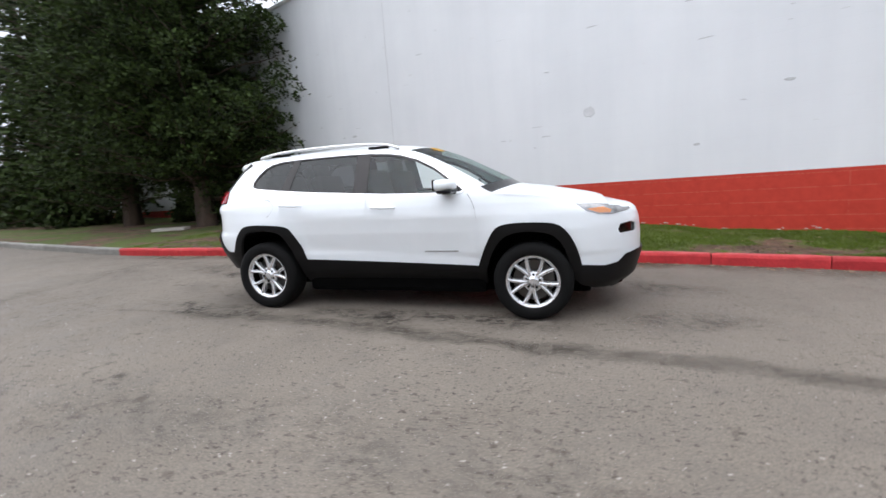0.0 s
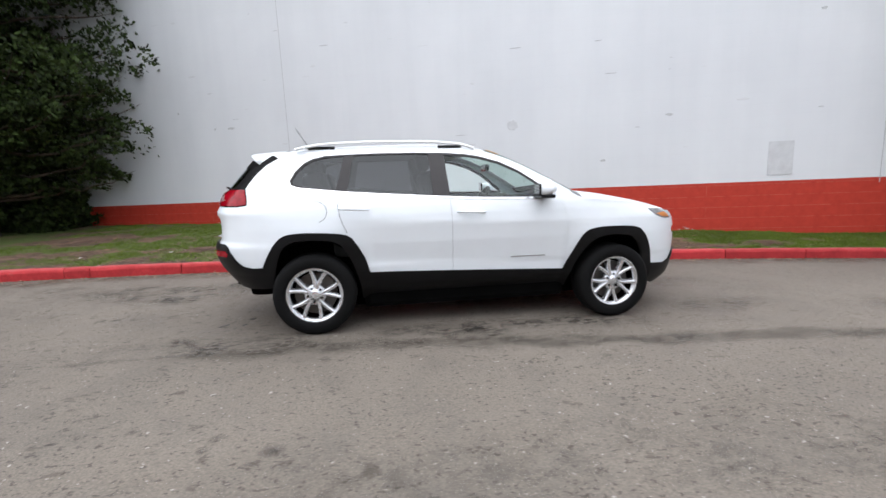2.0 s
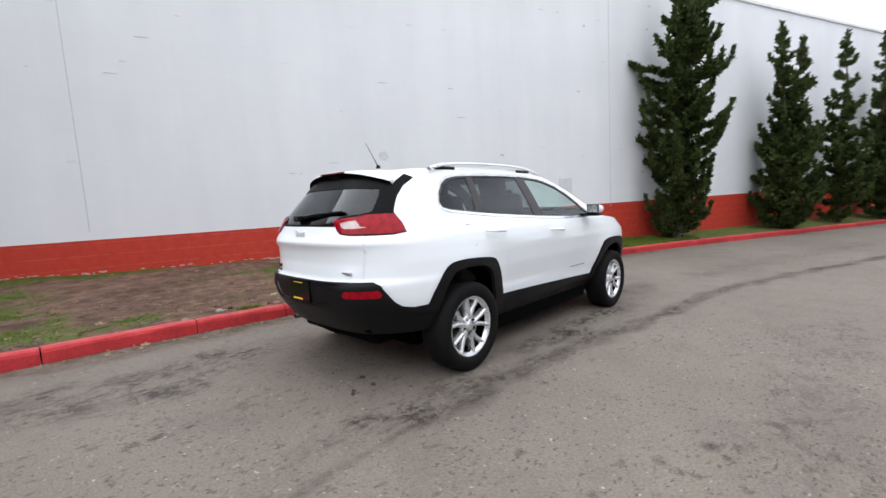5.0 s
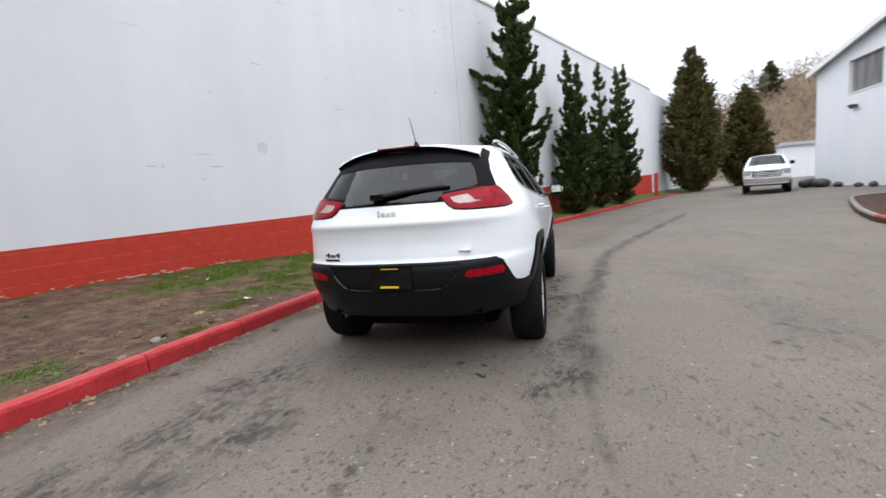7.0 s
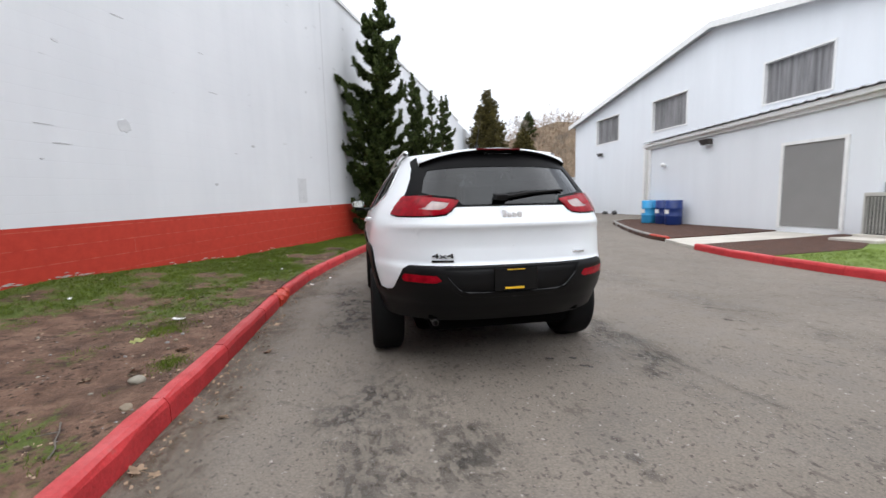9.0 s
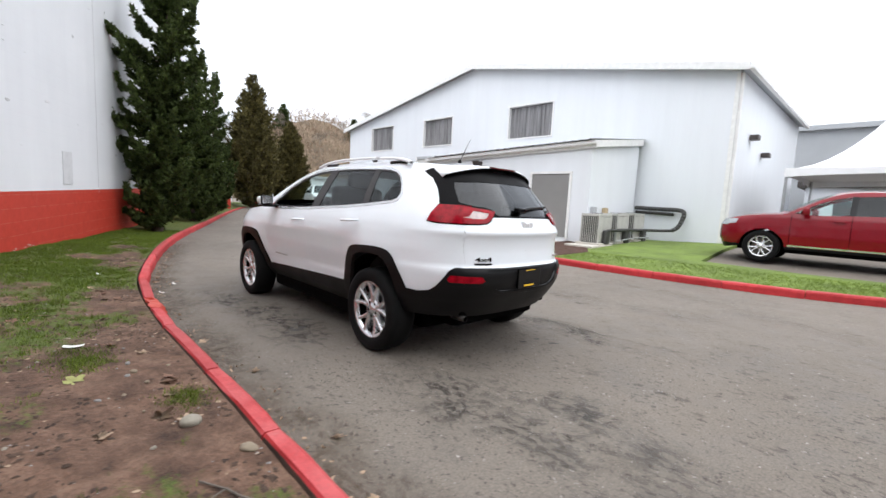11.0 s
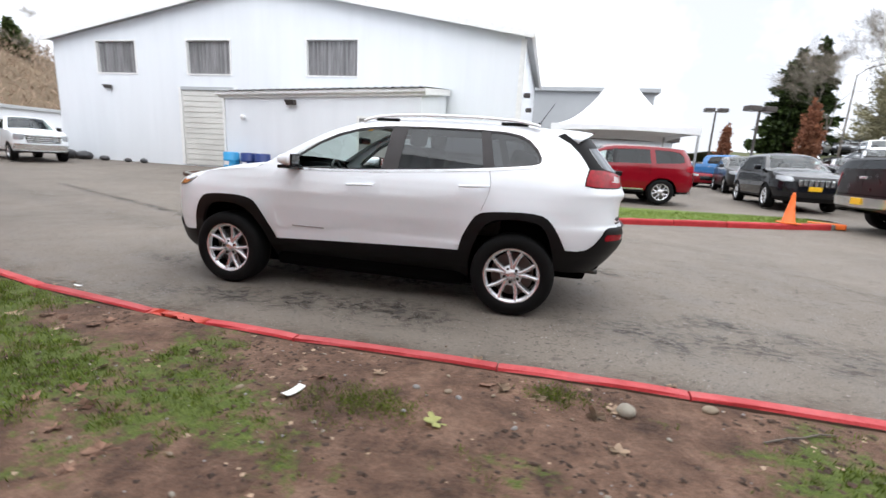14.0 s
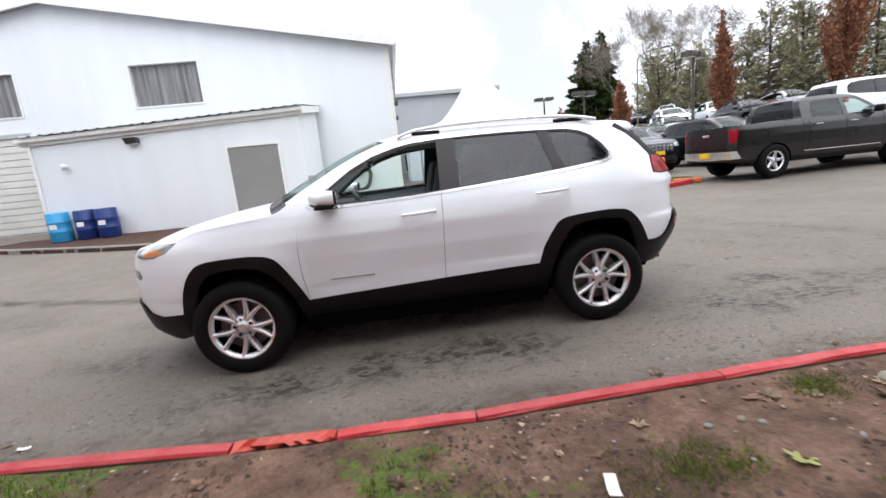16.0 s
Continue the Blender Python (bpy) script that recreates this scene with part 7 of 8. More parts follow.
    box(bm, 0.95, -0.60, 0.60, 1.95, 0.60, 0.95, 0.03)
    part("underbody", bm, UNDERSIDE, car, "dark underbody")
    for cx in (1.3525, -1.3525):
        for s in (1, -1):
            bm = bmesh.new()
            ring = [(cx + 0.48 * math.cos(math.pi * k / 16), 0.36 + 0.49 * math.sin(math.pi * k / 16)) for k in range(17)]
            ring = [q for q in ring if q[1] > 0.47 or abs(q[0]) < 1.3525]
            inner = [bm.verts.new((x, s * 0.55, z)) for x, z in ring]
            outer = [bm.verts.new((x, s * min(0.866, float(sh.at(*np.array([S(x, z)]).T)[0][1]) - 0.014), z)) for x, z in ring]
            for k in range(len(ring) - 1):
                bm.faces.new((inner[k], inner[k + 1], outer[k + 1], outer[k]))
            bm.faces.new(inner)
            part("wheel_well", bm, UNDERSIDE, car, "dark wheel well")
    # cabin
    bm = bmesh.new()
    box(bm, -0.84, -0.80, 0.60, 0.84, 0.80, 0.66)
    box(bm, -1.9, -0.53, 0.60, 0.98, 0.53, 0.655)
    box(bm, -1.95, -0.53, 0.64, -1.40, 0.53, 1.02, 0.04)
    box(bm, -1.92, -0.74, 0.88, -1.40, 0.74, 1.02, 0.04)
    part("cabin_floor", bm, CABIN, car, "dark cabin floor")
    bm = bmesh.new()
    box(bm, 0.55, -0.80, 0.66, 0.86, 0.80, 1.12, 0.07)
    box(bm, 0.8, -0.76, 0.90, 1.0, 0.76, 1.12, 0.05)
    box(bm, 0.40, 0.20, 0.95, 0.70, 0.58, 1.16, 0.05)
    dash = part("dashboard", bm, CABIN, car, "dark dashboard", True)
    bm = bmesh.new()
    m = pose(0.40, 0.38, 1.07, 0, -62, 0)
    lathe(bm, [(0.175 + 0.016 * math.cos(a), 0.016 * math.sin(a)) for a in np.linspace(0, 2 * math.pi, 9)], 28, m)
    box(bm, -0.16, -0.02, -0.012, 0.16, 0.02, 0.012, 0.004, m)
    box(bm, -0.06, -0.07, -0.03, 0.07, 0.07, 0.015, 0.02, m)
    part("steering_wheel", bm, GLOSS_BLACK, dash, "black steering wheel", True)
    for x, y in ((0.08, 0.38), (0.08, -0.38), (-0.95, 0.42), (-0.95, -0.42)):
        bm = bmesh.new()
        box(bm, x - 0.25, y - 0.25, 0.66, x + 0.28, y + 0.25, 0.86, 0.06)
        seat = part("seat", bm, SEAT, car, "black cloth seat", True)
        part("seat_back", box_bm(-0.09, y - 0.27, 0, 0.09, y + 0.27, 0.60, 0.06, pose(x - 0.26, 0, 0.82, 0, -14, 0)), SEAT, seat, "", True)
        part("headrest", box_bm(-0.055, y - 0.145, 0, 0.055, y + 0.145, 0.17, 0.05, pose(x - 0.43, 0, 1.40, 0, -10, 0)), SEAT, seat, "", True)
    part("inside_mirror", box_bm(0.33, -0.12, 1.40, 0.37, 0.12, 1.47, 0.02), GLOSS_BLACK, car, "inside mirror")
    part("roof_lining", box_bm(-1.42, -0.57, 1.545, 0.10, 0.57, 1.585, 0.015), CABIN_PALE, car, "pale roof lining")
    # wheels
    meshes = wheel_meshes(0.345, 0.233, 0.235, "split", "_suv")
    put_wheels(car, meshes, [(1.3525, 0.792, 0.353), (-1.3525, 0.792, 0.391), (1.3525, -0.792, 0.353), (-1.3525, -0.792, 0.391)])
    return car


main_car()


# ---------------------------------------------------------------- parked vehicles round the drive
def arch_line(cx, r, z0=0.36):
    return [(cx + r * math.cos(a), z0 + r * math.sin(a)) for a in np.linspace(0, math.pi, 13)]


def parked(name, label, place, paint, spec, step=0.07):
    """A vehicle from its own side lines; x runs to its nose."""
    car = thing(name, label, spec.get("category", "car"), place, spec.get("group", "parked vehicles"))
    sh = Shell(spec["width"], spec["tail"], spec["nose"], spec["from"][0], spec["from"][1], spec.get("round", 4.0), 3.2)
    S = sh.side
    up = [tuple(q) for q in smooth_line(spec["up"], 0.07)]
    zt, zn = spec["up"][0][1], spec["nose_z"]
    wt, wn = along(spec["width"], zt), along(spec["width"], zn)
    y0, y1 = sh.at(*np.array([S(*up[0])]).T)[0][1], sh.at(*np.array([S(*up[-1])]).T)[0][1]
    rear = [sh.back(y, zt) for y in np.linspace(0, y0 * 0.96, 7)]
    fore = [sh.front(y, zn) for y in np.linspace(y1 * 0.96, 0, 7)]
    up_uz = rear + [S(*q) for q in up] + fore
    af, ar = arch_line(spec["axle"][0], spec["arch"]), arch_line(spec["axle"][1], spec["arch"])
    zb = spec["low"]
    bottom = [sh.front(y, zb + 0.03) for y in (0.0, 0.4, 0.6)] + [S(*q) for q in af] + [S(*q) for q in ar] + [sh.back(y, zb + 0.1) for y in (0.6, 0.4, 0.0)]
    outline = up_uz + bottom
    regions = [(n, [S(*q) for q in poly]) for n, poly in spec["side"]]
    regions += [(n, [sh.back(*q) for q in poly]) for n, poly in spec.get("back", [])]
    regions += [(n, [sh.front(*q) for q in poly]) for n, poly in spec.get("front", [])]
    for x, za, zc in spec["joints"]:
        regions.append((f"joint {x}", strip([S(x, z) for z in np.linspace(za, zc, 8)], 0.006)))
    if "low_trim" in spec:
        z = spec["low_trim"]
        xs = np.linspace(sh.xb, sh.xa, 20)
        regions.append(("cladding", [sh.back(0, z)] + [sh.back(0.5, z)] + [S(x, z) for x in xs] + [sh.front(0.5, z), sh.front(0, z), sh.front(0, 0.05)] + [S(x, 0.05) for x in xs[::-1]] + [sh.back(0, 0.05)]))
    v, f, which = cut_skin(sh, outline, regions, step)
    look_of = {"glass": (GLASS_PARKED, -0.008, "dark window glass"), "clear": (GLASS_CLEAR, -0.008, "window glass"), "post": (GLOSS_BLACK, -0.002, "black window post"), "tail_lamp": (LENS_RED, 0.012, "red tail lamp"),
               "headlamp": (LENS_CLEAR, 0.008, "clear headlamp"), "cladding": (CLADDING, 0.01, "black lower trim"), "joint": (UNDERSIDE, -0.014, "dark panel joints"), "grille": (GLOSS_BLACK, -0.02, "dark grille"),
               "bumper": (CHROME, 0.03, "bright chrome bumper"), "rear_bumper": (CHROME, 0.03, "bright chrome rear bumper"), "chrome": (CHROME, 0.01, "bright trim")}
    skin_part("body", sh, v, f[which == -1], paint, car, rim=0.02)
    for kind in dict.fromkeys(n for n, _ in regions):
        material, off, lab = look_of[kind.split(" ")[0]]
        sel = f[np.isin(which, [k for k, (n, _) in enumerate(regions) if n == kind])]
        if len(sel) and kind.split(" ")[0] in ("glass", "clear", "tail_lamp", "headlamp", "chrome", "joint"):
            for s in (1, -1):
                skin_part({"glass": "side_window", "clear": "side_window", "joint": "panel_joint", "chrome": "bright_trim"}.get(kind.split(" ")[0], kind), sh, v, sel, material, car, lab, off, 0.0 if off < 0 else 0.02, False, s)
        elif len(sel):
            skin_part({"post": "window_post", "joint": "panel_joint"}.get(kind, kind), sh, v, sel, material, car, lab, off, 0.02 if off > 0 else 0.0)
    edge = [tuple(q) for q in sh.at(*np.array(up_uz).T)]
    top_parts("roof_and_bonnet", edge, spec["crown"], spec["bow"], car, paint, spec["panes"], 16)
    bm = bmesh.new()
    a, b = spec["axle"]
    box(bm, b - 0.55, -0.6, zb, a + 0.55, 0.6, 0.75, 0.03)
    box(bm, b + 0.5, -0.86, zb, a - 0.5, 0.86, 0.6, 0.03)
    part("underbody", bm, UNDERSIDE, car, "dark underbody")
    for cx in spec["axle"]:
        for s in (1, -1):
            bm = bmesh.new()
            pts = arch_line(cx, spec["arch"] + 0.03)
            for p, q in zip(pts, pts[1:]):
                bm.faces.new([bm.verts.new(c) for c in ((p[0], s * 0.6, p[1]), (q[0], s * 0.6, q[1]), (q[0], s * 0.92, q[1]), (p[0], s * 0.92, p[1]))])
            part("wheel_well", bm, UNDERSIDE, car, "dark wheel well")
    if spec.get("seats", True):
        for x in spec.get("rows", (0.1, -0.85)):
            for y in (0.4, -0.4):
                bm = box_bm(x - 0.3, y - 0.25, 0.7, x + 0.25, y + 0.25, 0.95, 0.05)
                s = part("seat", bm, SEAT, car)
                part("seat_back", box_bm(x - 0.38, y - 0.24, 0.9, x - 0.22, y + 0.24, 1.5, 0.05), SEAT, s)
        part("dashboard", box_bm(spec["rows"][0] + 0.75 if "rows" in spec else 0.85, -0.8, 0.75, spec["rows"][0] + 1.1 if "rows" in spec else 1.2, 0.8, 1.12, 0.06), CABIN, car)
    for s in (1, -1):
        mx = spec["mirror"]
        part("door_mirror", box_bm(mx[0] - 0.08, s * mx[1], mx[2], mx[0] + 0.06, s * (mx[1] + 0.2), mx[2] + 0.17, 0.04), spec.get("mirror_paint", paint), car, "", True)
        for x, z in spec["handles"]:
            part("door_handle", box_bm(x - 0.1, s * (along(spec["width"], z) + 0.0), z - 0.013, x + 0.1, s * (along(spec["width"], z) + 0.035), z + 0.013, 0.006), spec.get("handle_paint", paint), car)
    for n, x0, yy0, z0, x1, yy1, z1, mt, lab in spec.get("extras", []):
        part(n, box_bm(x0, yy0, z0, x1, yy1, z1, min(0.012, abs(x1 - x0) * 0.3, abs(z1 - z0) * 0.3)), mt, car, lab)
    r = spec["wheel"]
    meshes = spec["meshes"]
    put_wheels(car, meshes, [(x, s * spec["track"], r) for x in spec["axle"] for s in (1, -1)])
    return car


WHEEL_BIG = wheel_meshes(0.39, 0.255, 0.25, "split", "_large")
WHEEL_TRUCK = wheel_meshes(0.41, 0.255, 0.27, "single", "_truck")
WHEEL_SMALL = wheel_meshes(0.33, 0.215, 0.21, "split", "_small")

SUV = dict(
    width=[(0.2, 0.82), (0.4, 0.92), (0.7, 0.955), (0.95, 0.95), (1.12, 0.925), (1.22, 0.895), (1.45, 0.80), (1.68, 0.70), (1.76, 0.64), (1.9, 0.5)],
    tail=[(0.2, -2.28), (0.45, -2.50), (0.6, -2.55), (1.0, -2.53), (1.2, -2.5), (1.5, -2.36), (1.72, -2.2), (1.9, -2.05)],
    nose=[(0.1, 2.25), (0.3, 2.42), (0.55, 2.55), (0.9, 2.54), (1.03, 2.45), (1.15, 2.2), (1.9, 1.9)],
    up=[(-2.0, 1.705), (-1.6, 1.735), (-1.0, 1.755), (-0.3, 1.755), (0.1, 1.715), (0.45, 1.58), (0.8, 1.385), (1.05, 1.235), (1.2, 1.195), (1.5, 1.175), (1.9, 1.13), (2.2, 1.07)], nose_z=1.03, low=0.27, arch=0.47,
    axle=(1.52, -1.52), wheel=0.39, track=0.82, meshes=WHEEL_BIG,
    side=[("clear", [(0.95, 1.225), (0.72, 1.36), (0.45, 1.51), (0.2, 1.60), (-0.02, 1.645), (-0.02, 1.215), (0.5, 1.195)]),
          ("glass", [(-0.14, 1.65), (-0.6, 1.672), (-1.1, 1.668), (-1.16, 1.24), (-0.6, 1.225), (-0.12, 1.215)]),
          ("glass", [(-1.24, 1.66), (-1.7, 1.645), (-1.98, 1.60), (-2.1, 1.48), (-2.13, 1.33), (-2.0, 1.285), (-1.3, 1.245)]),
          ("post", [(1.0, 1.21), (0.73, 1.38), (0.45, 1.53), (0.2, 1.62), (-0.05, 1.668), (-0.6, 1.69), (-1.2, 1.685), (-1.7, 1.66), (-2.0, 1.62), (-2.13, 1.5), (-2.16, 1.31), (-2.0, 1.265), (-1.2, 1.22), (-0.5, 1.2), (0.5, 1.18)]),
          ("headlamp", [(2.05, 1.045), (2.1, 0.93), (2.35, 0.90), (2.45, 0.95), (2.38, 1.02)]),
          ("tail_lamp", [(-2.2, 1.2), (-2.2, 1.03), (-2.5, 1.02), (-2.49, 1.19)])],
    back=[("glass", [(0.0, 1.62), (0.5, 1.6), (0.62, 1.28), (0.0, 1.26)]), ("tail_lamp", [(0.0, 1.16), (0.85, 1.16), (0.85, 1.06), (0.0, 1.06)])],
    front=[("grille", [(0.0, 0.96), (0.5, 0.95), (0.46, 0.74), (0.0, 0.73)]), ("headlamp", [(0.55, 1.0), (0.8, 1.0), (0.8, 0.88), (0.55, 0.88)])],
    joints=[(0.98, 0.5, 1.2), (-0.08, 0.45, 1.2), (-1.14, 0.85, 1.24)], low_trim=0.42,
    crown=lambda x: along([(-2.5, 0.01), (-1.8, 0.05), (0.0, 0.055), (0.6, 0.05), (1.2, 0.06), (2.0, 0.05), (2.5, 0.0)], x),
    bow=lambda x: along([(-2.0, 0.0), (0.0, 0.08), (0.6, 0.16), (1.1, 0.18), (1.4, 0.05), (1.8, 0.0)], x),
    panes=[("windscreen", 0.2, 1.04, 0.92, GLASS_SHIELD, "raked windscreen")], mirror=(0.72, 0.92, 1.2), handles=[(0.12, 1.07), (-0.95, 1.09)], rows=(0.1, -0.85),
    **{"from": (-1.3, 1.4)})

TRUCK = dict(
    category="pickup truck",
    width=[(0.3, 0.85), (0.5, 0.95), (0.8, 0.985), (1.05, 0.985), (1.25, 0.965), (1.35, 0.93), (1.6, 0.84), (1.85, 0.72), (1.93, 0.64), (2.0, 0.55)],
    tail=[(0.3, -2.78), (0.5, -2.86), (0.75, -2.88), (1.30, -2.86), (1.4, -2.86), (2.0, -2.86)],
    nose=[(0.2, 2.72), (0.4, 2.85), (0.7, 2.95), (1.1, 2.94), (1.2, 2.90), (1.28, 2.7), (2.0, 2.2)],
    up=[(-2.7, 1.36), (-1.2, 1.365), (-0.99, 1.37), (-0.97, 1.60), (-0.90, 1.82), (-0.75, 1.885), (-0.2, 1.91), (0.45, 1.90), (0.75, 1.80), (1.05, 1.60), (1.35, 1.38), (1.45, 1.34), (1.8, 1.325), (2.3, 1.29), (2.6, 1.24)], nose_z=1.20, low=0.38, arch=0.50,
    axle=(1.85, -1.72), wheel=0.41, track=0.86, meshes=WHEEL_TRUCK,
    side=[("clear", [(1.22, 1.395), (1.0, 1.56), (0.72, 1.74), (0.5, 1.80), (0.3, 1.815), (0.3, 1.375), (0.8, 1.365)]),
          ("glass", [(0.18, 1.815), (-0.3, 1.815), (-0.62, 1.79), (-0.70, 1.60), (-0.70, 1.40), (0.18, 1.375)]),
          ("headlamp", [(2.55, 1.17), (2.55, 0.95), (2.85, 0.95), (2.85, 1.17)]),
          ("tail_lamp", [(-2.77, 1.27), (-2.77, 0.95), (-2.85, 0.95), (-2.85, 1.27)]),
          ("chrome", [(1.25, 0.60), (1.25, 0.575), (-0.9, 0.575), (-0.9, 0.60)]),
          ("chrome end", [(2.5, 0.72), (2.5, 0.52), (2.9, 0.5), (2.93, 0.74)])],
    back=[("tail_lamp", [(0.82, 1.27), (0.945, 1.27), (0.945, 0.95), (0.82, 0.95)]), ("rear_bumper", [(0.0, 0.74), (0.95, 0.74), (0.95, 0.55), (0.0, 0.52)]), ("joint", [(0.0, 0.80), (0.78, 0.80), (0.78, 0.785), (0.0, 0.785)])],
    front=[("grille", [(0.0, 1.16), (0.62, 1.15), (0.58, 0.82), (0.0, 0.80)]), ("headlamp", [(0.66, 1.17), (0.9, 1.15), (0.9, 0.92), (0.66, 0.94)]), ("bumper", [(0.0, 0.76), (0.92, 0.76), (0.92, 0.54), (0.0, 0.52)])],
    joints=[(1.3, 0.55, 1.35), (0.24, 0.55, 1.36), (-0.80, 0.6, 1.36), (-0.96, 0.5, 1.36)], low_trim=0.46,
    crown=lambda x: along([(-2.86, 0.0), (-1.1, 0.0), (-0.9, 0.03), (0.3, 0.05), (1.0, 0.05), (1.6, 0.07), (2.5, 0.05), (2.95, 0.0)], x),
    bow=lambda x: along([(-1.0, 0.0), (0.3, 0.06), (0.9, 0.14), (1.4, 0.16), (1.7, 0.04), (2.0, 0.0)], x),
    panes=[("windscreen", 0.62, 1.36, 0.92, GLASS_SHIELD, "raked windscreen"), ("rear_window", -0.975, -0.87, 0.80, GLASS_PARKED, "rear cab window"), ("bed_cover", -2.75, -1.03, 0.88, CLADDING, "black load bed cover")],
    mirror=(1.05, 0.96, 1.38), handles=[(0.42, 1.22), (-0.55, 1.22)], rows=(0.55, -0.25), handle_paint=CHROME, mirror_paint=CLADDING,
    extras=[("number_plate", -2.93, -0.17, 0.58, -2.905, 0.17, 0.72, PLATE_YELLOW, "yellow dealer plate"), ("cab_light", -0.98, -0.16, 1.915, -0.92, 0.16, 1.945, LENS_RED, "red cab light"), ("tailgate_handle", -2.885, -0.12, 1.14, -2.86, 0.12, 1.20, CHROME, "chrome tailgate handle")],
    **{"from": (-2.1, 2.0)})
TRUCK["round"] = 9.0

SEDAN = dict(
    width=[(0.15, 0.80), (0.3, 0.87), (0.55, 0.91), (0.8, 0.905), (0.92, 0.87), (1.1, 0.77), (1.3, 0.63), (1.42, 0.52), (1.5, 0.45)],
    tail=[(0.2, -2.2), (0.4, -2.36), (0.6, -2.4), (0.85, -2.36), (0.95, -2.28), (1.5, -2.0)],
    nose=[(0.1, 2.2), (0.3, 2.35), (0.5, 2.4), (0.7, 2.34), (0.8, 2.2), (0.9, 1.9), (1.5, 1.6)],
    up=[(-2.1, 0.98), (-1.75, 1.03), (-1.35, 1.20), (-0.9, 1.36), (-0.4, 1.42), (0.1, 1.40), (0.45, 1.27), (0.8, 1.08), (1.0, 0.99), (1.3, 0.95), (1.7, 0.90), (2.0, 0.84)], nose_z=0.80, low=0.2, arch=0.40,
    axle=(1.38, -1.36), wheel=0.33, track=0.78, meshes=WHEEL_SMALL,
    side=[("glass", [(0.75, 1.02), (0.42, 1.22), (0.1, 1.33), (-0.35, 1.36), (-0.85, 1.31), (-1.3, 1.14), (-1.5, 1.03), (-0.9, 0.97), (0.0, 0.95)]),
          ("headlamp", [(1.9, 0.80), (1.95, 0.69), (2.2, 0.66), (2.2, 0.74)]), ("tail_lamp", [(-2.0, 0.95), (-2.05, 0.8), (-2.3, 0.8), (-2.3, 0.93)])],
    front=[("headlamp", [(0.5, 0.74), (0.7, 0.76), (0.7, 0.65), (0.5, 0.64)]), ("grille", [(0.0, 0.66), (0.45, 0.65), (0.4, 0.42), (0.0, 0.40)])],
    back=[("tail_lamp", [(0.45, 0.92), (0.75, 0.92), (0.75, 0.80), (0.45, 0.80)])],
    joints=[(0.8, 0.35, 1.0), (-0.2, 0.3, 0.97)], low_trim=0.27,
    crown=lambda x: along([(-2.4, 0.0), (-1.9, 0.03), (-0.5, 0.05), (0.8, 0.05), (1.6, 0.05), (2.4, 0.0)], x),
    bow=lambda x: along([(-2.2, 0.0), (-1.4, -0.10), (-0.7, 0.0), (0.2, 0.08), (0.9, 0.16), (1.3, 0.03), (1.6, 0.0)], x),
    panes=[("windscreen", 0.16, 0.96, 0.9, GLASS_SHIELD, "raked windscreen"), ("rear_window", -1.75, -0.95, 0.88, GLASS_PARKED, "rear window")],
    mirror=(0.6, 0.86, 0.97), handles=[(0.0, 0.85), (-1.0, 0.87)], rows=(0.05, -0.8), extras=[], **{"from": (-1.2, 1.2)})


def stand(x, y, turn, tilt=0.0):
    return pose(x, y, rise(x, y), 0, tilt, turn)


parked("suv", "maroon large SUV with silver wheels parked behind the lawn strip", stand(-3.42, -11.2, 1.5), PAINT_MAROON, dict(SUV, side=[q for q in SUV["side"] if q[0] != "post"] + [("post", [(-0.02, 1.648), (-0.14, 1.653), (-0.12, 1.213), (-0.02, 1.213)]), ("chrome", [(1.0, 0.47), (1.0, 0.43), (-1.0, 0.43), (-1.0, 0.47)])]), 0.06)
plate_front = [("number_plate", 2.55, -0.16, 0.62, 2.58, 0.16, 0.75, PLATE_YELLOW, "yellow dealer plate")] + [("grille_slot", 2.53, -0.42 + 0.13 * k, 0.76, 2.565, -0.34 + 0.13 * k, 0.94, CHROME, "chrome grille slot") for k in range(7)]
parked("suv", "dark blue-grey SUV with a chrome slotted grille", stand(-9.45, -13.15, 84), PAINT_NAVY, dict(SUV, extras=plate_front), 0.06)
parked("pickup_truck", "black crew-cab pickup with a chrome rear bumper and yellow plate", stand(-11.15, -7.15, 180), PAINT_BLACK, TRUCK, 0.06)
parked("pickup_truck", "white crew-cab pickup parked at the end of the drive", stand(22.9, -11.5, 160), PAINT_WHITE, dict(TRUCK, handle_paint=CHROME, extras=[("grille_bar", 2.93, -0.58, 0.845 + 0.085 * k, 2.975, 0.58, 0.875 + 0.085 * k, CHROME, "chrome grille bar") for k in range(4)]), 0.08)
parked("pickup_truck", "bright blue pickup in the car park", stand(-11.6, -24.9, 150), PAINT_BLUE, TRUCK, 0.1)
boxy = parked("suv", "white boxy SUV standing behind the black pickup", stand(-16.6, -9.6, 178), PAINT_WHITE, SUV, 0.09)
parked("suv", "dark blue SUV parked behind the black pickup", stand(-12.3, -11.7, 96), PAINT_NAVY, SUV, 0.09)
dark = parked("suv", "dark SUV in the car park row", stand(-10.9, -20.5, 80), PAINT_BLACK, SUV, 0.1)
first = parked("car", "silver saloon in the car park row", stand(-15.6, -21.2, 78), PAINT_SILVER, SEDAN, 0.09)
second = parked("car", "dark blue saloon in the car park row", stand(-29.5, -20.5, 96), PAINT_NAVY, SEDAN, 0.09)
third = parked("car", "maroon saloon in the car park row", stand(-13.0, -17.4, 88), PAINT_MAROON, SEDAN, 0.09)
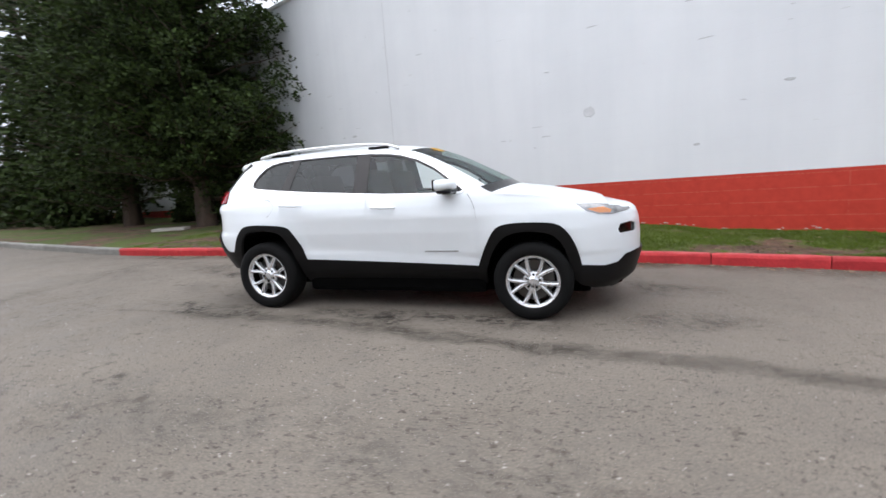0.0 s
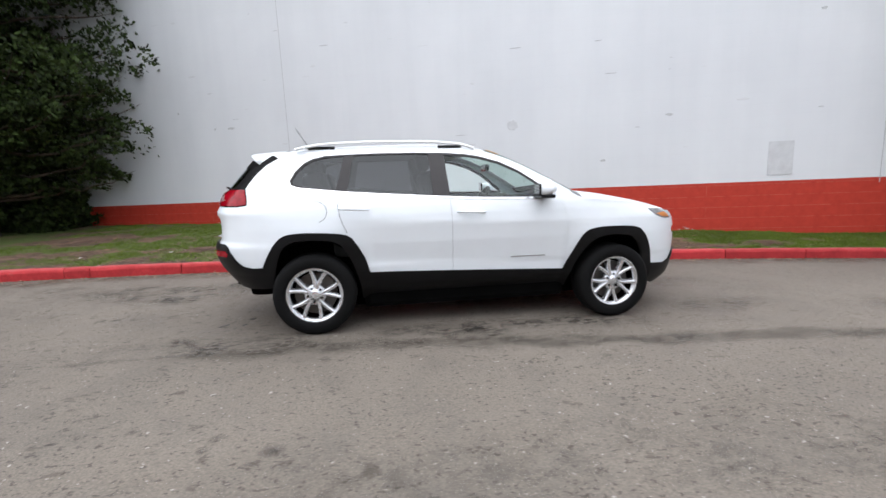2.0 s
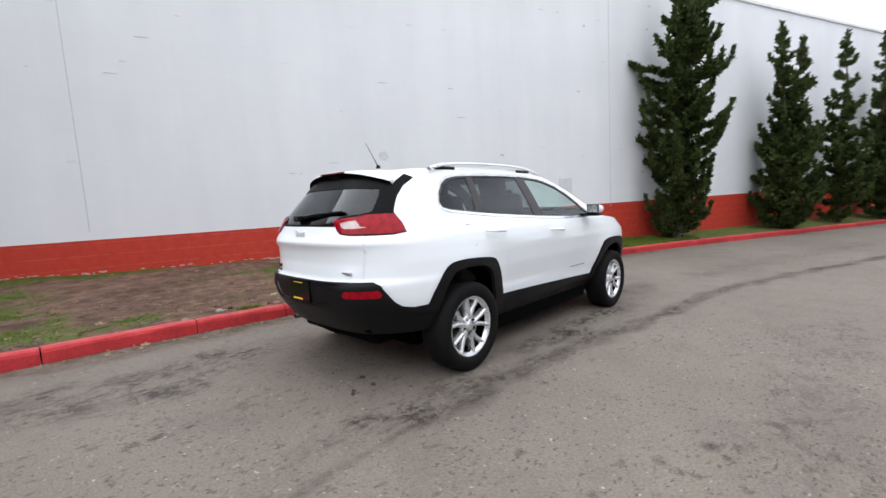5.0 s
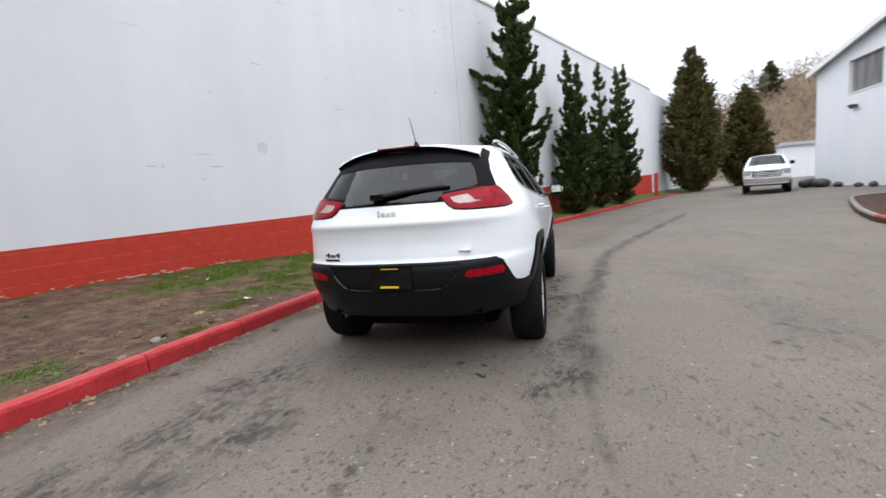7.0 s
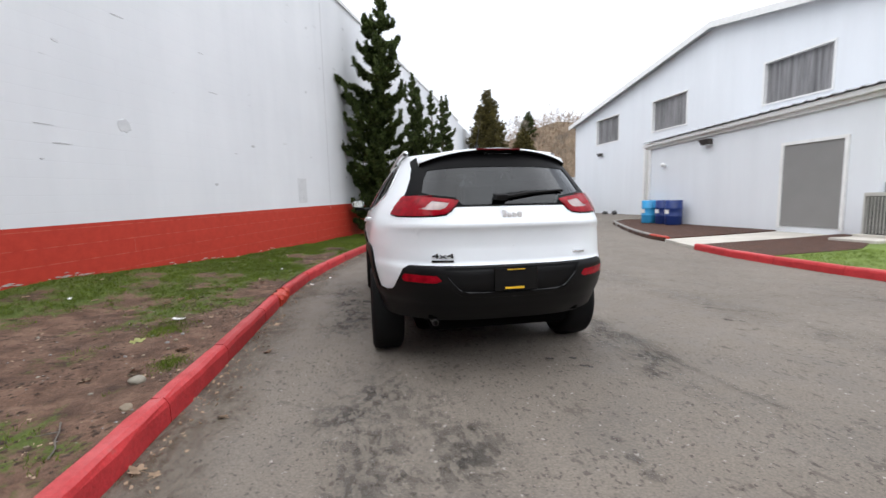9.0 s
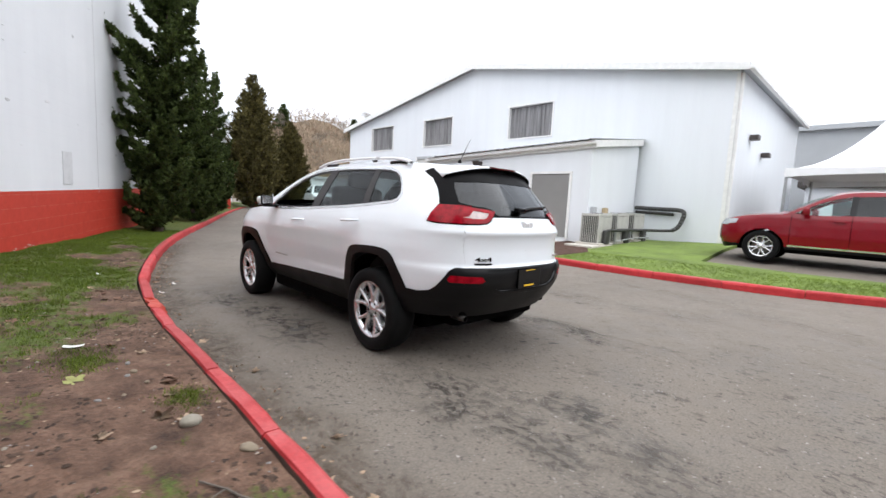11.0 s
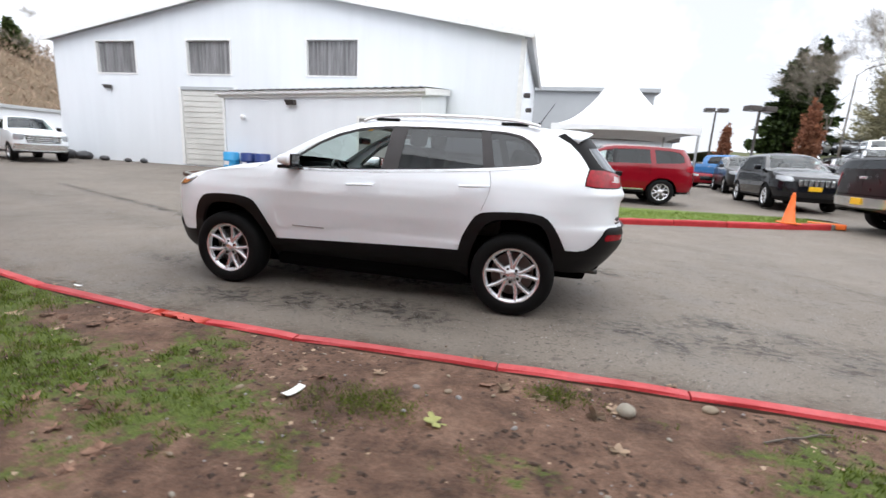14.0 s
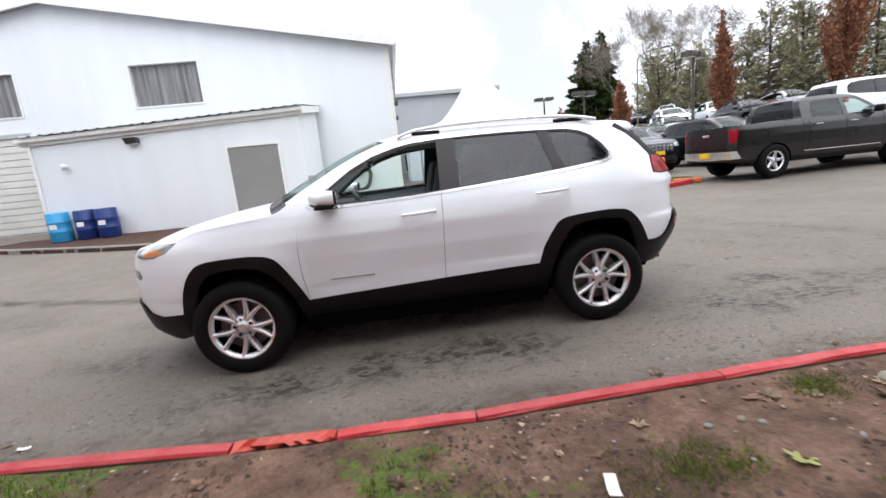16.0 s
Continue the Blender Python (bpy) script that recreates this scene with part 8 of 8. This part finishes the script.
for x, y, a, src in ((-18.0, -23.4, 80, first), (-19.0, -18.2, 80, second), (-21.6, -18.4, 82, first), (-17.6, -29.0, 60, first), (-20.4, -27.0, 72, boxy), (-23.0, -25.6, 66, boxy), (-27, -23.6, 70, third), (-26, -18.4, 80, first), (-24.2, -31, 60, dark), (-27.8, -28.6, 60, second), (-11.0, -26.4, 80, third), (-14.2, -31.0, 80, second)):
    copy_thing(src, stand(x, y, a))
for x, y, src in ((-25.0, -43.4, first), (-27.4, -42.8, second), (-29.8, -41.6, boxy), (-32.2, -40.2, first), (-34.6, -38.6, dark), (-36.6, -36.4, third)):
    copy_thing(src, pose(x, y, bank_height(x, y) - 0.03, 0, 0, 52))


# lamp posts of the car park
def car_park_lamp(x, y, h, heads=2, turn=0):
    t = thing("car_park_lamp", "brown box-headed lamp post in the car park" if heads == 2 else "slender grey street lamp with a curved arm", "lamp post", pose(x, y, rise(x, y), 0, 0, turn), "car park lamps")
    bm = bmesh.new()
    tube(bm, (0, 0, 0), (0, 0, h), 0.085 if heads == 2 else 0.07, 0.065 if heads == 2 else 0.045)
    if heads == 1:
        arm = smooth_line([(0.0, h - 0.1), (0.5, h + 0.35), (1.2, h + 0.6), (2.1, h + 0.68)], 0.2)
        for a, b in zip(arm, arm[1:]):
            tube(bm, (a[0], 0, a[1]), (b[0], 0, b[1]), 0.035, 0.035, 8)
        part("pole", bm, BARK_GREY, t, "slender grey pole with a curved arm")
        part("lamp_head", box_bm(2.05, -0.11, h + 0.60, 2.6, 0.11, h + 0.72, 0.04), BARK_GREY, t)
        return
    part("pole", bm, DARK_METAL, t)
    part("foot", box_bm(-0.25, -0.25, 0, 0.25, 0.25, 0.5, 0.03), CONCRETE, t)
    for s in (-1, 1):
        part("lamp_head", box_bm(s * 0.12, -0.28, h - 0.05, s * 0.82, 0.28, h + 0.22, 0.03), DARK_METAL, t)
        part("lens", box_bm(s * 0.18, -0.22, h - 0.07, s * 0.76, 0.22, h - 0.05), TRIM_WHITE, t)


car_park_lamp(-16.3, -18.8, 4.6, 2, 30)
car_park_lamp(-13.6, -34.5, 5.4, 2, 0)
car_park_lamp(-12.6, -24.2, 4.4, 2, 20)
car_park_lamp(-9.0, -42.0, 6.0, 2, 0)
car_park_lamp(-22.0, -34.0, 6.6, 1, 160)


# ---------------------------------------------------------------- spills, marks and painted shade on the drive
def spill(points, width, strength, seed, label, film=None):
    line = smooth_line(points, min(0.12, width * 0.5))
    r = random.Random(seed)
    cols = 9
    verts, faces, vals = [], [], []
    n = len(line)
    for i, p in enumerate(line):
        d = line[min(i + 1, n - 1)] - line[max(i - 1, 0)]
        d = d / max(np.linalg.norm(d), 1e-6)
        o = np.array((-d[1], d[0]))
        wob = min(0.10, 0.5 * width) * noise.noise((i * 0.23, seed, 0.0))
        w = width * (0.8 + 0.5 * noise.noise((i * 0.17, seed, 3.0)))
        end = min(1.0, i / min(6, n / 3), (n - 1 - i) / min(6, n / 3))
        for k in range(cols):
            s = -1 + 2 * k / (cols - 1)
            q = p + o * (s * w + wob)
            verts.append((q[0], q[1], rise(q[0], q[1]) + 0.004))
            vals.append(max(0.0, (1 - abs(s) ** 1.5) * strength * end * (0.75 + 0.5 * noise.noise((q[0] * 1.1, q[1] * 1.1, seed)))))
    for i in range(n - 1):
        for k in range(cols - 1):
            a = i * cols + k
            faces.append((a, a + cols, a + cols + 1, a + 1))
    me = mesh_from("spill", verts, faces)
    me.attributes.new("film", "FLOAT", "POINT").data.foreach_set("value", vals)
    tagged(part_of("road_stain_and_shade", me, film or STAIN_AND_SHADE, None, label), kind="structure")


spill([(-2.5, -1.20), (-2.06, -1.20), (-1.0, -1.20), (-0.3, -1.25), (0.2, -1.33), (1.1, -1.45), (2.0, -1.56), (2.95, -1.70), (4.4, -2.14), (8.2, -3.6), (12.0, -5.1)], 0.19, 0.74, 1, "long dark spill trail curving along the drive", TRAIL)
spill([(-3.2, -1.29), (-2.9, -1.23), (-2.3, -1.20), (-1.7, -1.20)], 0.06, 0.4, 13, "thin dark end of the spill trail", TRAIL)
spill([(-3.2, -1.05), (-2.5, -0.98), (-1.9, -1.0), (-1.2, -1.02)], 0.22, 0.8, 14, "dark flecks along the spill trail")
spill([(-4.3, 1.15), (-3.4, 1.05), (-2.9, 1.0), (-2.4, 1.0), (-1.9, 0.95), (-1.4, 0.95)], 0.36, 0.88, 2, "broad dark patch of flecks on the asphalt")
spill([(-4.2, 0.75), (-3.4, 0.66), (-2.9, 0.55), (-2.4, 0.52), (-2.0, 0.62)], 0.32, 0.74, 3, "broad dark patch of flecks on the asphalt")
spill([(-5.6, 1.35), (-4.9, 1.2), (-4.1, 1.1)], 0.35, 0.45, 15, "faint dark flecks on the asphalt")
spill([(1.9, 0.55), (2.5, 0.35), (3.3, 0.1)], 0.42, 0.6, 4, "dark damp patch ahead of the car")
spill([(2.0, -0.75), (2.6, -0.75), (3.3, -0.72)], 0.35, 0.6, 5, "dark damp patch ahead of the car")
for k, (x, y, r) in enumerate(((-2.00, -0.36, 0.030), (-2.03, -0.53, 0.024), (-2.20, -0.52, 0.028), (-2.23, -0.56, 0.018), (-2.10, -0.12, 0.016), (-1.90, -0.52, 0.012))):
    spill([(x + 0.8 * r, y + r), (x, y), (x - 0.8 * r, y - r)], r, 2.2, 30 + k, "small black drip behind the car", DRIP)
for k, (x, y, r) in enumerate(((-3.12, -0.20, 0.035), (-3.28, -0.19, 0.055), (-3.40, -0.19, 0.055), (-1.68, -2.35, 0.045), (-1.72, -2.43, 0.04), (-1.38, -2.51, 0.07), (-1.45, -2.58, 0.045), (-2.14, -2.21, 0.04), (-1.24, -1.45, 0.04))):
    spill([(x + r, y), (x, y + 0.2 * r), (x - r, y)], r, 0.6, 50 + k, "round dark damp spot on the asphalt", DRIP)
# damp patches along both sills, darkened with painted shade of the car
spill([(2.05, 1.32), (1.3, 1.22), (0.5, 1.1), (-0.4, 1.12), (-1.3, 1.2)], 0.40, 1.0, 10, "dark damp patch and painted shade beside the car")
# shade beneath the body, painted on as a dark film
spill([(1.9, -0.2), (0.8, 0.1), (-0.4, 0.1), (-1.6, 0.0)], 0.7, 0.8, 11, "painted shade under the car")
spill([(1.7, -1.05), (0.9, -0.95), (0.0, -0.95), (-1.0, -0.95)], 0.26, 0.95, 12, "dark damp patch and painted shade beside the car")
spill([(-3.2, -3.2), (-1.5, -2.9), (0.5, -2.8), (2.5, -3.1)], 0.5, 0.30, 7, "faint dark wear along the drive")
spill([(-6, 3.0), (-4.5, -2.6), (-3.0, -4.2), (0, -5.0)], 0.5, 0.22, 8, "faint dark wear along the drive")
spill([(3.5, -1.0), (7, -2.0), (11, -3.4), (16, -5.6)], 0.5, 0.3, 9, "faint dark wear along the drive")

# ---------------------------------------------------------------- grass, leaves and stones on the verge
rng = np.random.default_rng(17)


def tufts(name, label, spots, height, blades, spread, material=None):
    c = np.repeat(np.array(spots), blades, axis=0)
    c[:, :2] += rng.normal(0, spread, (len(c), 2))
    n = len(c)
    d = np.stack([rng.normal(0, 0.45, n), rng.normal(0, 0.45, n), np.ones(n)], 1)
    d /= np.linalg.norm(d, axis=1, keepdims=True)
    side = np.cross(d, rng.normal(0, 1, (n, 3)))
    side /= np.linalg.norm(side, axis=1, keepdims=True)
    ln = height * rng.uniform(0.5, 1.3, (n, 1))
    a, b, e = c - side * 0.0024, c + side * 0.0024, c + d * ln
    v = np.stack([a, b, e], 1).reshape(-1, 3)
    f = (np.arange(n)[:, None] * 3 + np.array([[0, 1, 2]])).tolist()
    tagged(part_of(name, mesh_from(name, v, f), material or GRASS, None, label), kind="stuff", category="grass")


spots = []
while len(spots) < 24000:
    x = rng.uniform(-7.5, 9.5)
    k, w = kerb_y(x) + 0.16, wall_y(x) - 0.02
    y = rng.uniform(k, w)
    g = grass_share(x, y) + 0.35 * noise.noise((x * 6, y * 6, 1.0))
    if g > rng.uniform(0.45, 0.75):
        spots.append((x, y, verge_height(x, y) - 0.004))
tufts("verge_grass", "short patchy green grass on the soil verge", spots, 0.034, 7, 0.018)
spots = []
while len(spots) < 5000:
    x = rng.uniform(-8.0, 1.5)
    y = rng.uniform(-8.3, float(np.interp(x, south[::-1, 0], south[::-1, 1])) - 0.16)
    spots.append((x, y, rise(x, y) + 0.098))
tufts("lawn_grass", "short mown grass on the strip", spots, 0.05, 6, 0.02, GRASS_LAWN)
clump = []
for cx, cy, r in ((-1.74, 2.30, 0.09), (-0.75, 2.72, 0.16), (-0.95, 2.66, 0.10)):
    for _ in range(110):
        x, y = cx + rng.normal(0, r), cy + rng.normal(0, r * 0.6)
        clump.append((x, y, verge_height(x, y) - 0.004))
tufts("grass_clump", "small bright grass clumps beside the kerb", clump, 0.028, 9, 0.020)


def stone(label, x, y, size, seed, tone, name="stone", group=""):
    r = random.Random(seed)
    bm = bmesh.new()
    bmesh.ops.create_icosphere(bm, subdivisions=3, radius=1.0)
    a, b, c = size * r.uniform(0.9, 1.2), size * r.uniform(0.65, 0.85), size * r.uniform(0.5, 0.62)
    for v in bm.verts:
        k = 1 + 0.12 * noise.noise(v.co * 1.3 + Vector((seed, 0, 0))) + 0.03 * noise.noise(v.co * 5)
        v.co = Vector((v.co.x * a * k, v.co.y * b * k, v.co.z * c * k))
    z = verge_height(x, y) if y > 1.9 else rise(x, y)
    ob = part(name, bm, tone, None, label, True)
    ob.matrix_basis = pose(x, y, z + c * (0.45 if y > 1.9 else 0.8), 0, 0, r.uniform(0, 360))
    return tagged(ob, category="stone", group=group)


STONE_PALE = plain("pale_river_stone", (0.29, 0.265, 0.215), 0.85, vary=0.15, scale=18.0, fine=120.0, bump=0.4)
STONE_BROWN = plain("tan_river_stone", (0.26, 0.21, 0.15), 0.85, vary=0.15, scale=18.0, fine=120.0, bump=0.4)
STONE_GREY = plain("grey_pebble", (0.26, 0.25, 0.24), 0.8, vary=0.2, scale=18.0, fine=120.0, bump=0.4)
stone("rounded pale grey stone on the bare soil", -2.04, 2.355, 0.052, 1, STONE_PALE)
stone("smaller rounded tan stone on the bare soil", -2.44, 2.225, 0.036, 2, STONE_BROWN)
for k, (x, y, s) in enumerate(((-0.22, 2.72, 0.032), (-1.04, 2.47, 0.03), (-1.20, 2.46, 0.034), (-1.26, 2.50, 0.03), (-1.53, 2.55, 0.022), (-1.54, 2.66, 0.026), (-0.25, 2.44, 0.02), (-0.3, 2.78, 0.014), (-1.42, 2.43, 0.022))):
    stone("small pebble on the bare soil", x, y, s * 0.6, 10 + k, STONE_GREY if k % 2 else STONE_BROWN, "pebble", "pebbles on the soil")
for k in range(46):
    x = rng.uniform(-4.5, 2.5)
    y = kerb_y(x) + rng.uniform(0.2, 1.6)
    stone("small pebble on the bare soil", x, y, rng.uniform(0.006, 0.014), 40 + k, (STONE_GREY, STONE_PALE, STONE_BROWN)[k % 3], "pebble", "pebbles on the soil")

LEAF_TAN = plain("dry_tan_leaf", (0.40, 0.29, 0.20), 0.85, vary=0.25, scale=20.0, fine=150.0, bump=0.3)
LEAF_RUST = plain("dry_rust_leaf", (0.27, 0.155, 0.105), 0.85, vary=0.25, scale=20.0, fine=150.0, bump=0.3)
LEAF_YELLOW = plain("yellow_green_wrapper_leaf", (0.52, 0.53, 0.22), 0.8, vary=0.15, scale=20.0, fine=150.0, bump=0.3)
PAPER = plain("white_paper_scrap", (0.80, 0.80, 0.78), 0.7, vary=0.05)


def leaf_mesh(seed, material, size):
    """A lobed dry leaf, curled."""
    r = random.Random(seed)
    bm = bmesh.new()
    outline = []
    lobes = 5
    for k in range(lobes * 4):
        a = -2.5 + 5.0 * k / (lobes * 4 - 1)
        rad = size * (0.55 + 0.45 * abs(math.cos(a * lobes * 0.5))) * r.uniform(0.85, 1.15) * (1 - 0.12 * abs(a))
        outline.append((rad * math.cos(a), rad * math.sin(a)))
    curl = r.uniform(1.5, 4.0)
    mid = bm.verts.new((0, 0, 0.004))
    ring = [bm.verts.new((x, y, 0.003 + curl * (x * x + y * y) + r.uniform(0, 0.25) * size * 0.3)) for x, y in outline]
    for p, q in zip(ring, ring[1:]):
        bm.faces.new((mid, p, q))
    bmesh.ops.solidify(bm, geom=bm.faces[:], thickness=0.0012)
    stem = bmesh.ops.create_cone(bm, cap_ends=True, segments=5, radius1=0.0018, radius2=0.001, depth=size * 0.9, matrix=pose(-size * 0.6, 0, 0.004, 0, 90, 0))
    me = bpy.data.meshes.new("fallen_leaf")
    bm.to_mesh(me)
    bm.free()
    me.materials.append(material)
    return me


leaves = [leaf_mesh(k, LEAF_TAN if k % 3 else LEAF_RUST, 0.032 + 0.007 * (k % 4)) for k in range(8)]
large_leaves = [leaf_mesh(60 + k, LEAF_RUST if k % 3 == 1 else LEAF_TAN, 0.050 + 0.006 * (k % 3)) for k in range(6)]


def lay(me, label, x, y, turn, name="fallen_leaf", group="fallen leaves", category="leaf", lift=0.0):
    z = verge_height(x, y) if y > kerb_y(x) + 0.13 else rise(x, y)
    ob = new(name, me)
    ob.matrix_basis = pose(x, y, z + lift, rng.uniform(-14, 14), rng.uniform(-14, 14), turn)
    return tagged(ob, label, category, group)


for k, (x, y) in enumerate(((0.26, 2.47), (1.10, 2.27), (1.67, 2.44), (1.50, 2.39), (1.40, 2.37), (0.86, 2.64), (0.50, 2.83), (0.39, 3.02), (0.92, 3.10), (-0.80, 2.35), (-1.37, 2.30), (-1.45, 2.32), (-1.63, 2.36), (-0.52, 2.51), (-1.9, 2.45), (-2.0, 2.36), (-0.1, 3.3), (-3.1, 2.7), (-3.4, 3.0))):
    lay(large_leaves[k % 6], "dry brown lobed leaf on the bare soil", x, y, 47 * k)
for k in range(70):
    x = rng.uniform(-7, 7)
    y = rng.uniform(kerb_y(x) + 0.2, wall_y(x) - 0.1)
    lay(leaves[k % 8], "dry brown lobed leaf on the ground", x, y, 31 * k)
for k in range(22):
    x = rng.uniform(-4.5, 6)
    lay(leaves[k % 8], "dry brown lobed leaf on the asphalt", x, kerb_y(x) - abs(rng.normal(0.05, 0.12)) - 0.05, 53 * k, lift=0.004)
lay(leaf_mesh(91, LEAF_YELLOW, 0.065), "large yellow-green leaf on the bare soil", -1.21, 2.73, 30, "yellow_leaf", "", "leaf")
bm = bmesh.new()
for k in range(8):
    box(bm, -0.075 + 0.01875 * k, -0.025, 0.006, -0.05625 + 0.01875 * k, 0.025, 0.010)
bmesh.ops.remove_doubles(bm, verts=bm.verts[:], dist=1e-5)
for vert in bm.verts:
    vert.co.z += 1.6 * vert.co.x ** 2 + 0.05 * abs(vert.co.y)
me = bpy.data.meshes.new("paper_scrap")
bm.to_mesh(me)
bm.free()
me.materials.append(PAPER)
lay(me, "curled white paper scrap on the soil", -0.50, 2.70, 75, "paper_scrap", "", "litter").scale = (0.75, 0.85, 1.0)
for x, y, a in ((2.6, 2.3, 20), (1.9, 1.75, 70), (-3.0, 2.1, 140), (0.2, 4.0, 10), (-4.2, 3.2, 60), (-5.5, 3.1, 90), (2.42, 1.51, 30)):
    lay(me, "small white paper scrap", x, y, a, "paper_scrap", "", "litter", 0.004).scale = (0.4, 0.5, 0.6)
# clods and leaf litter on the bare soil
def crumbs(name, label, material, count, size, flat, category):
    pts = []
    while len(pts) < count:
        x = rng.uniform(-6.5, 6)
        y = kerb_y(x) + 0.14 + abs(rng.normal(0, 0.9))
        if y < wall_y(x) - 0.03 and noise.noise((x * 1.4, y * 1.4, 7.0)) + 0.4 > rng.uniform(0, 1):
            pts.append((x, y, verge_height(x, y)))
    base = np.array([(1, 0, 0), (0.2, 0.9, 0.15), (-0.8, 0.3, 0), (-0.3, -0.9, 0.1), (0.1, 0, 0.8), (0, 0, -0.4)])
    tri = np.array([(0, 1, 4), (1, 2, 4), (2, 3, 4), (3, 0, 4), (1, 0, 5), (2, 1, 5), (3, 2, 5), (0, 3, 5)])
    n = len(pts)
    a, k = rng.uniform(0, 6.28, n), size * rng.uniform(0.4, 1.5, n)
    shape = base[None] * rng.uniform(0.6, 1.3, (n, 6, 3)) * k[:, None, None] * np.array((1, 0.75, flat))
    x, y = shape[..., 0] * np.cos(a)[:, None] - shape[..., 1] * np.sin(a)[:, None], shape[..., 0] * np.sin(a)[:, None] + shape[..., 1] * np.cos(a)[:, None]
    v = np.stack([x, y, shape[..., 2]], -1) + np.array(pts)[:, None, :]
    f = (np.arange(n)[:, None, None] * 6 + tri[None]).reshape(-1, 3)
    tagged(part_of(name, mesh_from(name, v.reshape(-1, 3), f.tolist()), material, None, label), kind="stuff", category=category)


crumbs("soil_crumbs", "dark crumbled clods of soil on the verge", plain("dark_wet_clod", (0.062, 0.038, 0.026), 0.95, vary=0.4, scale=9.0, bump=0.6), 3200, 0.016, 0.42, "soil")
crumbs("leaf_scraps", "dark brown scraps of rotting leaf on the verge", plain("rotting_leaf", (0.075, 0.042, 0.026), 0.9, vary=0.5, scale=14.0, bump=0.3), 1300, 0.024, 0.16, "leaf litter")
crumbs("leaf_litter", "small pale flakes of dry leaf litter on the soil", LEAF_TAN, 420, 0.014, 0.18, "leaf litter")
# dirt and dry litter in the gutter at the foot of the kerb
spill([(x, kerb_y(x) - 0.10) for x in np.arange(-7.0, 8.1, 1.0)], 0.42, 0.80, 21, "brown dirt along the foot of the kerb", DIRT)
pts_x = np.sort(rng.uniform(-6, 6, 380))
spots = [(x, kerb_y(x) - abs(rng.normal(0.0, 0.10)) - 0.01) for x in pts_x]
v, f = sprays(rng, np.array([(x, y, rise(x, y) + 0.006) for x, y in spots]), rng.normal(0, 1, (380, 3)) * np.array((1, 1, 0.05)), 0.022, 0.016)
tagged(part_of("gutter_litter", mesh_from("gutter_litter", v, f), LEAF_TAN, None, "dry leaf scraps along the kerb foot"), kind="stuff", category="leaf litter")
crumbs("grit", "small grey grit on the soil", STONE_GREY, 500, 0.008, 0.6, "grit")
# dead twig
bm = bmesh.new()
pts = [(-2.57, 2.45), (-2.68, 2.39), (-2.76, 2.36), (-2.84, 2.31), (-2.92, 2.29)]
for (x0, y0), (x1, y1) in zip(pts, pts[1:]):
    tube(bm, (x0, y0, verge_height(x0, y0) + 0.012), (x1, y1, verge_height(x1, y1) + 0.010), 0.0045, 0.0035, 7)
tube(bm, (-2.68, 2.39, verge_height(-2.68, 2.39) + 0.012), (-2.72, 2.46, verge_height(-2.72, 2.46) + 0.02), 0.004, 0.002, 6)
tagged(part("twig", bm, BARK_GREY, None, "dry grey twig lying on the soil"), category="twig")
bm = bmesh.new()
tube(bm, (-3.05, 2.55, verge_height(-3.05, 2.55) + 0.01), (-3.3, 2.47, verge_height(-3.3, 2.47) + 0.012), 0.006, 0.003, 7)
tagged(part("twig", bm, BARK, None, "short brown twig lying on the soil"), category="twig")
t = part("concrete_slab", box_bm(-0.45, -0.25, 0, 0.45, 0.25, 0.09, 0.02, pose(-9.9, 5.6, verge_height(-9.9, 5.6) - 0.02, 0, 0, 25)), CONCRETE, None, "pale concrete slab lying on the grass")
tagged(t, category="slab")
# posts and debris at the bend of the drive
for x, y, h in ((27.6, -6.9, 1.6), (33.0, -10.8, 1.2)):
    t = part("marker_post", box_bm(-0.12, -0.12, 0, 0.12, 0.12, h, 0.02, pose(x, y, 0.1)), KERB_ORANGE, None, "short reddish wooden post at the bend")
    tagged(t, category="post")
DEBRIS = plain("dark_rubbish_bags", (0.04, 0.04, 0.042), 0.4, vary=0.3)
for k, (x, y, s) in enumerate(((23.2, -13.6, 0.55), (22.2, -13.7, 0.45), (21.0, -13.8, 0.25), (19.6, -13.9, 0.2), (18.6, -13.9, 0.22))):
    ob = stone("dark rubbish bag lying against the shed wall", x, y, s, 300 + k, DEBRIS, "rubbish_bag", "rubbish by the shed")
    ob["category"] = "rubbish"
